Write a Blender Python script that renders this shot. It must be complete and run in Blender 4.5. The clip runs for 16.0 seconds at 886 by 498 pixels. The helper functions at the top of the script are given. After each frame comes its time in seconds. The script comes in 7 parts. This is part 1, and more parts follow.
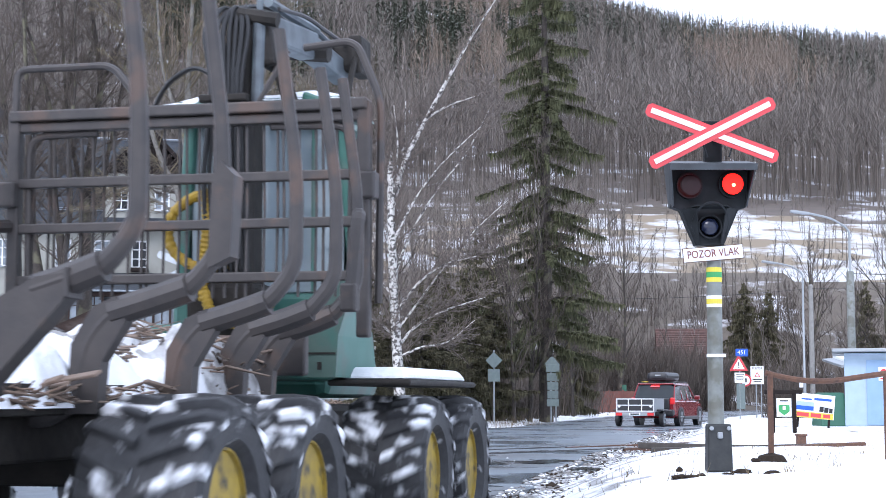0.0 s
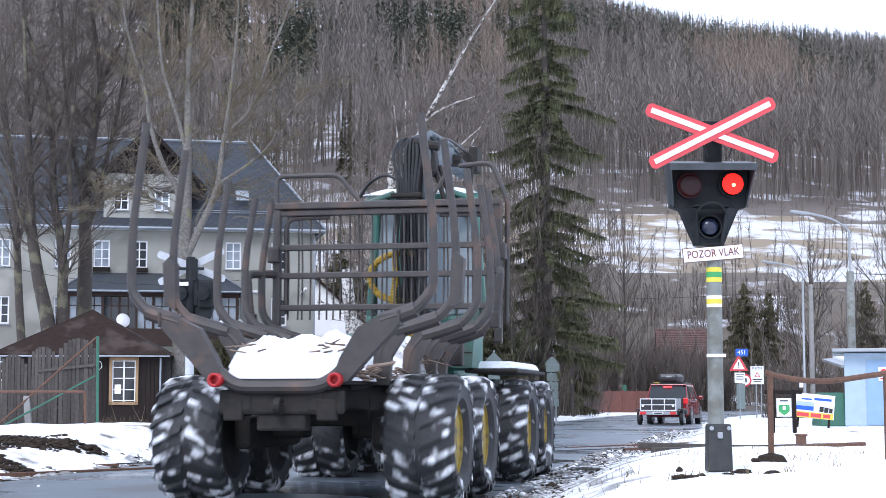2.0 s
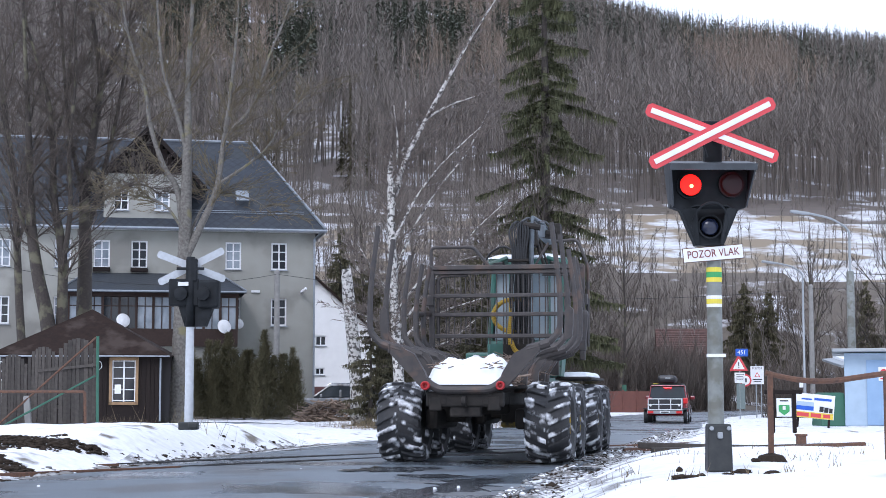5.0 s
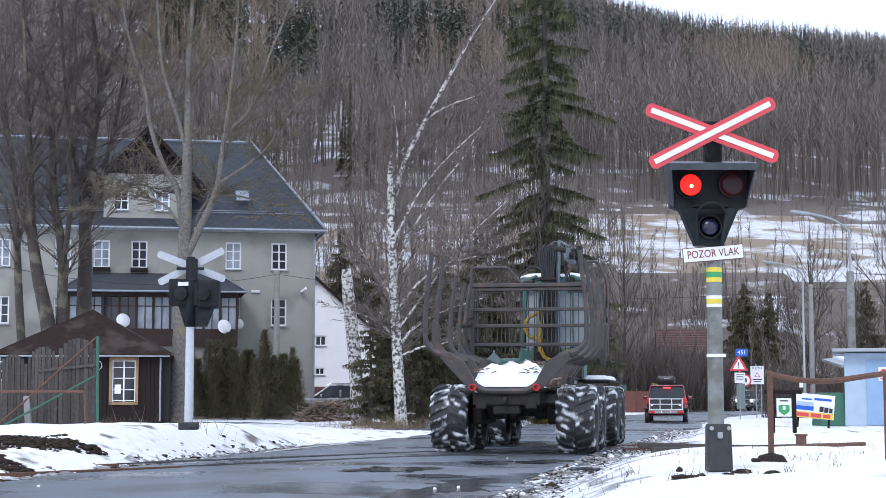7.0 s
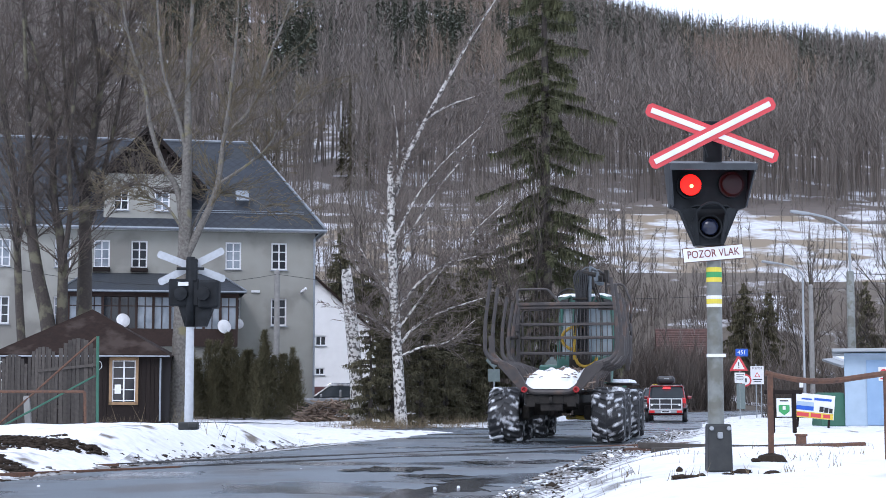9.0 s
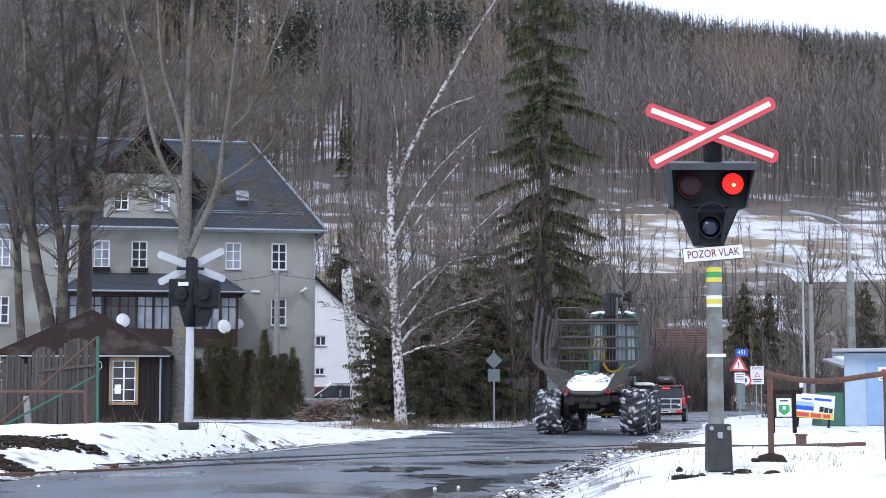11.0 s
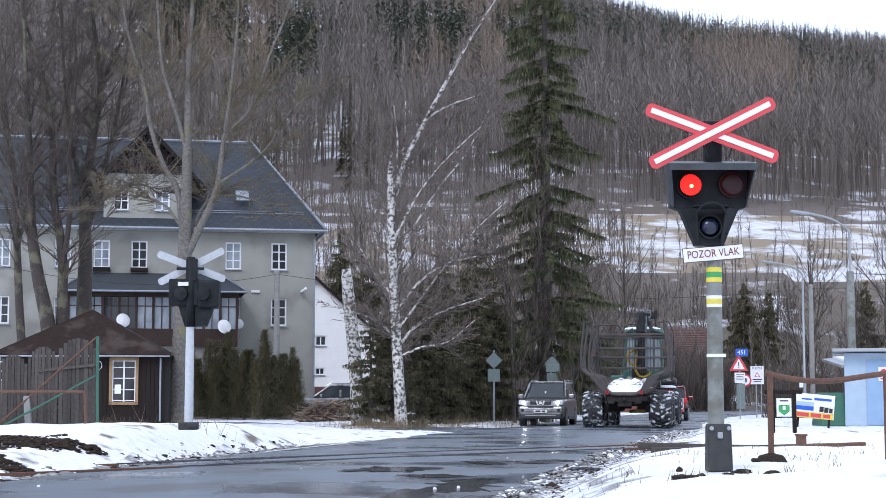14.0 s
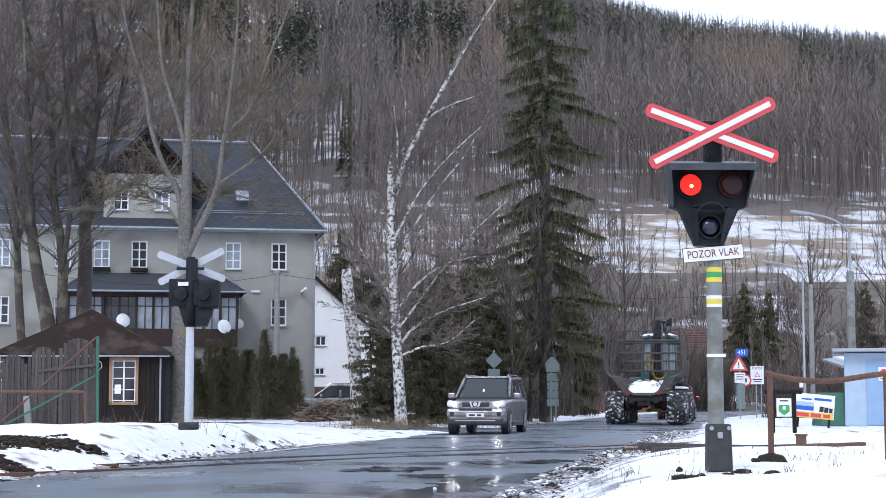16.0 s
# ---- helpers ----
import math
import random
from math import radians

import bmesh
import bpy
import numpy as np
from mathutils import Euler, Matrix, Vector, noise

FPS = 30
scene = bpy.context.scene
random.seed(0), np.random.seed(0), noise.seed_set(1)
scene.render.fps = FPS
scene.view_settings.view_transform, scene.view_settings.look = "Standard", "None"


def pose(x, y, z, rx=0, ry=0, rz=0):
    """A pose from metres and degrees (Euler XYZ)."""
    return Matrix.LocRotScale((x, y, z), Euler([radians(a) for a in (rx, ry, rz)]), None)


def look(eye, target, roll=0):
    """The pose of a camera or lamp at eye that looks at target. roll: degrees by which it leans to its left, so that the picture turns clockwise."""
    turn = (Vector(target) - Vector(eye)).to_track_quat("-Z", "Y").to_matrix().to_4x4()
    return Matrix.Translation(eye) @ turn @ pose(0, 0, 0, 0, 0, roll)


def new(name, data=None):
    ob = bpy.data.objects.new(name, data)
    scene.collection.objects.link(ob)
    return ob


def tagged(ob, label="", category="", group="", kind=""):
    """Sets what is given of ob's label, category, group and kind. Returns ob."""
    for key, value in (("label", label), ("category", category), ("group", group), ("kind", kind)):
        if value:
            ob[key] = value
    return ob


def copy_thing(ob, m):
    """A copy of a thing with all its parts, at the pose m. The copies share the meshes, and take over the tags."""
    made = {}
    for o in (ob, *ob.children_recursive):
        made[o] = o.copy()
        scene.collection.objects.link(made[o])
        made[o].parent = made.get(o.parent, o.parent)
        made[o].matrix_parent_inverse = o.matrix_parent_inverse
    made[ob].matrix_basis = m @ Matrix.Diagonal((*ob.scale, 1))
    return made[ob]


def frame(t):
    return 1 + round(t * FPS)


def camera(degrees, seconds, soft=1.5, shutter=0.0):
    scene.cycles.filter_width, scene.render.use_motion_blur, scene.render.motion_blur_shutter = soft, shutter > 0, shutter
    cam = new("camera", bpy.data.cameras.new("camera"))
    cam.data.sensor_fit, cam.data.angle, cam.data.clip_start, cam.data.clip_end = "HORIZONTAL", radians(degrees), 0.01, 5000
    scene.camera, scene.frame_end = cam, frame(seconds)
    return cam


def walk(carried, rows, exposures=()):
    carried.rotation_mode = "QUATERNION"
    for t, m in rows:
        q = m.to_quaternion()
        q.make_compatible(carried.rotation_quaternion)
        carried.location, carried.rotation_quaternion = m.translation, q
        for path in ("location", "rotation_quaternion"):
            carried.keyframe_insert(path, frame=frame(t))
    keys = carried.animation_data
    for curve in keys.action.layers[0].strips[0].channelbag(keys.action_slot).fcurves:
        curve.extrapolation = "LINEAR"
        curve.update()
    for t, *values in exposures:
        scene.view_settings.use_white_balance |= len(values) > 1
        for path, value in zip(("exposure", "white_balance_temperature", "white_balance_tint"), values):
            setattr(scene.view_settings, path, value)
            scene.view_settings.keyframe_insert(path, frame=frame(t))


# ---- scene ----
cam = camera(30.0, 16.0, soft=0.75, shutter=0.4)
EYE = (0.0, 0.0, 1.1)
walk(cam, [(0.0, pose(0, 0, 1.1, 95.16, 0, 0)), (16.0, pose(0, 0, 1.1, 95.16, 0, 0))], exposures=[(0.0, 1.13, 5850, 17), (2.5, 0.98, 5850, 17), (4.2, 0.76, 5850, 17), (6.5, 0.70, 5850, 17), (16.0, 0.70, 5850, 17)])

# ---- world, sun, exposure ----
world = bpy.data.worlds.new("overcast")
scene.world = world
world.use_nodes = True
wn = world.node_tree
wn.nodes.clear()
sky = wn.nodes.new("ShaderNodeTexSky")
sky.sky_type, sky.sun_disc = "NISHITA", False
sky.sun_elevation, sky.sun_rotation = radians(32), radians(200)
sky_gain = wn.nodes.new("ShaderNodeVectorMath")
sky_gain.operation = "SCALE"
sky_gain.inputs[3].default_value = 0.10
veil = wn.nodes.new("ShaderNodeMix")
veil.data_type = "RGBA"
veil.inputs[0].default_value = 0.8
veil.inputs[7].default_value = (0.84, 0.915, 1.0, 1)
bg = wn.nodes.new("ShaderNodeBackground")
bg.inputs[1].default_value = 1.0
wout = wn.nodes.new("ShaderNodeOutputWorld")
wn.links.new(sky.outputs[0], sky_gain.inputs[0])
wn.links.new(sky_gain.outputs[0], veil.inputs[6])
wn.links.new(veil.outputs[2], bg.inputs[0])
wn.links.new(bg.outputs[0], wout.inputs[0])
sun = new("sun", bpy.data.lights.new("sun", "SUN"))
sun.data.energy, sun.data.angle, sun.data.color = 0.9, radians(25), (1.0, 0.97, 0.93)
sun.matrix_world = look((-20, -40, 40), (0, 0, 0))


# ---- materials ----
def mat(name, base, rough=0.6, metal=0.0, second=None, scale=8.0, amount=0.5, bump=0.0, bump_scale=None, third=None, third_scale=1.0,
        third_amount=0.5, emit=0.0, jitter=0.0, vary=0.0, island=False, coat=0.0, wet=None, gloss=0.5):
    """Base colour broken by fine grain (second) and broad stains (third), bump relief and a random shift for each piece."""
    m = bpy.data.materials.new(name)
    m.use_nodes = True
    nt = m.node_tree
    b = nt.nodes["Principled BSDF"]
    b.inputs["Roughness"].default_value, b.inputs["Metallic"].default_value = rough, metal
    b.inputs["Coat Weight"].default_value, b.inputs["Specular IOR Level"].default_value = coat, gloss
    co = nt.nodes.new("ShaderNodeTexCoord").outputs["Object"]

    if jitter:
        sh = nt.nodes.new("ShaderNodeMath")
        sh.operation = "MULTIPLY"
        sh.inputs[1].default_value = jitter
        nt.links.new(nt.nodes.new("ShaderNodeObjectInfo").outputs["Random"], sh.inputs[0])
        ad = nt.nodes.new("ShaderNodeVectorMath")
        nt.links.new(co, ad.inputs[0])
        nt.links.new(sh.outputs[0], ad.inputs[1])
        co = ad.outputs[0]

    def cloud(sc, lo, hi, detail=6.0):
        n = nt.nodes.new("ShaderNodeTexNoise")
        n.inputs["Scale"].default_value, n.inputs["Detail"].default_value = sc, detail
        nt.links.new(co, n.inputs["Vector"])
        r = nt.nodes.new("ShaderNodeMapRange")
        r.inputs[1].default_value, r.inputs[2].default_value = lo, hi
        nt.links.new(n.outputs["Fac"], r.inputs[0])
        return r.outputs[0]

    def mix(fac, a, c, mode="MIX"):
        x = nt.nodes.new("ShaderNodeMix")
        x.data_type, x.blend_type = "RGBA", mode
        for k, v in ((0, fac), (6, a), (7, c)):
            if isinstance(v, (int, float)):
                x.inputs[k].default_value = v
            elif isinstance(v, tuple):
                x.inputs[k].default_value = (*v, 1)
            else:
                nt.links.new(v, x.inputs[k])
        return x.outputs[2]

    col = tuple(base)
    second = second or tuple(c * 0.75 for c in base)
    f = cloud(scale, 0.5 - 0.25 / max(amount, 0.05) * 0.5, 0.5 + 0.25)
    col = mix(f, col, tuple(second))
    if third:
        col = mix(cloud(third_scale, 0.62 - 0.3 * third_amount, 0.72 - 0.3 * third_amount), col, tuple(third))
    if vary:
        g = nt.nodes.new("ShaderNodeNewGeometry").outputs["Random Per Island"] if island else nt.nodes.new("ShaderNodeObjectInfo").outputs["Random"]
        r = nt.nodes.new("ShaderNodeMapRange")
        r.inputs[3].default_value, r.inputs[4].default_value = 1 - vary, 1 + vary
        nt.links.new(g, r.inputs[0])
        v = nt.nodes.new("ShaderNodeVectorMath")
        v.operation = "SCALE"
        nt.links.new(col if not isinstance(col, tuple) else co, v.inputs[0])
        nt.links.new(r.outputs[0], v.inputs[3])
        col = v.outputs[0]
    nt.links.new(col, b.inputs["Base Color"])
    if wet:
        w = cloud(wet[0], wet[1], wet[1] + 0.12, 3.0)
        r = nt.nodes.new("ShaderNodeMapRange")
        r.inputs[3].default_value, r.inputs[4].default_value = rough, wet[2]
        nt.links.new(w, r.inputs[0])
        nt.links.new(r.outputs[0], b.inputs["Roughness"])
    if bump:
        n = nt.nodes.new("ShaderNodeTexNoise")
        n.inputs["Scale"].default_value, n.inputs["Detail"].default_value = bump_scale or scale * 2, 8.0
        nt.links.new(co, n.inputs["Vector"])
        bp = nt.nodes.new("ShaderNodeBump")
        bp.inputs["Strength"].default_value, bp.inputs["Distance"].default_value = min(1, bump), 0.03
        nt.links.new(n.outputs["Fac"], bp.inputs["Height"])
        nt.links.new(bp.outputs[0], b.inputs["Normal"])
    if emit:
        b.inputs["Emission Color"].default_value, b.inputs["Emission Strength"].default_value = (*base, 1), emit
    return m


SNOW = mat("snow", (0.80, 0.82, 0.85), 0.75, second=(0.70, 0.72, 0.75), scale=3, bump=0.8, bump_scale=12, third=(0.58, 0.57, 0.56), third_scale=0.9, third_amount=0.0)
PACKED = mat("old_snow", (0.78, 0.79, 0.81), 0.8, second=(0.62, 0.62, 0.63), scale=6, bump=0.5, bump_scale=14, third=(0.13, 0.11, 0.085), third_scale=1.3, third_amount=0.10)
SLUSH = mat("dirty_slush", (0.34, 0.34, 0.34), 0.6, second=(0.12, 0.115, 0.11), scale=5, amount=0.9, bump=0.7, bump_scale=16, third=(0.66, 0.67, 0.69), third_scale=2.4, third_amount=0.55)
MEADOW = mat("snowy_meadow", (0.60, 0.62, 0.65), 0.85, second=(0.40, 0.385, 0.37), scale=0.6, amount=0.8, third=(0.22, 0.175, 0.12), third_scale=0.13, third_amount=0.58)
# leaf-litter brown is lightened to include the haze over the far slope
FLOOR = mat("forest_floor", (0.145, 0.120, 0.104), 0.9, second=(0.105, 0.088, 0.078), scale=0.4, third=(0.60, 0.62, 0.66), third_scale=0.07, third_amount=0.19)
SNOWFLOOR = mat("snowy_forest_floor", (0.66, 0.68, 0.72), 0.9, second=(0.40, 0.39, 0.38), scale=0.5, third=(0.130, 0.108, 0.094), third_scale=0.10, third_amount=0.66)
SCRUBLAND = mat("dry_brown_meadow", (0.120, 0.098, 0.075), 0.9, second=(0.085, 0.068, 0.054), scale=0.5, third=(0.60, 0.61, 0.64), third_scale=0.14, third_amount=0.12)
CRUST = mat("gritty_slush_crust", (0.30, 0.295, 0.285), 0.7, second=(0.13, 0.122, 0.112), scale=4, third=(0.60, 0.61, 0.62), third_scale=2.0, third_amount=0.30, vary=0.3, island=True, bump=0.4, bump_scale=40)
DIRT = mat("wet_soil", (0.028, 0.021, 0.016), 0.95, gloss=0.1, second=(0.048, 0.037, 0.028), scale=14, bump=1.0, bump_scale=20)
ASPHALT = mat("wet_asphalt", (0.132, 0.160, 0.188), 0.36, second=(0.106, 0.128, 0.151), scale=1.2, bump=0.10, bump_scale=70, third=(0.090, 0.095, 0.102), third_scale=0.5, third_amount=0.42, wet=(0.35, 0.5, 0.14))
PUDDLE = mat("puddle_water", (0.050, 0.054, 0.060), 0.10, second=(0.085, 0.095, 0.108), scale=3.5, bump=0.12, bump_scale=40)
LINE = mat("worn_road_paint", (0.62, 0.62, 0.62), 0.6, second=(0.28, 0.28, 0.285), scale=9, amount=0.8)
RUST = mat("rusty_steel", (0.075, 0.046, 0.036), 0.75, 0.3, second=(0.17, 0.085, 0.05), scale=22, bump=0.2)
RAILTOP = mat("worn_rail_steel", (0.11, 0.11, 0.112), 0.4, 0.7, second=(0.062, 0.058, 0.056), scale=12)
GALV = mat("galvanised_steel", (0.30, 0.32, 0.335), 0.5, 0.5, second=(0.30, 0.32, 0.33), scale=9)
POLE = mat("weathered_grey_pole_paint", (0.205, 0.22, 0.205), 0.6, second=(0.14, 0.15, 0.14), scale=14, third=(0.115, 0.115, 0.095), third_scale=4, third_amount=0.45, bump=0.1)
POLEL = mat("light_grey_pole_paint", (0.44, 0.47, 0.50), 0.6, second=(0.36, 0.38, 0.4), scale=14)
BASEP = mat("dark_base_paint", (0.026, 0.029, 0.030), 0.6, gloss=0.3, second=(0.045, 0.046, 0.045), scale=10, bump=0.1)
SIGBLACK = mat("signal_black_paint", (0.007, 0.008, 0.009), 0.7, gloss=0.2, second=(0.020, 0.023, 0.026), scale=7, amount=0.4, bump=0.05)
SIGWEAR = mat("signal_hood_grey", (0.040, 0.048, 0.056), 0.5, second=(0.014, 0.016, 0.019), scale=5, amount=0.7)
LENSON = mat("lit_red_lamp", (1.0, 0.010, 0.004), 0.5, gloss=0.2, emit=1.4, scale=60, second=(0.9, 0.012, 0.004))
LENSCORE = mat("bright_filament", (1.0, 0.35, 0.1), 0.4, emit=3.5)
LENSOFF = mat("unlit_red_lens", (0.022, 0.002, 0.003), 0.4, gloss=0.3, scale=40)
LENSBLUE = mat("dark_blue_lens", (0.012, 0.016, 0.035), 0.15, scale=10)
SIGNWHITE = mat("sign_white", (0.74, 0.75, 0.76), 0.45, second=(0.62, 0.62, 0.62), scale=6)
SIGNRED = mat("sign_red_reflective", (0.58, 0.045, 0.055), 0.4, second=(0.50, 0.05, 0.055), scale=7)
SIGNBLUE = mat("sign_blue", (0.015, 0.10, 0.50), 0.45)
SIGNYEL = mat("sign_yellow", (0.70, 0.52, 0.05), 0.5)
BLAZEG = mat("trail_green", (0.05, 0.32, 0.10), 0.6)
BLAZEY = mat("trail_yellow", (0.72, 0.60, 0.06), 0.6)
TEXTRED = mat("dark_red_lettering", (0.16, 0.02, 0.02), 0.5)
TEXTBLK = mat("black_lettering", (0.015, 0.015, 0.017), 0.5)
SIGNBACK = mat("sign_back_grey_green", (0.15, 0.19, 0.18), 0.55, second=(0.11, 0.14, 0.135), scale=8)
RENDER = mat("aged_render_wall", (0.300, 0.300, 0.268), 0.9, second=(0.255, 0.252, 0.225), scale=1.1, bump=0.15, bump_scale=12, third=(0.20, 0.195, 0.175), third_scale=0.35, third_amount=0.35)
SLATE = mat("blue_grey_slate", (0.040, 0.047, 0.058), 0.7, gloss=0.3, second=(0.029, 0.034, 0.042), scale=3, vary=0.08, third=(0.040, 0.045, 0.05), third_scale=0.5)
nt = SLATE.node_tree
lattice = []
for turn in (52, -52):
    mp = nt.nodes.new("ShaderNodeMapping")
    mp.inputs["Rotation"].default_value = (0, 0, radians(turn))
    wv = nt.nodes.new("ShaderNodeTexWave")
    wv.wave_profile = "SAW"
    wv.inputs["Scale"].default_value, wv.inputs["Distortion"].default_value = 0.95, 0.12
    nt.links.new(nt.nodes["Texture Coordinate"].outputs["Object"], mp.inputs[0])
    nt.links.new(mp.outputs[0], wv.inputs[0])
    lattice.append(wv.outputs["Fac"])
seam = nt.nodes.new("ShaderNodeMath")
seam.operation = "MINIMUM"
nt.links.new(lattice[0], seam.inputs[0])
nt.links.new(lattice[1], seam.inputs[1])
tone = nt.nodes.new("ShaderNodeMapRange")
tone.inputs[2].default_value, tone.inputs[3].default_value, tone.inputs[4].default_value = 0.30, 0.74, 1.04
nt.links.new(seam.outputs[0], tone.inputs[0])
edge = nt.nodes.new("ShaderNodeVectorMath")
edge.operation = "SCALE"
slate_base = nt.nodes["Principled BSDF"].inputs["Base Color"]
nt.links.new(slate_base.links[0].from_socket, edge.inputs[0])
nt.links.new(tone.outputs[0], edge.inputs[3])
nt.links.new(edge.outputs[0], slate_base)
BARNWOOD = mat("dark_brown_boards", (0.017, 0.0115, 0.0095), 0.85, gloss=0.25, second=(0.011, 0.008, 0.007), scale=9, vary=0.2)
FENCEWOOD = mat("weathered_fence_boards", (0.074, 0.065, 0.057), 0.9, second=(0.044, 0.038, 0.033), scale=12, vary=0.28, bump=0.2)
FELT = mat("brown_roof_felt", (0.032, 0.021, 0.017), 0.95, gloss=0.12, second=(0.020, 0.014, 0.012), scale=5, bump=0.3, third=(0.055, 0.042, 0.036), third_scale=0.9, third_amount=0.3)
VERANDA = mat("reddish_brown_timber", (0.046, 0.027, 0.021), 0.75, gloss=0.3, second=(0.028, 0.018, 0.015), scale=7, vary=0.2)
TIMBER = mat("window_timber", (0.30, 0.19, 0.09), 0.6, second=(0.2, 0.12, 0.06), scale=8)
PVC = mat("white_window_frame", (0.70, 0.71, 0.72), 0.4, second=(0.64, 0.65, 0.66), scale=5)
GLASSY = mat("dark_window_pane", (0.020, 0.024, 0.030), 0.06, scale=1)
CURTAIN = mat("pale_curtain_pane", (0.30, 0.34, 0.38), 0.12, second=(0.14, 0.17, 0.2), scale=1.5)
TIN = mat("grey_gutter_metal", (0.30, 0.33, 0.36), 0.45, 0.5)
WHITEWALL = mat("white_render", (0.78, 0.78, 0.77), 0.9, second=(0.72, 0.72, 0.71), scale=2)
DARKRED = mat("dark_red_plinth", (0.12, 0.055, 0.05), 0.85, scale=3)
REDTILE = mat("red_clay_tiles", (0.120, 0.064, 0.053), 0.9, second=(0.075, 0.043, 0.038), scale=3, vary=0.2)
BLUEMETAL = mat("pale_blue_sheet_metal", (0.36, 0.46, 0.56), 0.55, second=(0.30, 0.39, 0.48), scale=3)
BLUEDOOR = mat("blue_door_metal", (0.24, 0.36, 0.52), 0.5, second=(0.2, 0.31, 0.46), scale=3)
PALEBARK = mat("pale_grey_bark", (0.165, 0.155, 0.138), 0.95, second=(0.075, 0.066, 0.056), scale=11, amount=0.8, third=(0.165, 0.148, 0.082), third_scale=1.6, third_amount=0.16, bump=0.8, bump_scale=20)
BARK = mat("grey_brown_bark", (0.062, 0.051, 0.043), 0.95, second=(0.036, 0.030, 0.026), scale=12, third=(0.115, 0.108, 0.072), third_scale=1.8, third_amount=0.35, bump=0.8, bump_scale=22)
TWIG = mat("brown_twigs", (0.098, 0.079, 0.064), 0.9, second=(0.066, 0.053, 0.044), scale=2, vary=0.3, island=True)
WILLOW = mat("yellowish_twigs", (0.150, 0.122, 0.068), 0.9, second=(0.090, 0.074, 0.055), scale=2, vary=0.3, island=True)
BIRCH = mat("white_birch_bark", (0.60, 0.585, 0.55), 0.8, second=(0.44, 0.42, 0.39), scale=5, third=(0.075, 0.068, 0.062), third_scale=8.0, third_amount=0.47, bump=0.2)
BIRCHTWIG = mat("pale_birch_twigs", (0.20, 0.165, 0.142), 0.85, second=(0.11, 0.09, 0.078), scale=2, vary=0.3, island=True)
NEEDLE = mat("spruce_needles", (0.112, 0.114, 0.062), 0.9, gloss=0.2, second=(0.076, 0.082, 0.044), scale=1.2, vary=0.35, island=True)
NEEDLE2 = mat("dark_conifer_needles", (0.112, 0.100, 0.060), 0.9, gloss=0.2, second=(0.074, 0.070, 0.042), scale=1.2, vary=0.35, island=True)
THUJA = mat("thuja_foliage", (0.128, 0.112, 0.062), 0.9, gloss=0.2, second=(0.080, 0.076, 0.044), scale=2, vary=0.35, island=True)
# bare woods: colour lightened in place of the distance haze
WOODS = mat("hazed_bare_woods", (0.190, 0.166, 0.146), 0.95, second=(0.135, 0.116, 0.102), scale=0.03, vary=0.35, island=True)
WOODS2 = mat("far_beech_woods", (0.245, 0.196, 0.155), 0.95, second=(0.18, 0.142, 0.114), scale=0.03, vary=0.3, island=True)
# fir green raised towards grey, with the valley haze mixed into it
FIRS = mat("hazed_fir_woods", (0.088, 0.100, 0.070), 0.95, second=(0.064, 0.075, 0.054), scale=0.05, vary=0.3, island=True)
DRYGRASS = mat("dry_grass", (0.20, 0.155, 0.09), 0.9, second=(0.14, 0.105, 0.065), scale=3, vary=0.3, island=True)
BUNK = mat("dirty_grey_brown_steel", (0.036, 0.033, 0.033), 0.55, 0.2, second=(0.058, 0.050, 0.046), scale=7, bump=0.12, third=(0.082, 0.056, 0.044), third_scale=3, third_amount=0.2)
CHASSIS = mat("muddy_black_chassis", (0.012, 0.011, 0.0105), 0.75, gloss=0.3, second=(0.030, 0.026, 0.022), scale=8, bump=0.3)
JGREEN = mat("faded_green_paint", (0.034, 0.125, 0.098), 0.45, second=(0.055, 0.16, 0.130), scale=5, third=(0.07, 0.12, 0.10), third_scale=2, third_amount=0.4)
CRANE = mat("grey_crane_steel", (0.15, 0.18, 0.20), 0.55, 0.2, second=(0.07, 0.08, 0.09), scale=6)
HOSE = mat("black_rubber_hose", (0.014, 0.014, 0.015), 0.5)
YELHOSE = mat("yellow_hose_sleeve", (0.42, 0.28, 0.02), 0.55, second=(0.30, 0.19, 0.02), scale=9)
YELRIM = mat("yellow_rim_paint", (0.36, 0.25, 0.02), 0.55, second=(0.10, 0.075, 0.03), scale=6, amount=0.8, third=(0.03, 0.026, 0.022), third_scale=4, third_amount=0.35)
TYRE = mat("black_rubber_with_snow", (0.014, 0.015, 0.017), 0.65, second=(0.03, 0.031, 0.034), scale=20, bump=0.2, third=(0.74, 0.76, 0.79), third_scale=3.4, third_amount=0.20)
LUG = mat("tyre_lug_rubber_with_snow", (0.014, 0.015, 0.017), 0.6, second=(0.032, 0.033, 0.036), scale=20, jitter=40.0, third=(0.76, 0.78, 0.81), third_scale=4.0, third_amount=0.31)
TYREP = mat("plain_black_rubber", (0.016, 0.016, 0.018), 0.6, scale=20)
REDLAMP = mat("red_marker_lamp", (0.36, 0.014, 0.016), 0.35, emit=0.06)
# pale base colour stands in for the sky's reflection in the cab windows
CABGLASS = mat("cab_glass_pale_reflection", (0.30, 0.36, 0.39), 0.08, second=(0.22, 0.27, 0.30), scale=2)
BRUSH = mat("cut_branches", (0.13, 0.085, 0.06), 0.9, second=(0.20, 0.16, 0.13), scale=4, vary=0.4, island=True)
CARRED = mat("red_car_paint", (0.17, 0.008, 0.012), 0.25, coat=0.6, scale=3, second=(0.15, 0.008, 0.012))
CARBLACK = mat("black_car_plastic", (0.020, 0.021, 0.024), 0.4, scale=5)
HEADGLASS = mat("clear_headlamp_glass", (0.62, 0.64, 0.66), 0.1, scale=4)
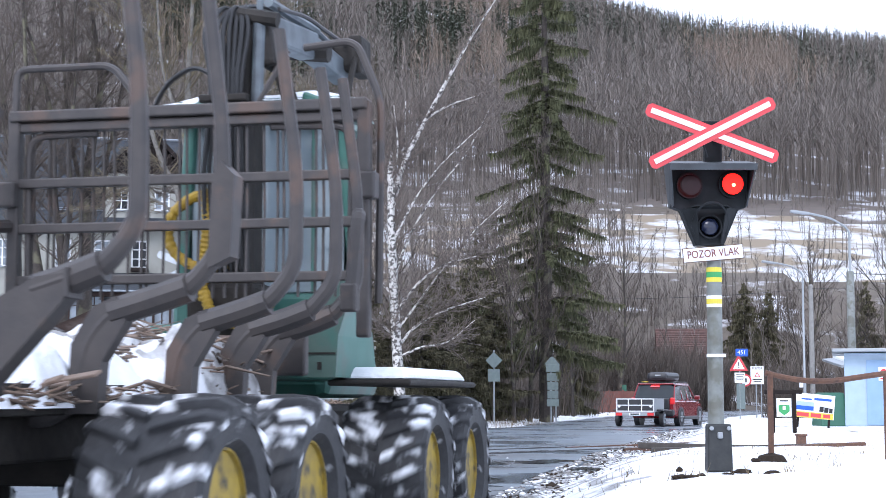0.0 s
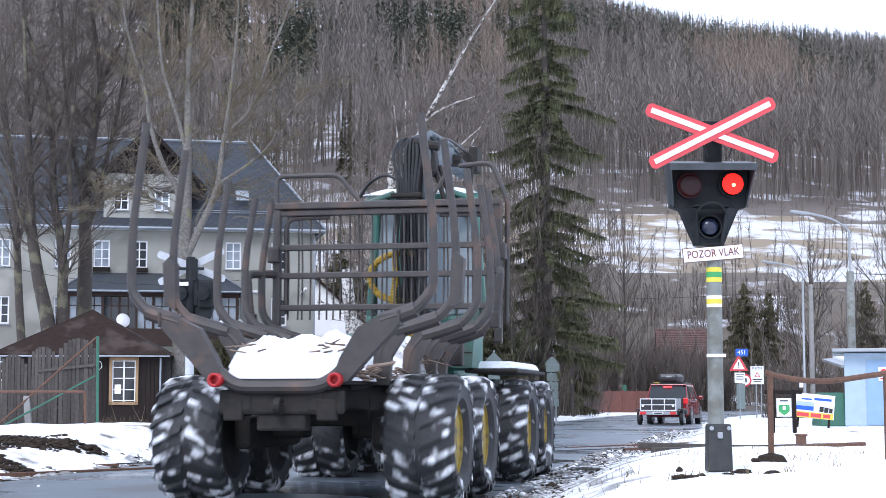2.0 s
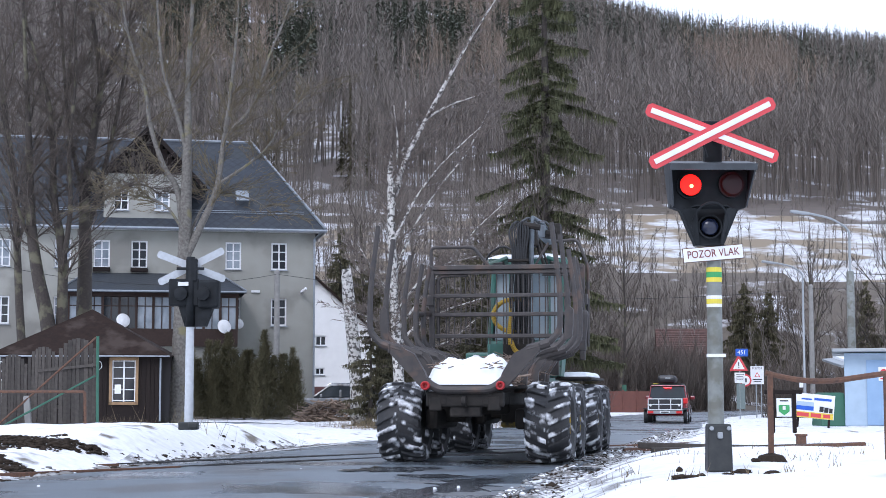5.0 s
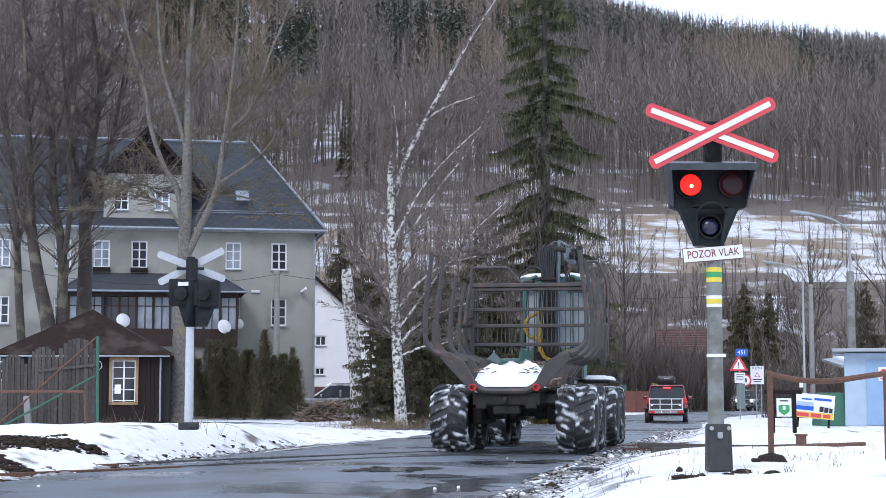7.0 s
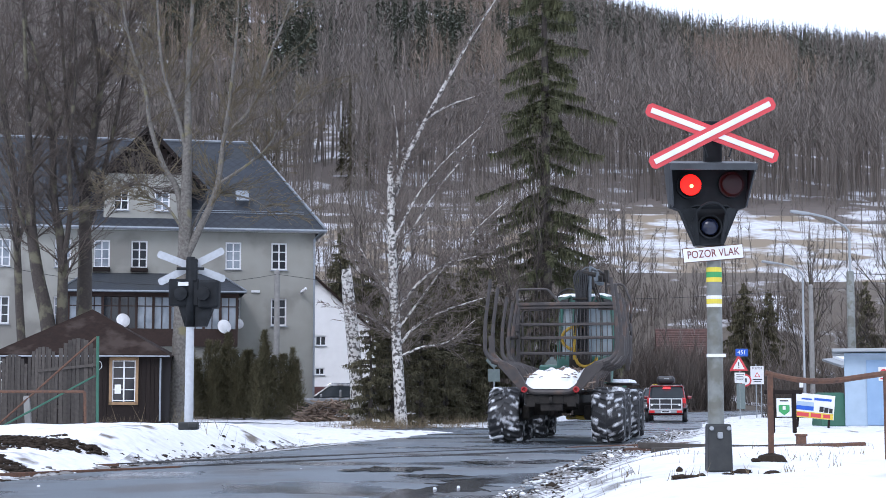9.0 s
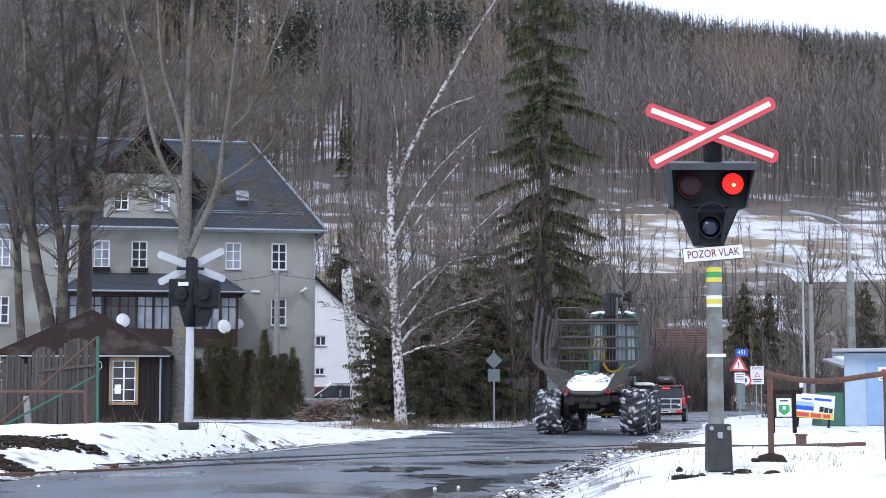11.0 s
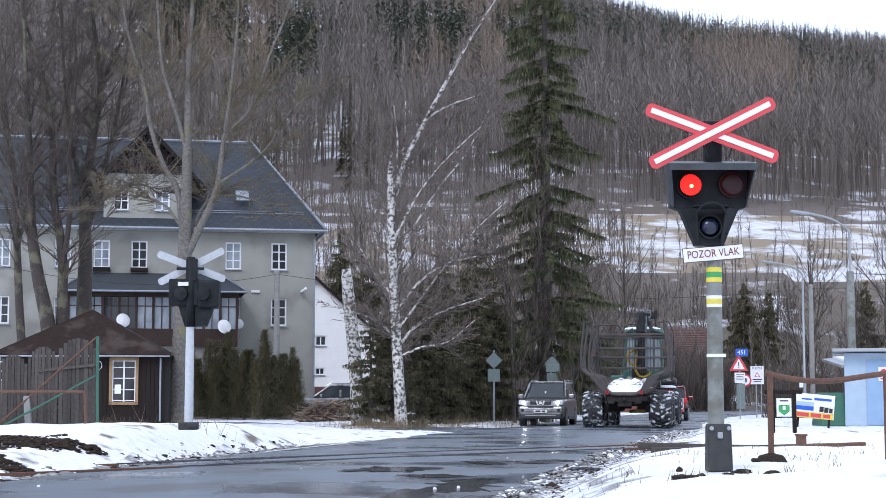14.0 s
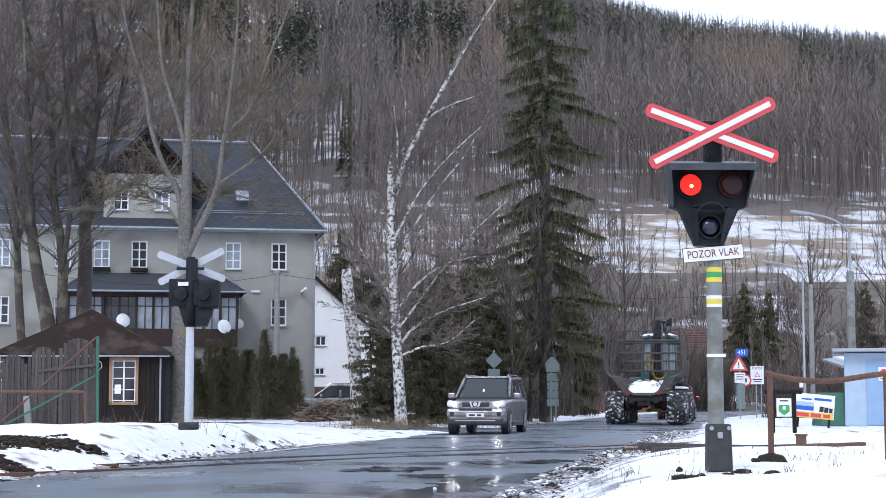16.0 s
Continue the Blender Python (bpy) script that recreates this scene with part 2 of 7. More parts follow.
CARSILVER = mat("grey_car_paint", (0.31, 0.312, 0.315), 0.30, 0.5, coat=0.6, scale=3, second=(0.13, 0.13, 0.132), third=(0.10, 0.095, 0.088), third_scale=2, third_amount=0.3)
CARGLASS = mat("car_glass", (0.030, 0.036, 0.040), 0.06, gloss=0.3, scale=2)
CHROME = mat("chrome_trim", (0.60, 0.61, 0.62), 0.15, 1.0, scale=3)
TAILRED = mat("tail_light_red", (0.50, 0.016, 0.018), 0.3, emit=0.18)
BRAKE = mat("lit_brake_light", (1.0, 0.04, 0.04), 0.3, emit=2.5)
HEAD = mat("lit_headlamp", (1.0, 0.97, 0.92), 0.2, emit=40.0)
TARP = mat("green_tarpaulin", (0.035, 0.13, 0.085), 0.6, scale=4)
REDBRICK = mat("red_brown_fence", (0.16, 0.062, 0.045), 0.85, second=(0.12, 0.05, 0.04), scale=4)
LOGS = mat("split_logs", (0.24, 0.18, 0.13), 0.9, second=(0.15, 0.11, 0.085), scale=6, vary=0.35)
CONCRETE = mat("grey_concrete", (0.27, 0.265, 0.25), 0.9, second=(0.2, 0.195, 0.185), scale=6, bump=0.2)


# ---- mesh helpers ----
def box(bm, c, s, rot=(0, 0, 0), bevel=0.0, taper=None):
    """A box of size s about c, turned by rot degrees, with bevelled edges; taper scales its top."""
    m = pose(*c, *rot) @ Matrix.Diagonal((*s, 1))
    vs = bmesh.ops.create_cube(bm, size=1.0)["verts"]
    if taper:
        for v in vs:
            if v.co.z > 0:
                v.co.x *= taper[0]
                v.co.y *= taper[1]
    bmesh.ops.transform(bm, matrix=m, verts=vs)
    if bevel:
        bmesh.ops.bevel(bm, geom=list({e for v in vs for e in v.link_edges}), offset=bevel, segments=2, profile=0.5, affect="EDGES")


def tube(bm, pts, r, n=8, caps=True):
    """A round bar along pts; r one radius or one for each point."""
    pts = [Vector(p) for p in pts]
    rs = r if isinstance(r, (list, tuple)) else [r] * len(pts)
    side = None
    rings = []
    for i, p in enumerate(pts):
        d = (pts[min(i + 1, len(pts) - 1)] - pts[max(i - 1, 0)]).normalized()
        if side is None:
            side = d.cross(Vector((0, 0, 1)) if abs(d.z) < 0.9 else Vector((1, 0, 0))).normalized()
        side = (side - d * side.dot(d)).normalized()
        up = d.cross(side)
        rings.append([bm.verts.new(p + (side * math.cos(2 * math.pi * k / n) + up * math.sin(2 * math.pi * k / n)) * rs[i]) for k in range(n)])
    for a, b in zip(rings, rings[1:]):
        for k in range(n):
            bm.faces.new((a[k], a[(k + 1) % n], b[(k + 1) % n], b[k]))
    if caps:
        bm.faces.new(rings[0][::-1])
        bm.faces.new(rings[-1])


def bent(pts, radius=0.15, steps=4):
    """The line pts with rounded corners."""
    pts = [Vector(p) for p in pts]
    out = [pts[0]]
    for a, b, c in zip(pts, pts[1:], pts[2:]):
        r = min(radius, (a - b).length * 0.45, (c - b).length * 0.45)
        p, q = b + (a - b).normalized() * r, b + (c - b).normalized() * r
        for k in range(steps + 1):
            t = k / steps
            out.append(p * (1 - t) ** 2 + b * 2 * t * (1 - t) + q * t * t)
    out.append(pts[-1])
    return out


def lathe(bm, prof, n=24, m=Matrix.Identity(4), close=False):
    """Turn the profile (radius, height) about the local z axis."""
    rings = [[bm.verts.new(m @ Vector((r * math.cos(2 * math.pi * k / n), r * math.sin(2 * math.pi * k / n), z))) for k in range(n)] for r, z in prof]
    for a, b in zip(rings, rings[1:] + ([rings[0]] if close else [])):
        for k in range(n):
            bm.faces.new((a[k], a[(k + 1) % n], b[(k + 1) % n], b[k]))
    if not close:
        bm.faces.new(rings[0][::-1])
        bm.faces.new(rings[-1])


def prism(bm, poly, depth, m=Matrix.Identity(4)):
    """The polygon (x, z), from local y = 0 to depth."""
    a = [bm.verts.new(m @ Vector((x, 0, z))) for x, z in poly]
    b = [bm.verts.new(m @ Vector((x, depth, z))) for x, z in poly]
    bm.faces.new(a)
    bm.faces.new(b[::-1])
    for k in range(len(a)):
        bm.faces.new((a[k], b[k], b[(k + 1) % len(a)], a[(k + 1) % len(a)]))


def panel(bm, pts, thick=0.01):
    """A flat plate with the corners pts and a thickness."""
    pts = [Vector(p) for p in pts]
    nrm = (pts[1] - pts[0]).cross(pts[2] - pts[0]).normalized() * thick
    a, b = [bm.verts.new(p) for p in pts], [bm.verts.new(p - nrm) for p in pts]
    bm.faces.new(a)
    bm.faces.new(b[::-1])
    for k in range(len(a)):
        bm.faces.new((a[k], b[k], b[(k + 1) % len(a)], a[(k + 1) % len(a)]))


def part(name, bm, material, parent=None, label="", smooth=False, m=None):
    me = bpy.data.meshes.new(name)
    bmesh.ops.recalc_face_normals(bm, faces=bm.faces)
    bm.to_mesh(me)
    bm.free()
    for x in material if isinstance(material, (list, tuple)) else (material,):
        me.materials.append(x)
    if smooth:
        me.shade_smooth()
    ob = new(name, me)
    ob.parent = parent
    if m is not None:
        ob.matrix_basis = m
    return tagged(ob, label)


def piece(name, mesh, parent, m, label=""):
    """One more object on a shared mesh."""
    ob = new(name, mesh)
    ob.parent = parent
    ob.matrix_basis = m
    return tagged(ob, label)


def thing(name, label, category, m=None, group="", kind=""):
    ob = new(name)
    ob.empty_display_size = 0.2
    if m is not None:
        ob.matrix_basis = m
    return tagged(ob, label, category, group, kind)


def quick(name, material, parent, *calls, label="", smooth=False, m=None):
    """A part made of one or more calls (function, args, keywords) on one bmesh."""
    bm = bmesh.new()
    for f, a, k in calls:
        f(bm, *a, **k)
    return part(name, bm, material, parent, label, smooth, m)


def bx(*a, **k):
    return (box, a, k)


def tb(*a, **k):
    return (tube, a, k)


def raw(name, verts, faces, material, parent=None, m=None):
    me = bpy.data.meshes.new(name)
    verts, faces = np.asarray(verts, dtype=np.float32), np.asarray(faces, dtype=np.int32)
    k = faces.shape[1]
    me.vertices.add(len(verts))
    me.vertices.foreach_set("co", verts.ravel())
    me.loops.add(faces.size)
    me.loops.foreach_set("vertex_index", faces.ravel())
    me.polygons.add(len(faces))
    me.polygons.foreach_set("loop_start", np.arange(0, faces.size, k, dtype=np.int32))
    me.update(calc_edges=True)
    me.materials.append(material)
    ob = new(name, me)
    ob.parent = parent
    if m is not None:
        ob.matrix_basis = m
    return ob


def spline(pts, n):
    """The line pts (rows of x, y, z, radius), rounded, in n steps."""
    p = np.array(pts, float)
    t = np.linspace(0, len(p) - 1, n + 1)
    i = np.clip(t.astype(int), 0, len(p) - 2)
    f = (t - i)[:, None]
    g = np.gradient(p, axis=0)
    return (2 * f ** 3 - 3 * f ** 2 + 1) * p[i] + (f ** 3 - 2 * f ** 2 + f) * g[i] + (3 * f ** 2 - 2 * f ** 3) * p[i + 1] + (f ** 3 - f ** 2) * g[i + 1]


def rods(name, segs, material, parent=None, n=3, m=None):
    """Tapered bars, one for each row x0 y0 z0 r0 x1 y1 z1 r1."""
    s = np.asarray(segs, dtype=np.float64)
    p, q, d = s[:, 0:3], s[:, 4:7], s[:, 4:7] - s[:, 0:3]
    d /= np.maximum(np.linalg.norm(d, axis=1, keepdims=True), 1e-6)
    ref = np.where(np.abs(d[:, 2:3]) < 0.9, np.array([[0, 0, 1.0]]), np.array([[1.0, 0, 0]]))
    u = np.cross(d, ref)
    u /= np.linalg.norm(u, axis=1, keepdims=True)
    w = np.cross(d, u)
    vs = []
    for base, r in ((p, s[:, 3:4]), (q, s[:, 7:8])):
        for k in range(n):
            a = 2 * math.pi * k / n
            vs.append(base + r * (u * math.cos(a) + w * math.sin(a)))
    v = np.stack(vs, 1).reshape(-1, 3)
    b = (np.arange(len(s)) * 2 * n)[:, None]
    f = np.concatenate([b + np.array([k, (k + 1) % n, n + (k + 1) % n, n + k])[None] for k in range(n)])
    return raw(name, v, f, material, parent, m)


def text(body, size, material, parent, m, name="lettering", depth=0.002, align="CENTER"):
    cu = bpy.data.curves.new(name, "FONT")
    cu.body, cu.size, cu.extrude, cu.align_x, cu.align_y = body, size, depth, align, "CENTER"
    tmp = new("tmp", cu)
    me = bpy.data.meshes.new_from_object(tmp.evaluated_get(bpy.context.evaluated_depsgraph_get()))
    bpy.data.objects.remove(tmp)
    me.materials.clear()
    me.materials.append(material)
    me.name = name
    return piece(name, me, parent, m)


# ---- the road's line and the lie of the land ----
ROAD = [(-60, -14), (0, -5.6), (10, -4.2), (22.5, -2.2), (33, -0.4), (39, 0.8), (48.8, 2.9), (60.5, 5.3), (73, 7.9), (84, 10.2), (100, 13.6), (111, 16.2), (125, 21), (140, 27.5), (200, 62), (400, 190), (1500, 900)]
RY, RX = np.array([p[0] for p in ROAD], float), np.array([p[1] for p in ROAD], float)


def road_x(y):
    return np.interp(y, RY, RX)


def sm(a, b, v):
    t = np.clip((v - a) / (b - a), 0, 1)
    return t * t * (3 - 2 * t)


def road_z(y):
    return -0.28 * (1 - sm(7, 20, y))


def hill(x, y):
    """The valley side: meadow, then the wooded slope up to a ridge that falls to the east."""
    x, y = np.asarray(x, float), np.asarray(y, float)
    z = np.interp(y, [-400, 115, 160, 215, 300, 420, 950, 1100, 1500, 2500], [0, 0, 2.5, 16, 36, 74, 264, 258, 180, 90])
    top = np.interp(x, [-600, -90, 0, 60, 115, 195, 262, 390, 1000], [386, 316, 256, 230, 211, 196, 187, 168, 126])
    z = np.where(z > 36, 36 + (z - 36) * (top - 36) / 228.0, z)
    return z + 2.0 * np.sin(x * 0.031 + 1) * sm(220, 420, y)


def lie(x, y):
    """Height of the ground."""
    x, y = np.asarray(x, float), np.asarray(y, float)
    off = (x - road_x(y)) * 0.98
    right = np.interp(y, [-60, 10, 20, 27, 33, 40, 49, 75, 95], [0.5, 0.48, 0.46, 0.30, 0.06, 0.08, 0.27, 0.12, 0.0])
    left = np.interp(y, [-60, 5, 18, 24, 29, 34, 41, 47, 75, 95], [0.3, 0.2, 0.12, 0.16, 0.56, 0.58, 0.36, 0.0, 0.05, 0.1])
    edge_r, edge_l = 3.35, -3.3 - 3.2 * sm(36, 50, y) * (1 - sm(62, 80, y))
    z = road_z(y) * (1 - sm(3.0, 7, np.abs(off)))
    z = z + right * sm(edge_r, edge_r + 2.2, off) + left * sm(-edge_l, -edge_l + 1.5, -off)
    bumps = 0.0
    for k in range(14):
        a, w = k * 2.4, 0.8 * 1.24 ** k
        bumps = bumps + 0.017 / w ** 0.5 * np.sin((x * math.cos(a) + y * math.sin(a)) * w + k * 1.3 + np.sin(x * 0.31 * w + k) * 1.2)
    out = sm(3.6, 5.0, np.abs(off))
    return z + bumps * out * (1 - sm(60, 120, y)) + hill(x, y) * (1 - (1 - sm(5, 24, np.abs(off))) * (1 - sm(150, 215, y))) - 0.06 * (1 - out)


def graded(lo, hi, a, b, step, grow):
    """Even steps between a and b, growing ones beyond."""
    v = list(np.arange(a, b, step))
    s, p = step, v[-1]
    while p < hi:
        s *= grow
        p += s
        v.append(p)
    s, p = step, a
    while p > lo:
        s *= grow
        p -= s
        v.insert(0, p)
    return np.array(v)


# ---- ground, road, rails ----
GX, GY = graded(-900, 900, -14, 16, 0.3, 1.07), graded(-80, 2500, 6, 62, 0.35, 1.045)
gx, gy = np.meshgrid(GX, GY)
gz = lie(gx, gy)
nx, ny = len(GX), len(GY)
ii, jj = np.meshgrid(np.arange(nx - 1), np.arange(ny - 1))
a0 = (jj * nx + ii).ravel()
ground = raw("ground", np.stack([gx, gy, gz], -1).reshape(-1, 3), np.stack([a0, a0 + 1, a0 + nx + 1, a0 + nx], 1), SNOW)
tagged(ground, "snow-covered ground with dirty verges below a wooded hill", "ground", kind="structure")
for m in (PACKED, SLUSH, MEADOW, FLOOR, SCRUBLAND, SNOWFLOOR):
    ground.data.materials.append(m)
cx, cy = (GX[ii] + GX[ii + 1]).ravel() / 2, (GY[jj] + GY[jj + 1]).ravel() / 2
coff = (cx - road_x(cy)) * 0.98
rag = 0.5 * np.sin(cy * 1.3) + 0.4 * np.sin(cy * 3.7 + cx)
idx = np.zeros(len(cx), np.int32)
idx[(np.abs(coff) < 5.0 + rag) | (cy > 45) & (np.abs(coff) < 14)] = 1
idx[(coff > -3.75 + 0.2 * rag) & (coff < 4.75 + 0.5 * rag) | (np.abs(coff) < 3.6)] = 2
idx[cy > 66] = 1
idx[(cy > 84) & (np.abs(coff) > 9) | (cy > 125)] = 5
idx[cy > 222 + 5 * np.sin(cx * 0.08)] = 3
idx[cy > 279 + 5 * np.sin(cx * 0.05)] = 5
wood_edge = 292 + 8 * np.sin(cx * 0.06) - 0.10 * cx
idx[cy > wood_edge] = 4
idx[(cy > wood_edge) & (cy < 330 + 45 * np.sin(cx * 0.045 + 2.2) + 60 * (cx < -5))] = 6
ground.data.polygons.foreach_set("material_index", idx)
ground.data.shade_smooth()


def ribbon(name, line, half, material, lift=0.02, depth=0.12, parent=None, zfun=None, rag=0.0):
    """A paved strip with thickness along the plan line (x, y)."""
    bm = bmesh.new()
    rows = []
    for i, (x, y) in enumerate(line):
        a, b = Vector(line[max(i - 1, 0)]), Vector(line[min(i + 1, len(line) - 1)])
        n = Vector(((b - a).y, -(b - a).x)).normalized()
        z = float(zfun(y)) + lift if zfun else lift
        hl, hr = (half + rag * (math.sin(i * 1.7) + math.sin(i * 0.61 + k)) * 0.5 for k in (0, 2))
        row = [bm.verts.new((x + n.x * w, y + n.y * w, z + c)) for w, c in ((-hl, 0), (-hl * 0.5, 0.025), (0, 0.04), (hr * 0.5, 0.025), (hr, 0))]
        row += [bm.verts.new((x + n.x * w, y + n.y * w, z - depth)) for w in (hr, -hl)]
        rows.append(row)
    for p, q in zip(rows, rows[1:]):
        for k in range(7):
            bm.faces.new((p[k], p[(k + 1) % 7], q[(k + 1) % 7], q[k]))
    bm.faces.new(rows[0])
    bm.faces.new(rows[-1][::-1])
    return part(name, bm, material, parent, smooth=False)


ys = list(np.arange(-60, 62, 0.8)) + list(np.arange(62, 150, 2.5)) + list(np.arange(150, 420, 12))
cly = np.array(ys, float)
clx = np.convolve(np.pad(road_x(cly), 4, mode="edge"), np.ones(9) / 9, mode="valid")
CL = [(float(x), float(y)) for x, y in zip(clx, cly)]
road = tagged(ribbon("road", CL, 3.45, ASPHALT, zfun=road_z, rag=0.22), "wet grey asphalt road with puddles and slush at its edges", "road", kind="structure")
lane = [(5.2, 55.0), (1.5, 58.5), (-1.5, 62), (-5, 68), (-10, 74), (-18, 78), (-30, 80), (-60, 82)]
lane = [tuple(v)[:2] for v in bent([(x, y, 0) for x, y in lane], 4, 5)]
tagged(ribbon("side_road", lane, 2.2, ASPHALT, lift=0.012, rag=0.3), "narrow wet side lane joining the road", "road", kind="structure")


# ---- level-crossing signals ----
def beam_cross(parent, y, z, arm, front, wire=True):
    """Two white-and-red boards crossed at a flat angle; front: facing the viewer."""
    for k, a in ((0, 21.0), (1, -27.0)):
        bm = bmesh.new()
        L, W = arm / 2, 0.050 * arm
        out = [(-L, -W * 0.55), (-L, W * 0.55), (-L + W * 0.5, W), (L - W * 0.5, W), (L, W * 0.55), (L, -W * 0.55), (L - W * 0.5, -W), (-L + W * 0.5, -W)]
        prism(bm, out, 0.012)
        m = pose(-0.056 if front else 0, y - 0.016 * k, z, 0, a, 0)
        board = part("cross_board", bm, SIGNRED if front else POLEL, parent, "red-bordered white crossing board" if front else "plain grey back of a crossing board", m=m)
        if front:
            quick("white_stripe", SIGNWHITE, board, bx((0, -0.005, 0), (arm * 0.93, 0.010, W * 0.78), bevel=0.003))
    if wire:
        quick("cross_bracket", SIGBLACK, parent, tb([(-0.16, y + 0.02, z - 0.02), (-0.1, y + 0.02, z - 0.22)], 0.008), tb([(0.16, y + 0.02, z - 0.02), (0.1, y + 0.02, z - 0.22)], 0.008),
              bx((0, y + 0.17, z + 0.0), (0.05, 0.28, 0.05)), bx((0, y + 0.30, z + 0.08), (0.22, 0.05, 0.16), bevel=0.01))


def signal_head(parent, m, lit):
    """Black three-aspect head: two red lamps over one clear lamp, each deep in a hood."""
    bm = bmesh.new()
    prism(bm, [(-0.36, 0.17), (0.36, 0.17), (0.355, -0.19), (0.27, -0.22), (0.13, -0.55), (-0.13, -0.55), (-0.27, -0.22), (-0.355, -0.19)], 0.14)
    body = part("signal_body", bm, SIGBLACK, parent, "black signal housing", m=m @ pose(0, 0, 0))
    quick("hood", SIGWEAR, body,
          (panel, ([(-0.40, -0.30, 0.175), (0.40, -0.30, 0.175), (0.40, 0.16, 0.26), (-0.40, 0.16, 0.26)], 0.012), {}),
          (panel, ([(-0.40, -0.30, 0.175), (-0.40, -0.30, 0.115), (0.40, -0.30, 0.115), (0.40, -0.30, 0.175)], 0.012), {}),
          (panel, ([(0.40, -0.30, 0.175), (0.345, -0.06, -0.19), (0.36, 0.14, -0.19), (0.40, 0.16, 0.24)], 0.012), {}),
          (panel, ([(-0.40, -0.30, 0.175), (-0.40, 0.16, 0.24), (-0.36, 0.14, -0.19), (-0.345, -0.06, -0.19)], 0.012), {}),
          label="worn dark grey hood")
    quick("lower_hood", SIGBLACK, body,
          (tube, ([(0.13 * math.cos(a) * 1.25, -0.02 - 0.17 * max(0, math.sin(a)), -0.36 + 0.19 * math.sin(a)) for a in np.linspace(-0.5, math.pi + 0.5, 15)], 0.012), {"n": 6}),
          (panel, ([(-0.21, -0.05, -0.22), (0.21, -0.05, -0.22), (0.14, -0.15, -0.20), (-0.14, -0.15, -0.20)], 0.012), {}),
          (panel, ([(0.26, 0.0, -0.21), (0.14, -0.14, -0.22), (0.10, -0.03, -0.54), (0.13, 0.0, -0.55)], 0.012), {}),
          (panel, ([(-0.26, 0.0, -0.21), (-0.13, 0.0, -0.55), (-0.10, -0.03, -0.54), (-0.14, -0.14, -0.22)], 0.012), {}))
    for sx, sz, r in ((-0.185, 0.0, 0.108), (0.205, 0.01, 0.108), (0, -0.38, 0.10)):
        bm = bmesh.new()
        lathe(bm, [(r, 0), (r, 0.05), (r * 1.12, 0.05), (r * 1.12, 0)], 28, pose(sx, -0.005, sz, 90), close=True)
        part("lamp_ring", bm, SIGBLACK, body)
    bm = bmesh.new()
    lathe(bm, [(0.02, 0.05), (0.07, 0.04), (0.095, 0.0)], 24, pose(0, -0.006, -0.38, 90))
    part("clear_lens", bm, LENSBLUE, body, "dark bluish unlit lens", smooth=True)
    lamps = []
    for sx, sz in ((-0.185, 0.0), (0.205, 0.01)):
        # a turning lamp: one face shines, the other is dark
        bm = bmesh.new()
        prof = [(0.001, 0.012), (0.045, 0.011), (0.085, 0.006), (0.098, 0.0)]
        lathe(bm, prof, 28, pose(0, 0, 0, 90))
        lathe(bm, [(r, -z - 0.001) for r, z in prof][::-1], 28, pose(0, 0, 0, 90))
        lathe(bm, [(0.022, 0.010), (0.001, 0.018)], 12, pose(0.006, 0, -0.012, 90))
        lamp = part("red_lamp", bm, (LENSON, LENSOFF, LENSCORE), body, "red flashing lamp", m=pose(sx, -0.11, sz))
        for p in lamp.data.polygons:
            c = p.center
            p.material_index = 2 if c.y < -0.0125 else (0 if c.y < 0 else 1)
        lamps.append(lamp)
    if not lit:
        for l in lamps:
            l.data.materials[0] = l.data.materials[2] = LENSOFF
    return lamps


POST_Z = 0.46
post = thing("crossing_signal", "grey railway crossing signal with red flashing lamps and a warning cross", "crossing signal", pose(2.53, 15.4, POST_Z))
quick("post_base", BASEP, post, bx((0.02, 0, 0.185), (0.235, 0.20, 0.44), bevel=0.02, taper=(0.92, 0.92)), label="dark painted cast base")
quick("bolt", GALV, post, (lathe, ([(0.02, 0), (0.02, 0.02), (0.005, 0.022)], 8, pose(-0.06, -0.1, 0.365, 90)), {}))
quick("bolt", GALV, post, (lathe, ([(0.02, 0), (0.02, 0.02), (0.005, 0.022)], 8, pose(0.1, -0.1, 0.365, 90)), {}))
quick("padlock", GALV, post, bx((0.02, -0.1, 0.30), (0.05, 0.03, 0.06), bevel=0.01))
quick("pole", POLE, post, (lathe, ([(0.078, 0.38), (0.076, 0.4), (0.066, 2.2), (0.062, 3.0)], 20), {}), label="weathered grey-green pole", smooth=True)
quick("clamp", SIGNWHITE, post, (lathe, ([(0.079, 1.02), (0.079, 1.05)], 20), {}), bx((0, -0.08, 1.035), (0.17, 0.012, 0.03)))
for z0, mm, h in ((1.834, BLAZEY, 0.042), (1.787, BLAZEG, 0.05), (1.74, BLAZEY, 0.042), (1.577, SIGNWHITE, 0.032), (1.538, BLAZEY, 0.044), (1.50, SIGNWHITE, 0.03)):
    quick("trail_mark", mm, post, (lathe, ([(0.0725, z0 - h / 2), (0.0725, z0 + h / 2)], 20), {}))
plate = quick("name_plate", SIGNWHITE, post, bx((0, 0, 0), (0.555, 0.008, 0.125), bevel=0.003), label="white enamel plate reading POZOR VLAK", m=pose(-0.02, -0.10, 1.98, 0, -4.8, 0))
quick("rust_edge", RUST, plate, bx((0, 0.003, 0), (0.568, 0.006, 0.138), bevel=0.003))
text("POZOR VLAK", 0.100, TEXTRED, plate, pose(0, -0.006, 0, 90) @ Matrix.Diagonal((0.80, 1, 1, 1)))
LAMPS = signal_head(post, pose(-0.055, -0.12, 2.605), True)
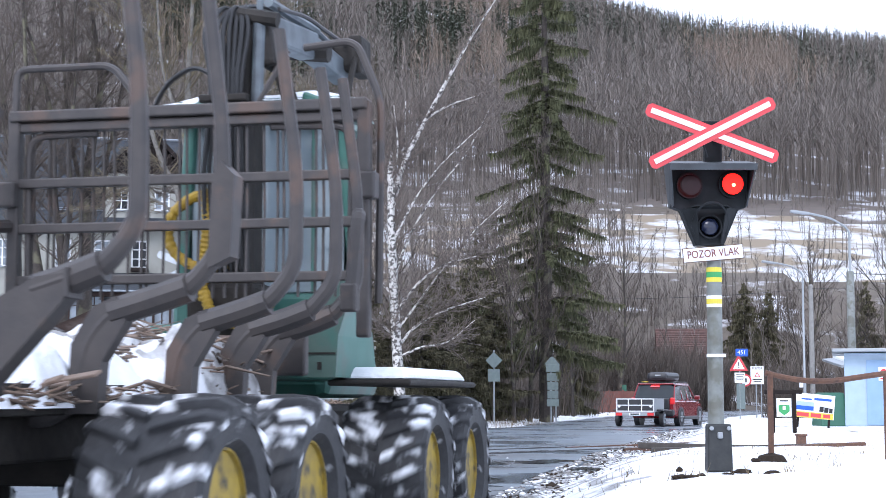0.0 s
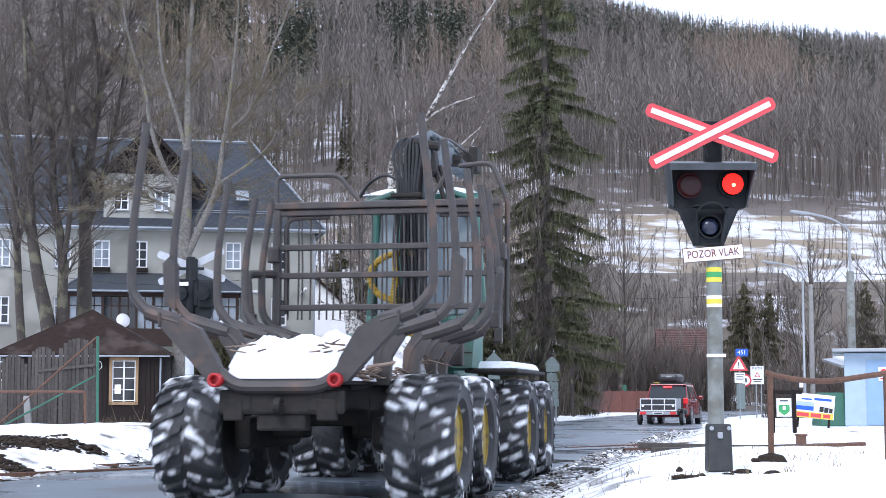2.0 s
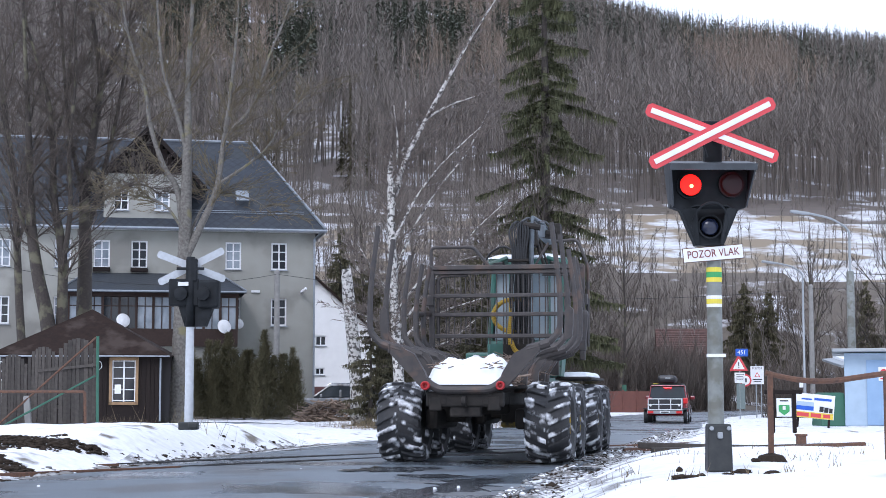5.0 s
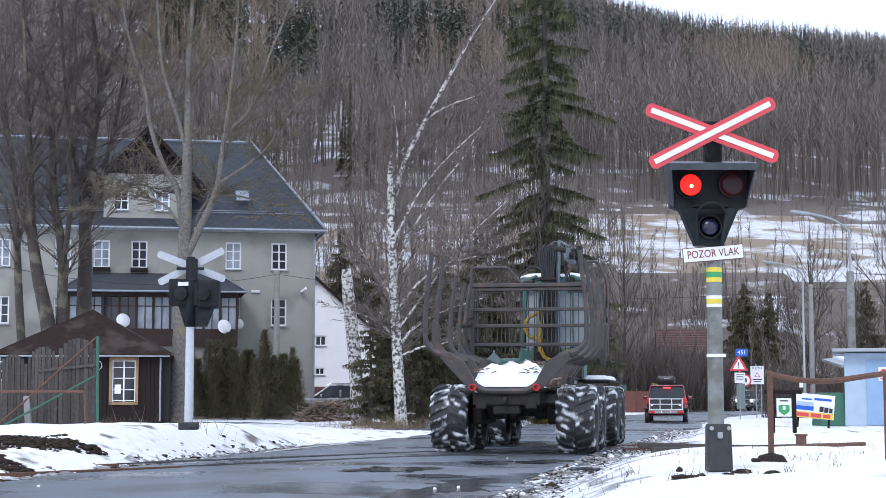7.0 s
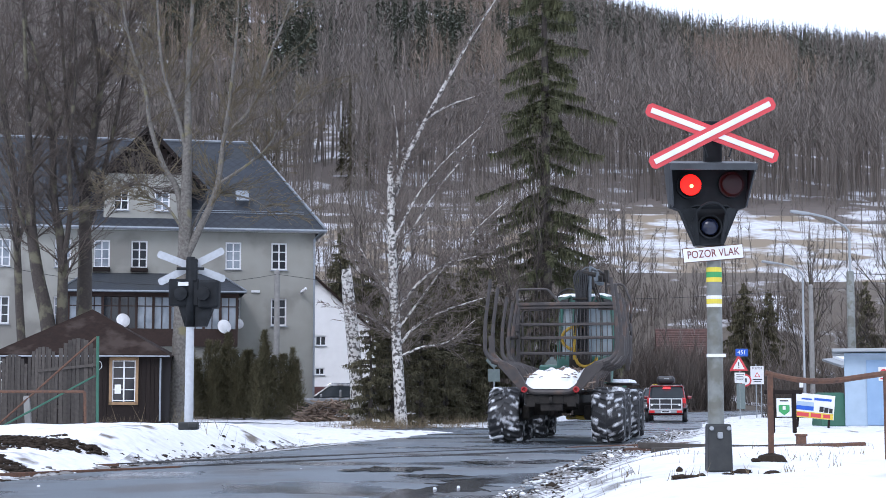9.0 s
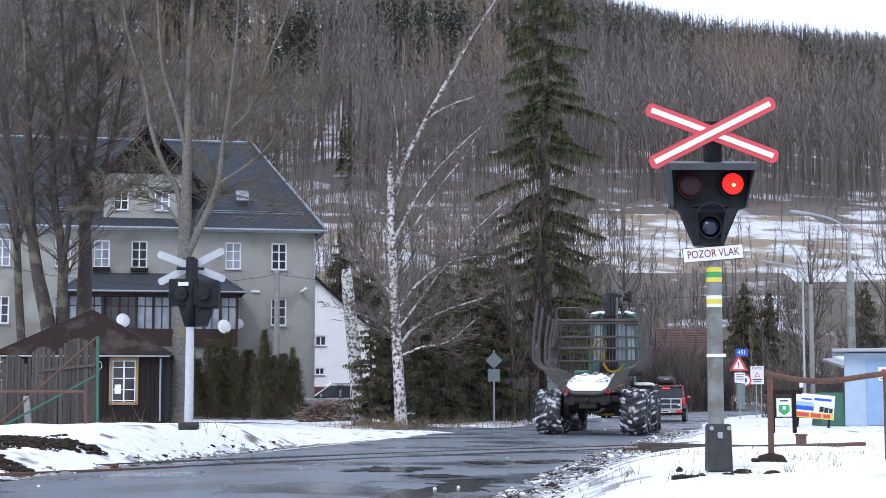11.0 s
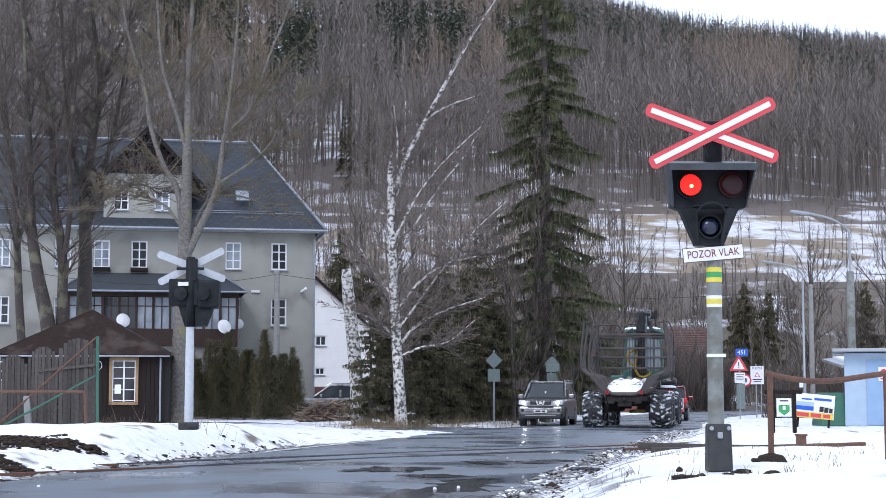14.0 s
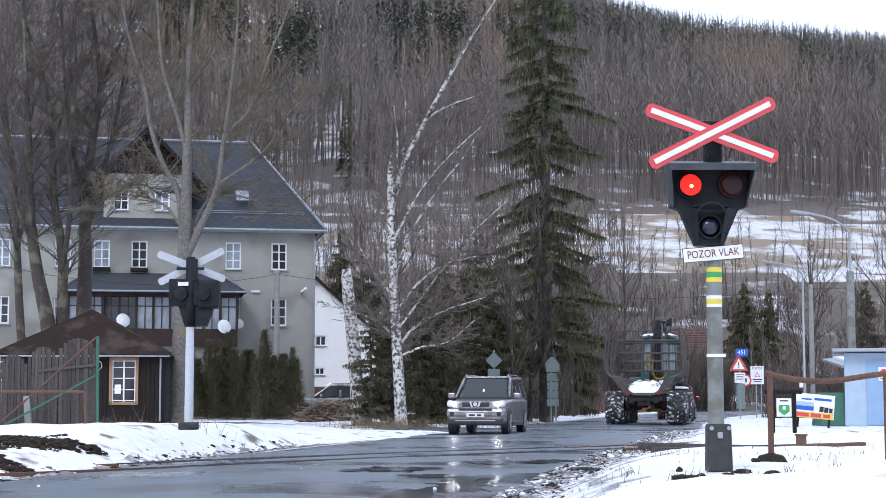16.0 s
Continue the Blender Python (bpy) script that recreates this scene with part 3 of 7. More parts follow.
quick("neck", SIGBLACK, post, bx((0, -0.02, 2.93), (0.16, 0.12, 0.26), bevel=0.01), bx((0, -0.02, 3.14), (0.22, 0.10, 0.06), bevel=0.01))
beam_cross(post, -0.36, 3.068, 1.285, True)

post2 = thing("crossing_signal", "grey railway crossing signal seen from behind on a snowy bank", "crossing signal", pose(-4.62, 30.2, 0.58, 0, 0, 0))
quick("post_base", BASEP, post2, bx((0, 0, 0.02), (0.34, 0.3, 0.14), bevel=0.02), bx((0.1, -0.1, 0.03), (0.16, 0.16, 0.1), bevel=0.02), label="low concrete and brick base")
quick("pole", POLEL, post2, (lathe, ([(0.085, 0.05), (0.082, 0.06), (0.075, 1.95)], 18), {}), label="light grey pole", smooth=True)
quick("mast", SIGBLACK, post2, (lathe, ([(0.085, 1.82), (0.08, 3.1)], 18), {}), smooth=True)
quick("signal_body", SIGBLACK, post2, bx((-0.12, 0.05, 2.45), (0.55, 0.2, 0.5), bevel=0.03), bx((0.33, 0.1, 2.42), (0.38, 0.36, 0.52), bevel=0.05),
      (prism, ([(-0.22, 2.2), (0.42, 2.2), (0.28, 1.83), (-0.1, 1.83)], 0.25, pose(0, 0, 0)), {}), label="black back of a signal head")
quick("lamp_back", SIGBLACK, post2, (lathe, ([(0.13, 0), (0.12, 0.12), (0.02, 0.14)], 18, pose(0.25, -0.06, 2.42, 90)), {}))
quick("lamp_back", SIGBLACK, post2, (lathe, ([(0.13, 0), (0.12, 0.12), (0.02, 0.14)], 18, pose(-0.16, -0.03, 2.42, 90)), {}))
quick("number_plate", SIGNWHITE, post2, bx((-0.12, -0.1, 2.60), (0.19, 0.01, 0.07)))
quick("neck", SIGBLACK, post2, bx((0.02, 0, 2.86), (0.2, 0.14, 0.42), bevel=0.02), bx((0, -0.05, 2.88), (0.5, 0.05, 0.05)))
beam_cross(post2, 0.06, 2.93, 1.33, False, wire=False)


# ---- forwarder: an eight-wheeled timber carrier ----
fw = thing("forwarder", "green eight-wheeled forestry forwarder with dark stakes and a snowy bunk", "forwarder")
R_TYRE = 0.665


def big_tyre():
    bm = bmesh.new()
    prof = [(0.36, -0.26), (0.42, -0.345), (0.55, -0.365), (0.595, -0.34), (0.615, -0.25), (0.625, 0), (0.615, 0.25), (0.595, 0.34), (0.55, 0.365), (0.42, 0.345), (0.36, 0.26)]
    lathe(bm, prof, 36, pose(0, 0, 0, 0, 90), close=True)
    return bm


def tyre_lug(sgn):
    """One slanting bar of the tread."""
    bm = bmesh.new()
    a = 0.0
    # bars sweep back from the middle to the shoulder
    rings = []
    for w, da, r in ((0.02, 0.0, 0.662), (0.16, -0.09, 0.668), (0.30, -0.20, 0.655), (0.375, -0.27, 0.605)):
        ring = []
        for dt, rr in ((-0.062, r - 0.07), (-0.040, r), (0.040, r), (0.062, r - 0.07)):
            t = a + da + dt
            ring.append(bm.verts.new((sgn * w, rr * math.cos(t), rr * math.sin(t))))
        rings.append(ring)
    for p, q in zip(rings, rings[1:]):
        for i in range(3):
            bm.faces.new((p[i], p[i + 1], q[i + 1], q[i]))
    bm.faces.new(rings[0])
    bm.faces.new(rings[-1][::-1])
    return bm


def big_rim():
    bm = bmesh.new()
    lathe(bm, [(0.37, 0.26), (0.385, 0.28), (0.36, 0.285), (0.335, 0.16), (0.30, 0.04), (0.17, 0.02), (0.15, 0.12), (0.02, 0.13)], 28, pose(0, 0, 0, 0, 90))
    for k in range(10):
        a = 2 * math.pi * k / 10
        lathe(bm, [(0.018, 0.03), (0.018, 0.07), (0.004, 0.072)], 6, pose(0, 0, 0, 0, 90) @ pose(0.22 * math.cos(a), 0.22 * math.sin(a), 0))
    return bm


FW_WHEELS = []
tyre_me = rim_me = hub_me = back_me = None
lug_me = {}
for sx in (-1, 1):
    for wy in (-0.33, 1.23, 4.55, 6.1):
        place = pose(sx * 1.22, wy, R_TYRE, 0, 0, 0 if sx > 0 else 180)
        bm = bmesh.new()
        if hub_me is None:
            lathe(bm, [(0.14, -0.25), (0.14, 0.2), (0.10, 0.22)], 16, pose(0, 0, 0, 0, 90))
            w = part("wheel", bm, YELRIM, fw, "big forestry wheel", m=place)
            hub_me = w.data
            tyre_me = part("tyre", big_tyre(), TYRE, w, "lugged black tyre packed with snow").data
            rim_me = part("rim", big_rim(), YELRIM, w, "dirty yellow rim").data
            back_me = quick("rim_back", CHASSIS, w, (lathe, ([(0.37, -0.27), (0.39, -0.29), (0.33, -0.2), (0.02, -0.1)], 28, pose(0, 0, 0, 0, 90)), {}), label="muddy inner rim").data
        else:
            w = piece("wheel", hub_me, fw, place, "big forestry wheel")
            piece("tyre", tyre_me, w, pose(0, 0, 0), "lugged black tyre packed with snow")
            piece("rim", rim_me, w, pose(0, 0, 0), "dirty yellow rim")
            piece("rim_back", back_me, w, pose(0, 0, 0), "muddy inner rim")
        for k in range(20):
            for sgn in (-1, 1):
                turn = pose(0, 0, 0, 18 * (k + (0.5 if sgn > 0 else 0)))
                if sgn not in lug_me:
                    lug_me[sgn] = part("lug", tyre_lug(sgn), LUG, w, m=turn).data
                else:
                    piece("lug", lug_me[sgn], w, turn)
        FW_WHEELS.append((w, place, sx))
for sx in (-1, 1):
    for wy in (0.45, 5.32):
        quick("bogie", CHASSIS, fw, bx((sx * 0.74, wy, 0.72), (0.2, 1.9, 0.34), bevel=0.06), bx((sx * 0.55, wy, 0.8), (0.5, 0.4, 0.3), bevel=0.04))
quick("rear_frame", CHASSIS, fw, bx((-0.36, 0.95, 1.08), (0.16, 5.1, 0.26), bevel=0.02), bx((0.36, 0.95, 1.08), (0.16, 5.1, 0.26), bevel=0.02),
      bx((0, -1.52, 1.04), (1.25, 0.14, 0.24), bevel=0.03), bx((0, 0.45, 0.95), (0.9, 0.5, 0.34), bevel=0.05), bx((0, 3.2, 1.0), (0.5, 1.2, 0.4), bevel=0.05),
      bx((0, -1.45, 0.86), (0.5, 0.2, 0.2), bevel=0.03), bx((-0.47, -1.56, 0.97), (0.2, 0.1, 0.22), bevel=0.02), bx((0.47, -1.56, 0.97), (0.2, 0.1, 0.22), bevel=0.02), label="muddy black frame")
quick("tow_hook", CHASSIS, fw, (lathe, ([(0.06, -0.04), (0.09, -0.03), (0.09, 0.03), (0.06, 0.04)], 14, pose(0, -1.63, 1.0, 0, 90)), {"close": True}))
quick("belly_plate", YELRIM, fw, bx((0, 5.2, 0.55), (0.7, 1.6, 0.12), bevel=0.05), label="yellow axle housing", )
BOLSTERS = (-1.62, -0.48, 0.88, 1.82, 2.42)
STAKE_TOPS = (3.82, 3.74, 3.62, 3.56, 3.60)
for i, by in enumerate(BOLSTERS):
    for sx in (-1, 1):
        top = STAKE_TOPS[i] + (0.0 if sx > 0 else -0.03 * i)
        if i == 0:
            pts = [(0, by, 1.19), (sx * 0.42, by, 1.19), (sx * 0.62, by, 1.32), (sx * 0.86, by, 1.66), (sx * 1.02, by, 1.82), (sx * 1.19, by, 1.87)]
            reach = [(sx * 1.36, by, 1.93), (sx * 1.53, by, 2.12), (sx * 1.53, by, 2.75), (sx * 1.40, by, top)]
            plates = [(prism, ([(sx * 0.54, 1.22), (sx * 0.70, 1.24), (sx * 0.88, 1.44), (sx * 1.22, 1.80), (sx * 1.22, 1.90), (sx * 1.04, 1.88), (sx * 0.80, 1.76), (sx * 0.62, 1.46)], 0.15, pose(0, by - 0.075, 0)), {}),
                      bx((sx * 1.205, by, 1.85), (0.03, 0.19, 0.15), bevel=0.01)]
        else:
            w = 1.0 - 0.012 * i
            pts = [(0, by, 1.20), (sx * 0.56, by, 1.20), (sx * 0.72, by, 1.34), (sx * 0.76, by, 1.60), (sx * 0.90, by, 1.77), (sx * 1.15, by, 1.84)]
            reach = [(sx * 1.36 * w, by, 1.90), (sx * 1.54 * w, by, 2.10), (sx * 1.55 * w, by, 2.70), (sx * 1.42 * w, by, top)]
            plates = [(prism, ([(sx * 0.66, 1.22), (sx * 0.84, 1.22), (sx * 0.86, 1.50), (sx * 1.0, 1.72), (sx * 0.94, 1.86), (sx * 0.80, 1.80), (sx * 0.68, 1.60)], 0.11, pose(0, by - 0.055, 0)), {})]
        arm = bent(pts, 0.16)
        quick("bolster_arm", BUNK, fw, *plates, (tube, (arm, 0.070 if i == 0 else 0.062), {"n": 10}))
        st = bent([pts[-1]] + reach, 0.26, 6)
        stake = quick("stake", BUNK, fw, (tube, (st, [0.060 - 0.020 * k / (len(st) - 1) for k in range(len(st))]), {"n": 10}), label="curved dark steel stake")
        quick("stake_sleeve", BUNK, stake, (tube, (bent([pts[-2], pts[-1]] + reach[:1], 0.1), 0.080), {"n": 10}))
        if i == 1:
            quick("wear_plate", BUNK, stake, (prism, ([(sx * 1.47, 2.00), (sx * 1.60, 2.06), (sx * 1.62, 2.50), (sx * 1.54, 2.58), (sx * 1.49, 2.50)], 0.14, pose(0, by - 0.07, 0)), {}))
for sx in (-0.60, 0.60):
    bm = bmesh.new()
    lathe(bm, [(0.040, 0), (0.070, 0), (0.070, 0.10), (0.055, 0.11), (0.040, 0.10)], 18, pose(sx, -1.70, 1.255, 90), close=True)
    lathe(bm, [(0.041, 0.02), (0.002, 0.022)], 18, pose(sx, -1.70, 1.255, 90))
    part("tail_lamp", bm, REDLAMP, fw, "round red tail lamp in a red ring", smooth=False)
quick("bunk_floor", CHASSIS, fw, bx((0, 0.65, 1.24), (1.3, 4.6, 0.06), bevel=0.02), bx((-0.62, 0.65, 1.3), (0.08, 4.6, 0.16)), bx((0.62, 0.65, 1.3), (0.08, 4.6, 0.16)))
# headboard: a worn beam, three rails, thin rods, a hoop at each upper corner
HB = 2.74
beam = bmesh.new()
box(beam, (0.03, HB, 3.47), (2.86, 0.15, 0.085), bevel=0.014)
box(beam, (0.03, HB + 0.02, 3.385), (2.80, 0.11, 0.075), bevel=0.012)
part("headboard_beam", beam, BUNK, fw, "thick worn headboard beam")
for sx in (-1, 1):
    quick("headboard_post", BUNK, fw, bx((sx * 1.40 + 0.03, HB, 2.62), (0.10, 0.10, 1.75), bevel=0.018), bx((sx * 1.43 + 0.03, HB - 0.03, 2.86), (0.15, 0.16, 0.20), bevel=0.02))
    quick("inner_frame", BUNK, fw, tb(bent([(sx * 1.29 + 0.03, HB + 0.02, 2.12), (sx * 1.30 + 0.03, HB + 0.02, 3.32), (sx * 0.70, HB + 0.02, 3.33)], 0.16, 6), 0.028))
quick("headboard_hoop", BUNK, fw, tb(bent([(-1.39, HB + 0.02, 3.42), (-1.40, HB + 0.05, 3.86), (-0.60, HB + 0.05, 3.86), (-0.30, HB + 0.02, 3.50)], 0.10, 5), 0.030))
quick("headboard_hoop", BUNK, fw, tb(bent([(1.52, HB + 0.08, 2.0), (1.53, HB + 0.10, 3.50), (1.33, HB + 0.12, 3.98), (0.92, HB + 0.12, 3.94)], 0.12, 5), 0.030), tb([(0.55, HB + 0.1, 3.5), (0.80, HB + 0.1, 3.92)], 0.022))
for z in (2.95, 2.60, 2.20):
    quick("headboard_rail", BUNK, fw, bx((0.03, HB, z), (2.74, 0.07, 0.075), bevel=0.012))
quick("headboard_foot", BUNK, fw, bx((0, HB, 1.62), (2.0, 0.1, 0.3), bevel=0.02))
rod_me = None
for k in range(27):
    x = -1.24 + k * 0.098
    lean = 1.1 * math.sin(k * 2.3)
    if rod_me is None:
        rod_me = quick("headboard_rod", BUNK, fw, tb([(0, 0, 2.05), (0.006, 0.012, 2.7), (0, 0, 3.36)], 0.012, n=5), m=pose(x, HB + 0.03, 0)).data
    else:
        piece("headboard_rod", rod_me, fw, pose(x + 0.02 * math.sin(k * 1.7), HB + 0.03 + 0.012 * (k % 2), 0, 0, lean * 0.25, 0))
for sx in (-1, 1):
    quick("side_bracket", BUNK, fw, tb(bent([(sx * 1.50, 2.12, 1.92), (sx * 1.56, 2.12, 2.58), (sx * 1.40, HB - 0.04, 2.62)], 0.08), 0.052), bx((sx * 1.50, 2.12, 2.0), (0.12, 0.12, 0.2), bevel=0.02))
# cab, engine hood, front frame
CX = 0.29
cab = quick("cab", JGREEN, fw, bx((CX - 0.12, 4.4, 1.80), (1.36, 1.15, 0.7), bevel=0.05), label="green cab with glazed sides")
for x, y, t, r in ((-0.70, 3.88, 3, 4), (0.70, 3.88, 3, -4), (-0.58, 4.9, -4, 4), (0.40, 4.9, -4, -4)):
    quick("pillar", JGREEN, cab, bx((CX + x, y, 2.86), (0.10, 0.10, 1.52), rot=(t, r, 0), bevel=0.025))
quick("cab_roof", JGREEN, cab, (prism, ([(-0.80, -0.08), (0.80, -0.08), (0.72, 0.07), (-0.72, 0.07)], 0.55, pose(CX, 3.72, 3.66)), {}), (prism, ([(-0.68, -0.08), (0.56, -0.08), (0.50, 0.06), (-0.62, 0.06)], 0.75, pose(CX, 4.24, 3.66)), {}), *[bx((CX + sx * 0.56, 3.70, 3.66), (0.40, 0.16, 0.07), rot=(0, sx * 20, 0), bevel=0.02) for sx in (-1, 1)], label="green cab roof with raised rear corners")
# cab panes carry their reflection as a pale colour
quick("cab_window", CABGLASS, cab, bx((CX, 3.90, 2.86), (1.30, 0.02, 1.40)), label="rear window, pale reflection put into its colour")
quick("cab_window", CABGLASS, cab, bx((CX + 0.56, 4.4, 2.86), (0.02, 1.0, 1.36), rot=(0, 0, 14)))
quick("cab_window", CABGLASS, cab, bx((CX - 0.65, 4.4, 2.86), (0.02, 1.0, 1.36), rot=(0, 0, -6)))
quick("cab_window", CABGLASS, cab, bx((CX - 0.1, 4.92, 2.86), (0.95, 0.02, 1.36)))
quick("window_bar", JGREEN, cab, bx((CX - 0.34, 3.87, 2.86), (0.07, 0.05, 1.40), bevel=0.012), bx((CX + 0.40, 3.87, 2.86), (0.035, 0.04, 1.40), bevel=0.01))
bm = bmesh.new()
bmesh.ops.create_grid(bm, x_segments=22, y_segments=18, size=1.0)
for v in bm.verts:
    edge = (1 - v.co.x ** 6) * (1 - v.co.y ** 6)
    v.co = Vector((CX + v.co.x * (0.70 - 0.12 * v.co.y) - 0.03, 4.30 + v.co.y * 0.60, 3.73 + edge * (0.10 + 0.05 * noise.noise(Vector((v.co.x * 2.3, v.co.y * 2.3, 4)))) - 0.02))
part("roof_snow", bm, SNOW, cab, "cap of snow on the roof", smooth=True)
for sx in (-1, 1):
    quick("work_light", HOSE, cab, bx((CX + sx * 0.56, 3.68, 3.60), (0.24, 0.12, 0.11), bevel=0.03))
quick("seat_back", CARBLACK, cab, bx((CX + 0.22, 3.95, 2.50), (0.46, 0.06, 0.62), bevel=0.03), bx((CX + 0.22, 3.96, 2.92), (0.26, 0.05, 0.2), bevel=0.03))
hood = quick("engine_hood", JGREEN, fw, bx((-0.12, 6.0, 1.68), (1.15, 1.8, 0.75), bevel=0.12, taper=(0.9, 0.95)), bx((-0.82, 5.0, 1.7), (0.5, 0.8, 0.5), bevel=0.05), label="green engine hood")
tank = quick("side_tank", JGREEN, fw, bx((0.44, 4.15, 1.72), (0.42, 0.85, 0.48), bevel=0.03), (prism, ([(0.64, 1.47), (0.92, 1.47), (0.94, 1.80), (1.02, 2.06), (0.98, 2.26), (0.70, 2.00)], 0.60, pose(0, 3.74, 0)), {}), label="green side tank with a locker door")
quick("tank_seam", CHASSIS, tank, bx((0.79, 3.735, 1.66), (0.26, 0.012, 0.016)), bx((0.65, 3.735, 1.72), (0.014, 0.012, 0.48)), bx((0.79, 3.73, 1.56), (0.03, 0.02, 0.06)))
quick("tank_plate", SIGNBACK, tank, bx((0.40, 3.715, 1.80), (0.20, 0.012, 0.10), bevel=0.003))
quick("mudguard", CHASSIS, fw, bx((1.12, 5.3, 1.43), (0.7, 2.6, 0.05), bevel=0.02), bx((-1.12, 5.3, 1.43), (0.7, 2.6, 0.05), bevel=0.02))
quick("guard_snow", SNOW, fw, bx((1.12, 5.3, 1.51), (0.6, 2.3, 0.10), bevel=0.04, taper=(0.8, 0.9)), label="snow lying on the mudguard")
quick("front_frame", CHASSIS, fw, bx((0, 5.3, 1.0), (0.9, 3.2, 0.5), bevel=0.06))
# crane folded upright behind the cab
KX = 0.27
crane = quick("crane", CHASSIS, fw, bx((KX - 0.1, 3.35, 1.75), (0.55, 0.5, 0.9), bevel=0.05), bx((KX, 3.38, 2.85), (0.24, 0.26, 2.2), bevel=0.04), label="folded grey loader crane")
quick("crane_boom", CHASSIS, crane, bx((KX - 0.02, 3.24, 3.15), (0.26, 0.2, 1.8), bevel=0.04), bx((KX + 0.02, 3.26, 4.1), (0.24, 0.2, 0.5), rot=(0, 5, 0), bevel=0.04))
quick("crane_head", CHASSIS, crane, bx((KX + 0.20, 3.34, 4.12), (0.14, 0.3, 0.46), rot=(0, -10, 0), bevel=0.04), tb([(KX + 0.02, 3.16, 4.30), (KX + 0.34, 3.16, 4.24)], 0.06), tb([(KX + 0.42, 3.3, 3.45), (KX + 0.24, 3.3, 4.02)], 0.032), tb([(KX + 0.48, 3.36, 3.45), (KX + 0.30, 3.36, 4.02)], 0.022))
quick("crane_cylinder", CRANE, crane, tb([(KX + 0.16, 3.2, 3.55), (KX + 0.18, 3.18, 4.25)], 0.05), tb([(KX + 0.18, 3.18, 4.25), (KX + 0.19, 3.17, 4.42)], 0.028), label="pale hydraulic cylinder")
quick("boom", CRANE, crane, bx((KX + 0.16, 3.85, 4.26), (0.19, 1.1, 0.24), rot=(3, 0, -5), bevel=0.03), bx((KX + 0.24, 4.75, 4.24), (0.17, 0.9, 0.19), rot=(-6, 0, -5), bevel=0.025), label="pale grey folded boom over the cab")
quick("boom_joint", CHASSIS, crane, bx((KX + 0.32, 5.1, 4.32), (0.30, 0.26, 0.26), bevel=0.05), bx((KX + 0.44, 5.15, 4.34), (0.12, 0.34, 0.34), bevel=0.02))
quick("boom_pin", CHASSIS, crane, tb([(KX + 0.06, 4.35, 4.26), (KX + 0.40, 4.35, 4.22)], 0.085))
quick("boom_cylinder", CRANE, crane, tb([(KX + 0.16, 3.45, 4.46), (KX + 0.22, 4.55, 4.46)], 0.042), tb([(KX + 0.22, 4.55, 4.46), (KX + 0.24, 4.95, 4.42)], 0.024))
quick("boom_stay", CHASSIS, crane, tb([(KX + 0.05, 3.25, 4.1), (KX + 0.18, 3.75, 4.18)], 0.03))
quick("boom_stay", CHASSIS, crane, tb([(KX + 0.44, 5.0, 4.30), (KX + 0.46, 4.6, 3.78)], 0.028))
quick("boom_hose", HOSE, crane, tb(bent([(KX - 0.02, 3.2, 4.36), (KX + 0.04, 3.7, 4.50), (KX + 0.10, 4.4, 4.44), (KX + 0.2, 5.1, 4.40)], 0.2), 0.020, n=6), tb(bent([(KX + 0.30, 3.3, 4.36), (KX + 0.33, 3.9, 4.44), (KX + 0.36, 5.0, 4.42)], 0.2), 0.018, n=6))
for k in range(8):
    x = KX - 0.20 + 0.045 * k
    quick("hose", HOSE, crane, tb(bent([(x + 0.02, 3.14, 2.1), (x - 0.03, 3.08, 3.0), (x + 0.04 - 0.012 * k, 3.06, 3.75), (x - 0.05 + 0.01 * k, 3.08, 4.18), (x * 0.6 + 0.10, 3.16, 4.38 + 0.02 * math.sin(k * 2.0)), (x * 0.4 + 0.2, 3.34, 4.28)], 0.16), 0.017 + 0.004 * (k % 3 == 0), n=6))
quick("hose_clamp", CHASSIS, crane, bx((KX - 0.06, 3.06, 3.62), (0.40, 0.08, 0.06), bevel=0.015))
quick("hose_arch", HOSE, crane, tb(bent([(KX - 0.15, 3.15, 3.80), (KX - 0.36, 3.2, 3.92), (KX - 0.62, 3.25, 3.80), (KX - 0.78, 3.3, 3.52)], 0.25), 0.020, n=6))
ring = [(0.10 + 0.42 * (math.cos(a) * 0.92), 3.18, 2.60 + 0.30 * math.sin(a)) for a in np.linspace(1.45, 4.9, 14)]
sleeves = ([(0.30, 3.16, 2.88), (0.18, 3.17, 2.91)] + ring + [(0.24, 3.16, 2.29)], [(0.05, 3.13, 2.90), (0.06, 3.12, 2.6), (0.03, 3.12, 2.32), (0.05, 3.10, 2.05)], [(0.06, 3.08, 2.12), (0.16, 3.02, 1.93), (0.36, 3.0, 1.87), (0.56, 3.04, 1.97), (0.62, 3.08, 2.10)])
for pts in sleeves:
    line = [Vector(p) for p in spline([(*p, 0.045) for p in pts], 44)[:, :3]]
    quick("sleeved_hose", YELHOSE, crane, (tube, (line, [0.046 if k % 2 else 0.038 for k in range(len(line))]), {"n": 9}), label="yellow ribbed hydraulic hose sleeve")


def lumpy(name, material, parent, c, s, seed, label, top=0.0):
    """An uneven heap with a rounded outline, its foot flat."""
    bm = bmesh.new()
    bmesh.ops.create_icosphere(bm, subdivisions=4, radius=1.0)
    for v in bm.verts:
        n = noise.noise(v.co * 1.7 + Vector((seed, 0, 0))) * 0.26 + noise.noise(v.co * 5 + Vector((0, seed, 0))) * 0.16 + noise.noise(v.co * 12 + Vector((0, seed, 0))) * 0.06
        v.co *= 1 + n
        v.co = Vector((v.co.x * s[0], v.co.y * s[1], max(v.co.z, -0.05) * s[2])) + Vector(c)
    return part(name, bm, material, parent, label, smooth=True)


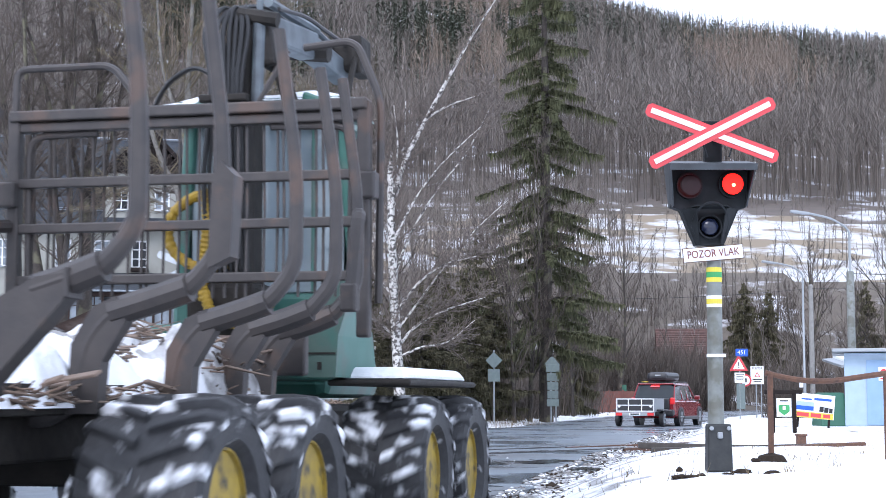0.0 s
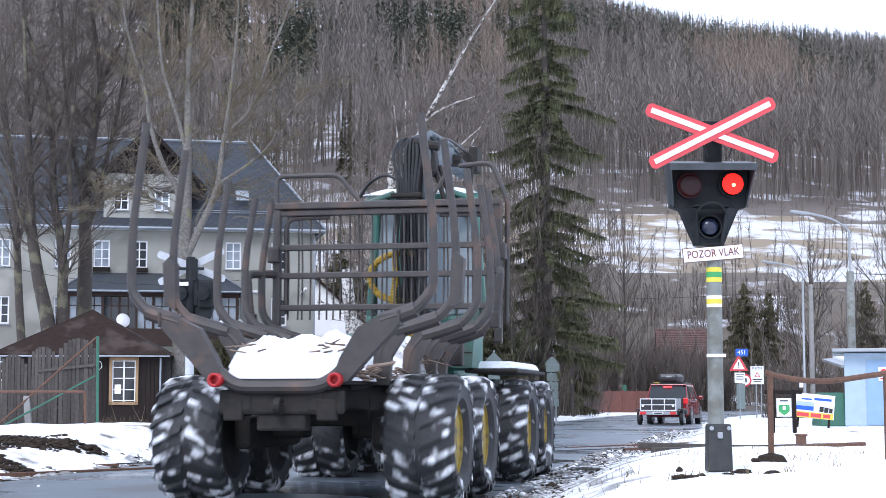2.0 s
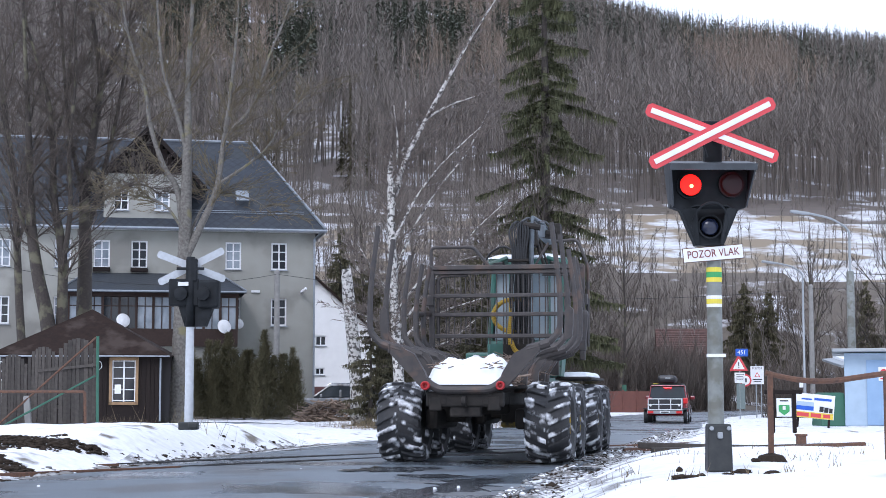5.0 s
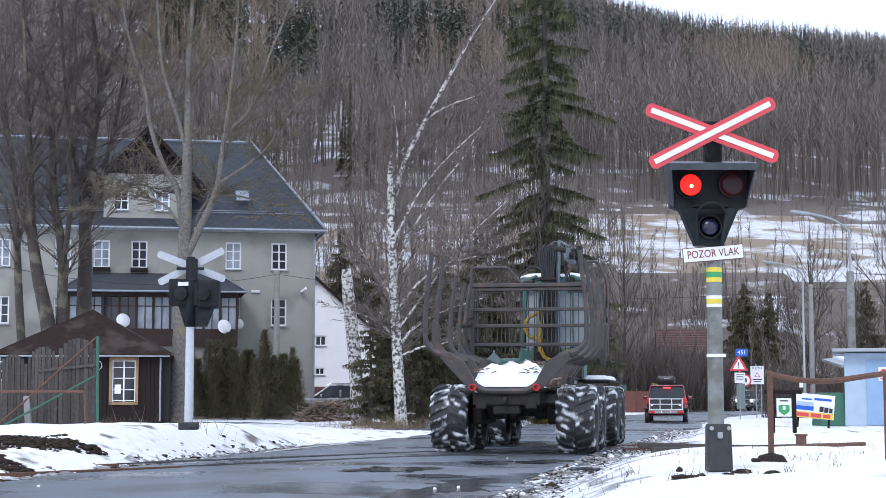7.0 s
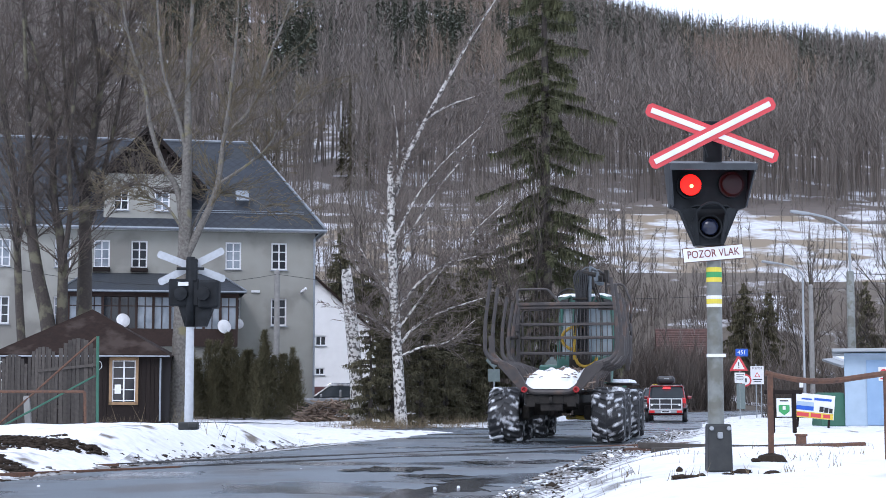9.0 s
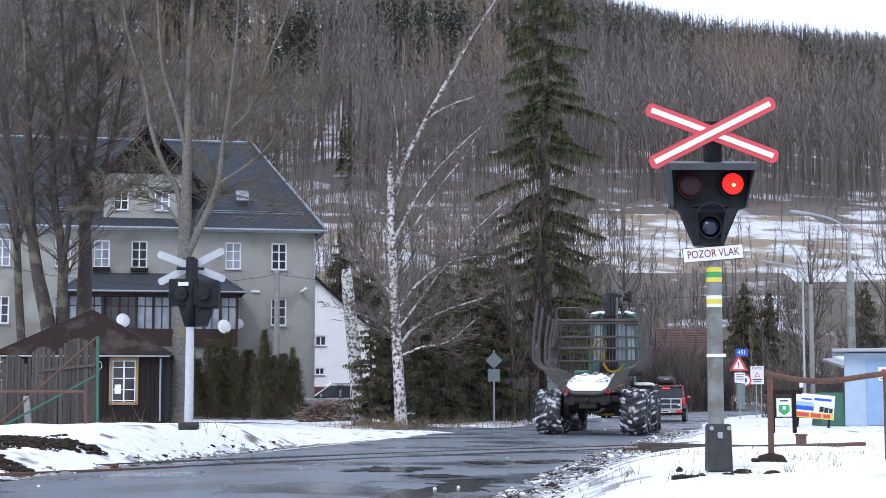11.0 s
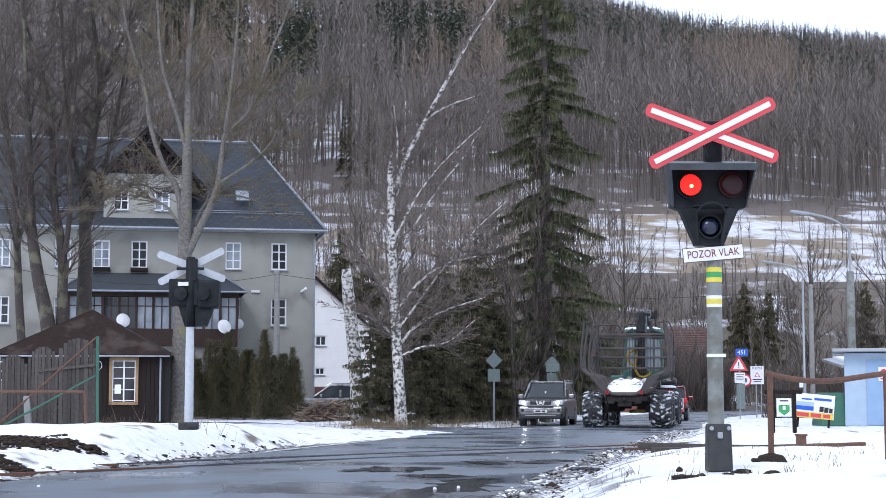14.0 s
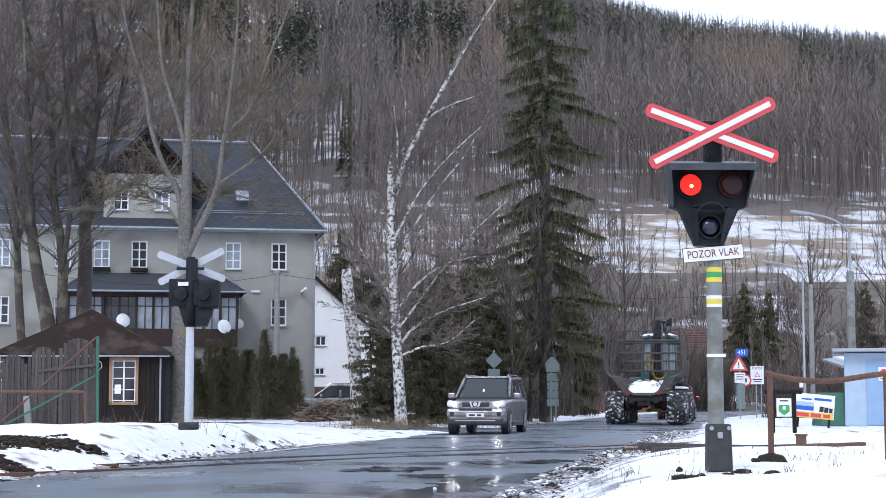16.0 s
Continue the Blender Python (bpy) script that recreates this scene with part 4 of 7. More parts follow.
def bunk_load(name, material, x0, x1, y0, y1, z0, height, seed, label):
    """A settled bed of snow with a lumpy top that thins towards its rim."""
    bm = bmesh.new()
    bmesh.ops.create_grid(bm, x_segments=40, y_segments=70, size=1.0)
    for v in bm.verts:
        u, w = v.co.x, v.co.y
        q = Vector(((x1 - x0) * u, (y1 - y0) * w, seed))
        lump = 0.72 + 0.38 * noise.noise(q * 0.9) + 0.22 * noise.noise(q * 2.6) + 0.08 * noise.noise(q * 7)
        rim = max(0, 1 - abs(u) ** 7) * max(0, 1 - abs(w) ** 10)
        wob = 1 + 0.06 * noise.noise(q * 3.3)
        v.co = Vector(((x0 + x1) / 2 + (x1 - x0) / 2 * u * wob, (y0 + y1) / 2 + (y1 - y0) / 2 * w, z0 + height * lump * rim))
    return part(name, bm, material, fw, label, smooth=True)


bunk_load("bunk_snow", SNOW, -0.71, 0.71, -1.50, 1.75, 1.25, 0.47, 3, "bed of white snow in the bunk")
bunk_load("bunk_snow", SLUSH, -0.78, 0.78, 1.05, 2.66, 1.27, 0.62, 8, "heap of dirty snow and bark in the bunk")
seg = []
rr = random.Random(5)
for k in range(950):
    if k < 480:
        x, y = rr.uniform(-0.80, 0.80), rr.uniform(1.2, 2.65)
        z = 1.42 + 0.42 * rr.random() ** 0.6 * (1 - 0.6 * abs(x))
    else:
        side = rr.choice((-1, 1, 1))
        x, y = side * (0.74 - abs(rr.gauss(0, 0.10))), rr.uniform(-1.45, 2.5)
        z = 1.27 + 0.10 * rr.random()
    a, t = rr.uniform(0, 6.28), rr.uniform(-0.3, 0.4)
    L = rr.uniform(0.06, 0.30) * (1 if k < 480 else 0.6)
    r = rr.uniform(0.004, 0.014)
    seg.append((x, y, z, r, x + L * math.cos(a) * math.cos(t), y + L * math.sin(a) * math.cos(t), z + L * math.sin(t), r * 0.6))
for cx, cy, n in ((-0.52, -0.75, 46), (-0.40, -1.15, 16), (0.42, -1.2, 14), (0.1, 0.5, 30), (0.5, 0.3, 30), (-0.1, -0.4, 8)):
    for k in range(n):
        x, y = cx + rr.gauss(0, 0.10), cy + rr.gauss(0, 0.16)
        a, t, L = rr.uniform(0, 6.28), rr.uniform(-0.2, 0.5), rr.uniform(0.04, 0.16)
        z = 1.52 + 0.10 * rr.random()
        seg.append((x, y, z, 0.010, x + L * math.cos(a), y + L * math.sin(a), z + L * math.sin(t), 0.006))
tagged(rods("brush", seg, BRUSH, fw, n=4), "cut twigs and bark lying in the bunk", kind="stuff")
for k in range(9):
    quick("bark_slab", BRUSH, fw, bx((rr.uniform(0.45, 0.75), rr.uniform(-0.9, 2.2), 1.36 + 0.05 * rr.random()), (rr.uniform(0.05, 0.12), rr.uniform(0.2, 0.5), 0.02), rot=(rr.uniform(-20, 20), rr.uniform(-30, 30), rr.uniform(0, 180)), bevel=0.006))


# ---- buildings ----
def wall_holes(bm, x0, x1, z0, z1, thick, holes, y=0.0):
    """A wall along local x with openings (x0, x1, z0, z1) right through it."""
    xs = sorted({x0, x1, *[v for h in holes for v in h[:2]]})
    zs = sorted({z0, z1, *[v for h in holes for v in h[2:]]})
    for a, b in zip(xs, xs[1:]):
        run = None
        for c, d in zip(zs, zs[1:]):
            mx, mz = (a + b) / 2, (c + d) / 2
            hole = any(h[0] < mx < h[1] and h[2] < mz < h[3] for h in holes)
            if not hole and run is None:
                run = c
            if (hole or d == zs[-1]) and run is not None:
                e = c if hole else d
                box(bm, ((a + b) / 2, y + thick / 2, (run + e) / 2), (b - a, thick, e - run))
                run = None


def window(parent, x, z, w, h, y=0.0, frame_mat=PVC, pane_mat=GLASSY, bars=2, box_flowers=False, depth=0.12):
    """A window with frame, sashes, panes and sill set in its opening."""
    win = quick("window", frame_mat, parent, bx((x - w / 2 + 0.04, y + depth, z), (0.08, 0.07, h)), bx((x + w / 2 - 0.04, y + depth, z), (0.08, 0.07, h)),
                bx((x, y + depth, z + h / 2 - 0.04), (w - 0.16, 0.07, 0.08)), bx((x, y + depth, z - h / 2 + 0.04), (w - 0.16, 0.07, 0.08)), bx((x, y + depth - 0.005, z), (0.07, 0.07, h - 0.16)),
                *[bx((x, y + depth, z - h / 2 + h * (k + 1) / (bars + 1)), (w - 0.16, 0.05, 0.045)) for k in range(bars)], label="small white-framed window")
    quick("pane", pane_mat, win, bx((x, y + depth + 0.03, z), (w - 0.1, 0.015, h - 0.1)))
    quick("sill", TIN, win, bx((x, y - 0.04, z - h / 2 - 0.03), (w + 0.1, 0.16, 0.04)))
    return win


house = thing("house", "large old grey rendered house with blue-grey slate roof and dormer", "house", pose(-6.9, 89, 0.05, 0, 0, 10.5))
cols = [-1.95, -4.4, -9.35, -11.3, -13.3, -16.4, -19.5, -22]
wins = [(x, z, 0.84, 1.46) for x in cols for z in (2.7, 5.65, 8.65)]
bm = bmesh.new()
wall_holes(bm, -25, 0, 0, 10.1, 0.45, [(x - w / 2, x + w / 2, z - h / 2, z + h / 2) for x, z, w, h in wins])
part("wall", bm, RENDER, house, "stained grey render front wall")
quick("wall", RENDER, house, bx((-0.225, 5.75, 5.05), (0.45, 10.6, 10.1)))
quick("wall", RENDER, house, bx((-24.78, 5.75, 5.05), (0.45, 10.6, 10.1)))
quick("wall", RENDER, house, bx((-12.5, 11.25, 5.05), (25, 0.4, 10.1)))
quick("plinth", CONCRETE, house, bx((-12.5, -0.03, 0.4), (25, 0.06, 0.8)))
rr = random.Random(2)
for x, z, w, h in wins:
    window(house, x, z, w, h, pane_mat=rr.choice((GLASSY, GLASSY, CURTAIN)))
quick("window_box", BARNWOOD, house, bx((-11.3, -0.15, 7.82), (0.9, 0.25, 0.22), bevel=0.02))
quick("window_box", BARNWOOD, house, bx((-9.35, -0.15, 7.82), (0.9, 0.25, 0.22), bevel=0.02))
# roof: a steep hipped slope laid in courses
E0, RZ, OV = 10.05, 15.6, 0.55
roof = quick("roof", SLATE, house, (panel, ([(0.5, 11.2 + OV, E0), (-25.5, 11.2 + OV, E0), (-25.5, 5.6, RZ), (-3.1, 5.6, RZ)], 0.06), {}), label="blue-grey slate roof in courses")
n = 26
for k in range(n):
    bm = bmesh.new()
    t0, t1 = k / n, (k + 1) / n + 0.01
    for (ax, ay), (bx_, by) in (((0.5, -OV), (-3.1, 5.6)),):
        y0, y1 = -OV + (5.6 + OV) * t0, -OV + (5.6 + OV) * t1
        z0, z1 = E0 + (RZ - E0) * t0, E0 + (RZ - E0) * t1
        x0, x1 = 0.5 - 3.6 * t0, 0.5 - 3.6 * t1
        panel(bm, [(-25.5, y0, z0 + 0.005), (x0, y0, z0 + 0.005), (x1, y1, z1), (-25.5, y1, z1)], 0.06)
        panel(bm, [(x0, y0, z0 + 0.005), (x0, 11.2 + OV - (y0 + OV), z0 + 0.005), (x1, 11.2 - y1, z1), (x1, y1, z1)], 0.06)
    part("slate_course", bm, SLATE, roof)
quick("ridge_cap", TIN, roof, tb([(-25.5, 5.6, RZ + 0.05), (-3.1, 5.6, RZ + 0.05), (0.5, -OV, E0 + 0.08)], 0.09, n=6))
quick("gutter", TIN, roof, tb([(-25.5, -OV - 0.08, E0 - 0.05), (0.55, -OV - 0.08, E0 - 0.05)], 0.09, n=6), tb([(0.5, -OV, E0 - 0.05), (0.45, 11, E0 - 0.05)], 0.09, n=6), tb([(-0.06, -0.1, 0.3), (-0.06, -0.1, 9.6), (0.3, -OV, 10.0)], 0.06, n=6))
quick("snow_guard", TIN, roof, *[tb([(-25, -OV + 0.9 + 0.06 * k, E0 + 0.95 + 0.06 * k), (-0.6, -OV + 0.9 + 0.06 * k, E0 + 0.95 + 0.06 * k)], 0.02, n=4) for k in (0, 2)])
quick("eave_board", PVC, roof, bx((-12.5, -0.30, E0 - 0.10), (25.6, 0.5, 0.04)))
quick("skylight", TIN, roof, bx((-3.9, 0.9, 12.0), (0.7, 0.9, 0.08), rot=(42, 0, 0), bevel=0.01))
GXC = -8.95
dorm = quick("dormer", RENDER, house, (prism, ([(-2.3, 10.05), (-0.95, 10.05), (-0.95, 11.2), (-1.85, 11.2), (-1.85, 12.3), (-2.3, 12.3)], 0.01, pose(GXC, 0.2, 0)), {}),
             (wall_holes, (GXC - 2.3, GXC + 2.3, 10.05, 13.0, 0.3, [(GXC - 1.8, GXC - 1.0, 11.0, 12.05), (GXC + 0.35, GXC + 1.15, 11.0, 12.05)]), {"y": 0.05}), label="rendered dormer gable")
window(dorm, GXC - 1.4, 11.52, 0.8, 1.05, y=0.05, bars=1)
window(dorm, GXC + 0.75, 11.52, 0.8, 1.05, y=0.05, bars=1, pane_mat=CURTAIN)
for k in range(18):
    x = -2.25 + k * 0.25
    top = 15.2 - abs(x + 0.12) * 1.02
    if top > 13.0:
        quick("gable_board", BARNWOOD, dorm, bx((GXC + x + 0.12, 0.03, (12.95 + top) / 2), (0.235, 0.05, top - 12.95)))
for s in (-1, 1):
    quick("dormer_roof", SLATE, dorm, (panel, ([(GXC, -0.5, 15.55), (GXC + s * 3.1, -0.5, 12.25), (GXC + s * 3.1, 2.4, 12.25), (GXC, 5.6, 15.55)], 0.1 * s), {}))
    quick("barge_board", BARNWOOD, dorm, (panel, ([(GXC, -0.56, 15.5), (GXC + s * 3.1, -0.56, 12.2), (GXC + s * 3.1, -0.56, 11.95), (GXC, -0.56, 15.2)], 0.05), {}))
# glazed veranda
ver = quick("veranda", VERANDA, house, bx((-8.6, -1.5, 4.15), (8.6, 3.0, 0.9)), bx((-8.6, -1.5, 6.35), (8.7, 3.1, 0.25)), label="dark timber glazed veranda")
quick("veranda_base", RENDER, ver, bx((-8.6, -1.4, 1.85), (8.3, 2.7, 3.7)))
for k in range(11):
    quick("post", VERANDA, ver, bx((-12.85 + k * 0.85, -2.95, 5.4), (0.13, 0.12, 1.7)))
for k in range(10):
    x = -12.42 + k * 0.85
    quick("pane", rr.choice((GLASSY, CURTAIN, CURTAIN)), ver, bx((x, -2.9, 5.4), (0.74, 0.02, 1.6)))
    quick("glazing_bar", VERANDA, ver, bx((x, -2.93, 5.75), (0.72, 0.04, 0.05)), bx((x, -2.93, 5.4), (0.05, 0.04, 1.6)))
quick("veranda_roof", SLATE, ver, (panel, ([(-13.3, -3.5, 6.5), (-3.9, -3.5, 6.5), (-5.2, 0, 7.65), (-12.0, 0, 7.65)], 0.1), {}), (panel, ([(-3.9, -3.5, 6.5), (-3.9, 0, 6.5), (-5.2, 0, 7.65)], 0.1), {}), (panel, ([(-13.3, 0, 6.5), (-13.3, -3.5, 6.5), (-12.0, 0, 7.65)], 0.1), {}))
quick("roof_edge", TIN, ver, tb([(-13.3, -3.52, 6.48), (-3.9, -3.52, 6.48)], 0.05, n=5), tb([(-13.3, -3.5, 6.55), (-12, 0, 7.7)], 0.05, n=5), tb([(-3.9, -3.5, 6.55), (-5.2, 0, 7.7)], 0.05, n=5))
for x, y, z, r in ((-5.0, -3.25, 4.72, 0.37), (-4.1, -0.5, 5.0, 0.28), (-10.1, -3.25, 5.0, 0.36)):
    bm = bmesh.new()
    lathe(bm, [(0.02, 0.10), (r * 0.6, 0.06), (r, 0.0), (r, -0.015), (r * 0.6, 0.03), (0.02, 0.07)], 22, pose(x, y, z, 75, 0, 20))
    tube(bm, [(x, y + 0.1, z), (x, y + 0.3, z - 0.2)], 0.03)
    part("satellite_dish", bm, SIGNWHITE, house, "white satellite dish")
quick("wall_lamp", SIGNWHITE, house, bx((-3.2, -0.05, 6.75), (0.45, 0.1, 0.12)))
quick("wall_lamp", SIGNWHITE, house, tb([(-0.75, -0.05, 6.7), (-0.75, -0.5, 6.75), (-0.55, -0.7, 6.9)], 0.08))

white = thing("house", "small white rendered house with a dark red plinth", "house", pose(-8.6, 114, 0.0, 0, 0, 6))
bm = bmesh.new()
wall_holes(bm, -4.5, 4.0, 1.9, 5.5, 0.35, [(-0.2, 0.45, 2.7, 3.2), (-0.2, 0.55, 4.7, 5.4)])
prism(bm, [(-4.5, 5.5), (4.0, 5.5), (-0.2, 9.3)], 0.35)
part("wall", bm, WHITEWALL, white, "white rendered gable wall")
quick("side_wall", WHITEWALL, white, bx((3.82, 4.2, 3.7), (0.35, 7.7, 3.6)), bx((-4.32, 4.2, 3.7), (0.35, 7.7, 3.6)), bx((-0.25, 8.2, 4.5), (8.4, 0.3, 5)))
quick("plinth", DARKRED, white, bx((-0.25, 4.0, 0.95), (8.56, 8.1, 1.9)), label="dark red plinth")
for s, e in ((1, 4.6), (-1, -5.0)):
    quick("roof", FELT, white, (panel, ([(-0.2, -0.4, 9.5), (e, -0.4, 5.15), (e, 8.5, 5.15), (-0.2, 8.5, 9.5)], 0.14 * s), {}))
window(white, 0.175, 5.05, 0.75, 0.7, bars=0)
window(white, 0.125, 2.95, 0.65, 0.5, bars=0)

hut = thing("garden_hut", "dark brown wooden garden hut with pyramid felt roof", "hut", pose(-12.65, 58, 0.2, 0, 0, 4))
bm = bmesh.new()
wall_holes(bm, -2.7, 2.7, 0, 2.5, 0.1, [(1.05, 1.9, 0.75, 2.25)])
box(bm, (0, 4.9, 1.25), (5.4, 0.1, 2.5)), box(bm, (-2.65, 2.5, 1.25), (0.1, 4.7, 2.5)), box(bm, (2.65, 2.5, 1.25), (0.1, 4.7, 2.5))
wall = part("wall", bm, BARNWOOD, hut, "dark brown board wall")
bdm = None
for k in range(36):
    x = -2.63 + k * 0.15
    if 0.92 < x < 2.03:
        continue
    if bdm is None:
        bdm = quick("board", BARNWOOD, wall, bx((0, 0, 0), (0.14, 0.025, 2.45), bevel=0.005), m=pose(x, -0.013, 1.25)).data
    else:
        piece("board", bdm, wall, pose(x, -0.013, 1.25))
win = quick("window", TIMBER, hut, bx((1.02, -0.02, 1.5), (0.1, 0.1, 1.65)), bx((1.93, -0.02, 1.5), (0.1, 0.1, 1.65)), bx((1.475, -0.02, 0.72), (1.0, 0.1, 0.1)), bx((1.475, -0.02, 2.28), (1.0, 0.1, 0.12), bevel=0.02), label="light timber window with arched head")
quick("sash", PVC, win, bx((1.475, 0.0, 1.5), (0.05, 0.05, 1.45)), *[bx((x, 0.0, 1.5), (0.035, 0.05, 1.45)) for x in (1.09, 1.86)], *[bx((1.475, 0.0, z), (0.75, 0.04, 0.028)) for z in (0.82, 1.2, 1.6, 1.98, 2.2)])
quick("pane", GLASSY, win, bx((1.475, 0.03, 1.5), (0.8, 0.015, 1.45)))
quick("paper_notice", SIGNWHITE, win, bx((1.27, -0.02, 1.22), (0.22, 0.01, 0.32)))
for pts in ([(-3.15, -0.45, 2.42), (3.05, -0.45, 2.42), (0, 2.5, 4.15)], [(3.05, -0.45, 2.42), (3.05, 5.4, 2.42), (0, 2.5, 4.15)], [(3.05, 5.4, 2.42), (-3.15, 5.4, 2.42), (0, 2.5, 4.15)], [(-3.15, 5.4, 2.42), (-3.15, -0.45, 2.42), (0, 2.5, 4.15)]):
    quick("roof", FELT, hut, (panel, (pts, 0.06), {}), label="brown felt roof slope")
quick("gutter", TIN, hut, tb([(-3.15, -0.5, 2.36), (3.1, -0.5, 2.36)], 0.028, n=6), tb([(2.75, -0.12, 2.3), (2.75, -0.12, 0.1)], 0.035, n=6))
quick("window_roundel", SIGNWHITE, hut, (lathe, ([(0.17, 0), (0.17, 0.02), (0.15, 0.02), (0.15, 0)], 20, pose(0.55, -0.04, 2.05, 90)), {"close": True}))

# weathered fence of arched panels with its steel supports
fence = thing("fence", "weathered brown board fence with arched panel tops on a bank", "fence", pose(-9.95, 37, 0.50, 0, 0, 3))
for px0, w, top in ((-2.0, 0.66, 1.6), (-1.32, 0.66, 1.62), (-0.64, 0.66, 1.62), (0.03, 0.63, 1.64), (0.68, 0.66, 1.80), (1.36, 0.84, 1.99)):
    n = 9
    for k in range(n):
        u = ((k + 0.5) / n * 2 - 1) * 0.96
        h = top - 0.46 * (1 - math.sqrt(max(0, 1 - u * u)))
        quick("fence_board", FENCEWOOD, fence, bx((px0 + w * (k + 0.5) / n, 0.012 * (k % 2), h / 2 - 0.05), (w / n - 0.005, 0.022, h), rot=(0, 0.6 * ((k * 7) % 3 - 1), 0), bevel=0.004))
quick("rail", FENCEWOOD, fence, bx((0.25, 0.05, 1.15), (3.9, 0.05, 0.09), rot=(0, -3, 0)), bx((0.25, 0.05, 0.4), (3.9, 0.05, 0.09)))
quick("rail", FENCEWOOD, fence, bx((1.55, -0.03, 1.28), (1.3, 0.03, 0.06), rot=(0, -6, 0)))
quick("steel_post", TARP, fence, tb([(2.25, -0.08, -0.2), (2.22, -0.08, 1.98)], 0.035), label="green steel post")
quick("brace", RUST, fence, tb([(0.15, -0.6, 0.0), (2.18, -0.1, 1.95)], 0.022), label="rusty diagonal brace")
quick("brace", TARP, fence, tb([(0.3, -0.7, 0.0), (2.18, -0.1, 1.1)], 0.022), label="green diagonal brace")
quick("stone_post", CONCRETE, fence, bx((0.77, -0.4, 0.28), (0.14, 0.13, 0.75), rot=(0, -5, 0), bevel=0.03))

# rusty pipe barriers by the track
bar_l = thing("pipe_barrier", "rusty red-brown pipe barrier before the fence", "barrier", pose(-8.0, 35.5, 0.50), group="pipe barriers")
quick("pipe", RUST, bar_l, tb(bent([(-3.5, 0, 0.74), (0.34, 0, 0.74), (0.36, 0, -0.1)], 0.06), 0.032))
bar_r = thing("pipe_barrier", "rusty bent pipe barrier standing in the snow", "barrier", pose(3.43, 17.5, 0.44), group="pipe barriers")
quick("pipe", RUST, bar_r, tb(bent([(-0.03, 0, 0.93), (0.25, 0, 0.86), (0.6, 0, 0.83), (1.3, 0.05, 0.93), (1.9, 0.1, 0.99), (2.6, 0.1, 1.0)], 0.2), 0.03))
quick("upright", RUST, bar_r, bx((0.02, 0, 0.42), (0.055, 0.055, 1.0), bevel=0.006))
quick("upright", RUST, bar_r, bx((1.26, 0.05, 0.45), (0.055, 0.055, 0.96), bevel=0.006))
quick("upright", RUST, bar_r, bx((2.45, 0.1, 0.45), (0.055, 0.055, 1.1), bevel=0.006))
quick("soil_mound", DIRT, bar_r, (lathe, ([(0.2, -0.05), (0.13, 0.06), (0.02, 0.09)], 12, pose(0.02, 0, 0)), {}))

# blue sheet-metal kiosk
kio = thing("kiosk", "pale blue sheet-metal kiosk with a flat roof", "kiosk", pose(12.72, 50, 0.27, 0, 0, -14))
quick("wall", BLUEMETAL, kio, bx((0.55, 1.5, 1.1), (2.3, 3.0, 2.2), bevel=0.02))
quick("door", BLUEDOOR, kio, bx((0.55, -0.03, 1.0), (1.0, 0.05, 1.95), bevel=0.01), label="blue metal door")
quick("roof", GALV, kio, bx((0.5, 1.4, 2.27), (2.9, 3.8, 0.1), bevel=0.02), bx((-0.3, 1.6, 2.19), (1.3, 2.5, 0.05)))
quick("roof_snow", SNOW, kio, bx((1.7, 1.6, 2.5), (1.9, 2.6, 0.6), bevel=0.15, taper=(0.6, 0.7)))
quick("notice", SIGNWHITE, kio, bx((0.55, -0.07, 1.56), (0.3, 0.02, 0.42)))
quick("notice_mark", SIGNRED, kio, (lathe, ([(0.09, 0), (0.09, 0.01)], 16, pose(0.55, -0.085, 1.62, 90)), {}), bx((0.55, -0.085, 1.42), (0.2, 0.01, 0.05)))
awn = thing("shed", "low grey shed roof with snow behind the kiosk", "shed", pose(14.55, 60, 0.2))
quick("roof", GALV, awn, (panel, ([(-0.6, -2, 2.05), (2.5, -2, 2.25), (2.5, 1, 2.55), (-0.6, 1, 2.35)], 0.08), {}))
quick("roof_snow", SNOW, awn, (panel, ([(-0.2, -1.5, 2.2), (2.4, -1.5, 2.38), (2.4, 1, 2.68), (-0.2, 1, 2.48)], 0.1), {}))
quick("wall", CONCRETE, awn, bx((1.3, 0.0, 1.05), (2.2, 1.4, 2.1)))
tarp = thing("tarpaulin_cover", "green tarpaulin over a stack beside the kiosk", "tarpaulin", pose(11.65, 50.5, 0.25))
quick("cover", TARP, tarp, bx((0.2, 0.4, 0.5), (0.85, 1.4, 1.05), bevel=0.08, taper=(0.8, 0.8)))

red_house = thing("house", "far low house with a red tiled roof among trees", "house", pose(22.6, 152, 1.3, 0, 0, -4))
quick("wall", RENDER, red_house, bx((0, 3, 0.8), (5.0, 6, 3.6)))
n = 22
roof = quick("roof", REDTILE, red_house, (panel, ([(2.9, 6.6, 2.5), (-2.9, 6.6, 2.5), (-2.9, 3.1, 6.3), (2.9, 3.1, 6.3)], 0.08), {}), label="weathered red tile roof")
for k in range(n):
    t0, t1 = k / n, (k + 1) / n
    quick("tile_course", REDTILE, roof, (panel, ([(-2.9, -0.5 + 3.6 * t0, 2.5 + 3.8 * t0 + 0.04), (2.9, -0.5 + 3.6 * t0, 2.5 + 3.8 * t0 + 0.04), (2.9, -0.5 + 3.6 * t1, 2.5 + 3.8 * t1), (-2.9, -0.5 + 3.6 * t1, 2.5 + 3.8 * t1)], 0.06), {}))
yard = thing("yard_wall", "low red-brown board fence beside the road", "fence", pose(14.6, 118, 0.1, 0, 0, 8))
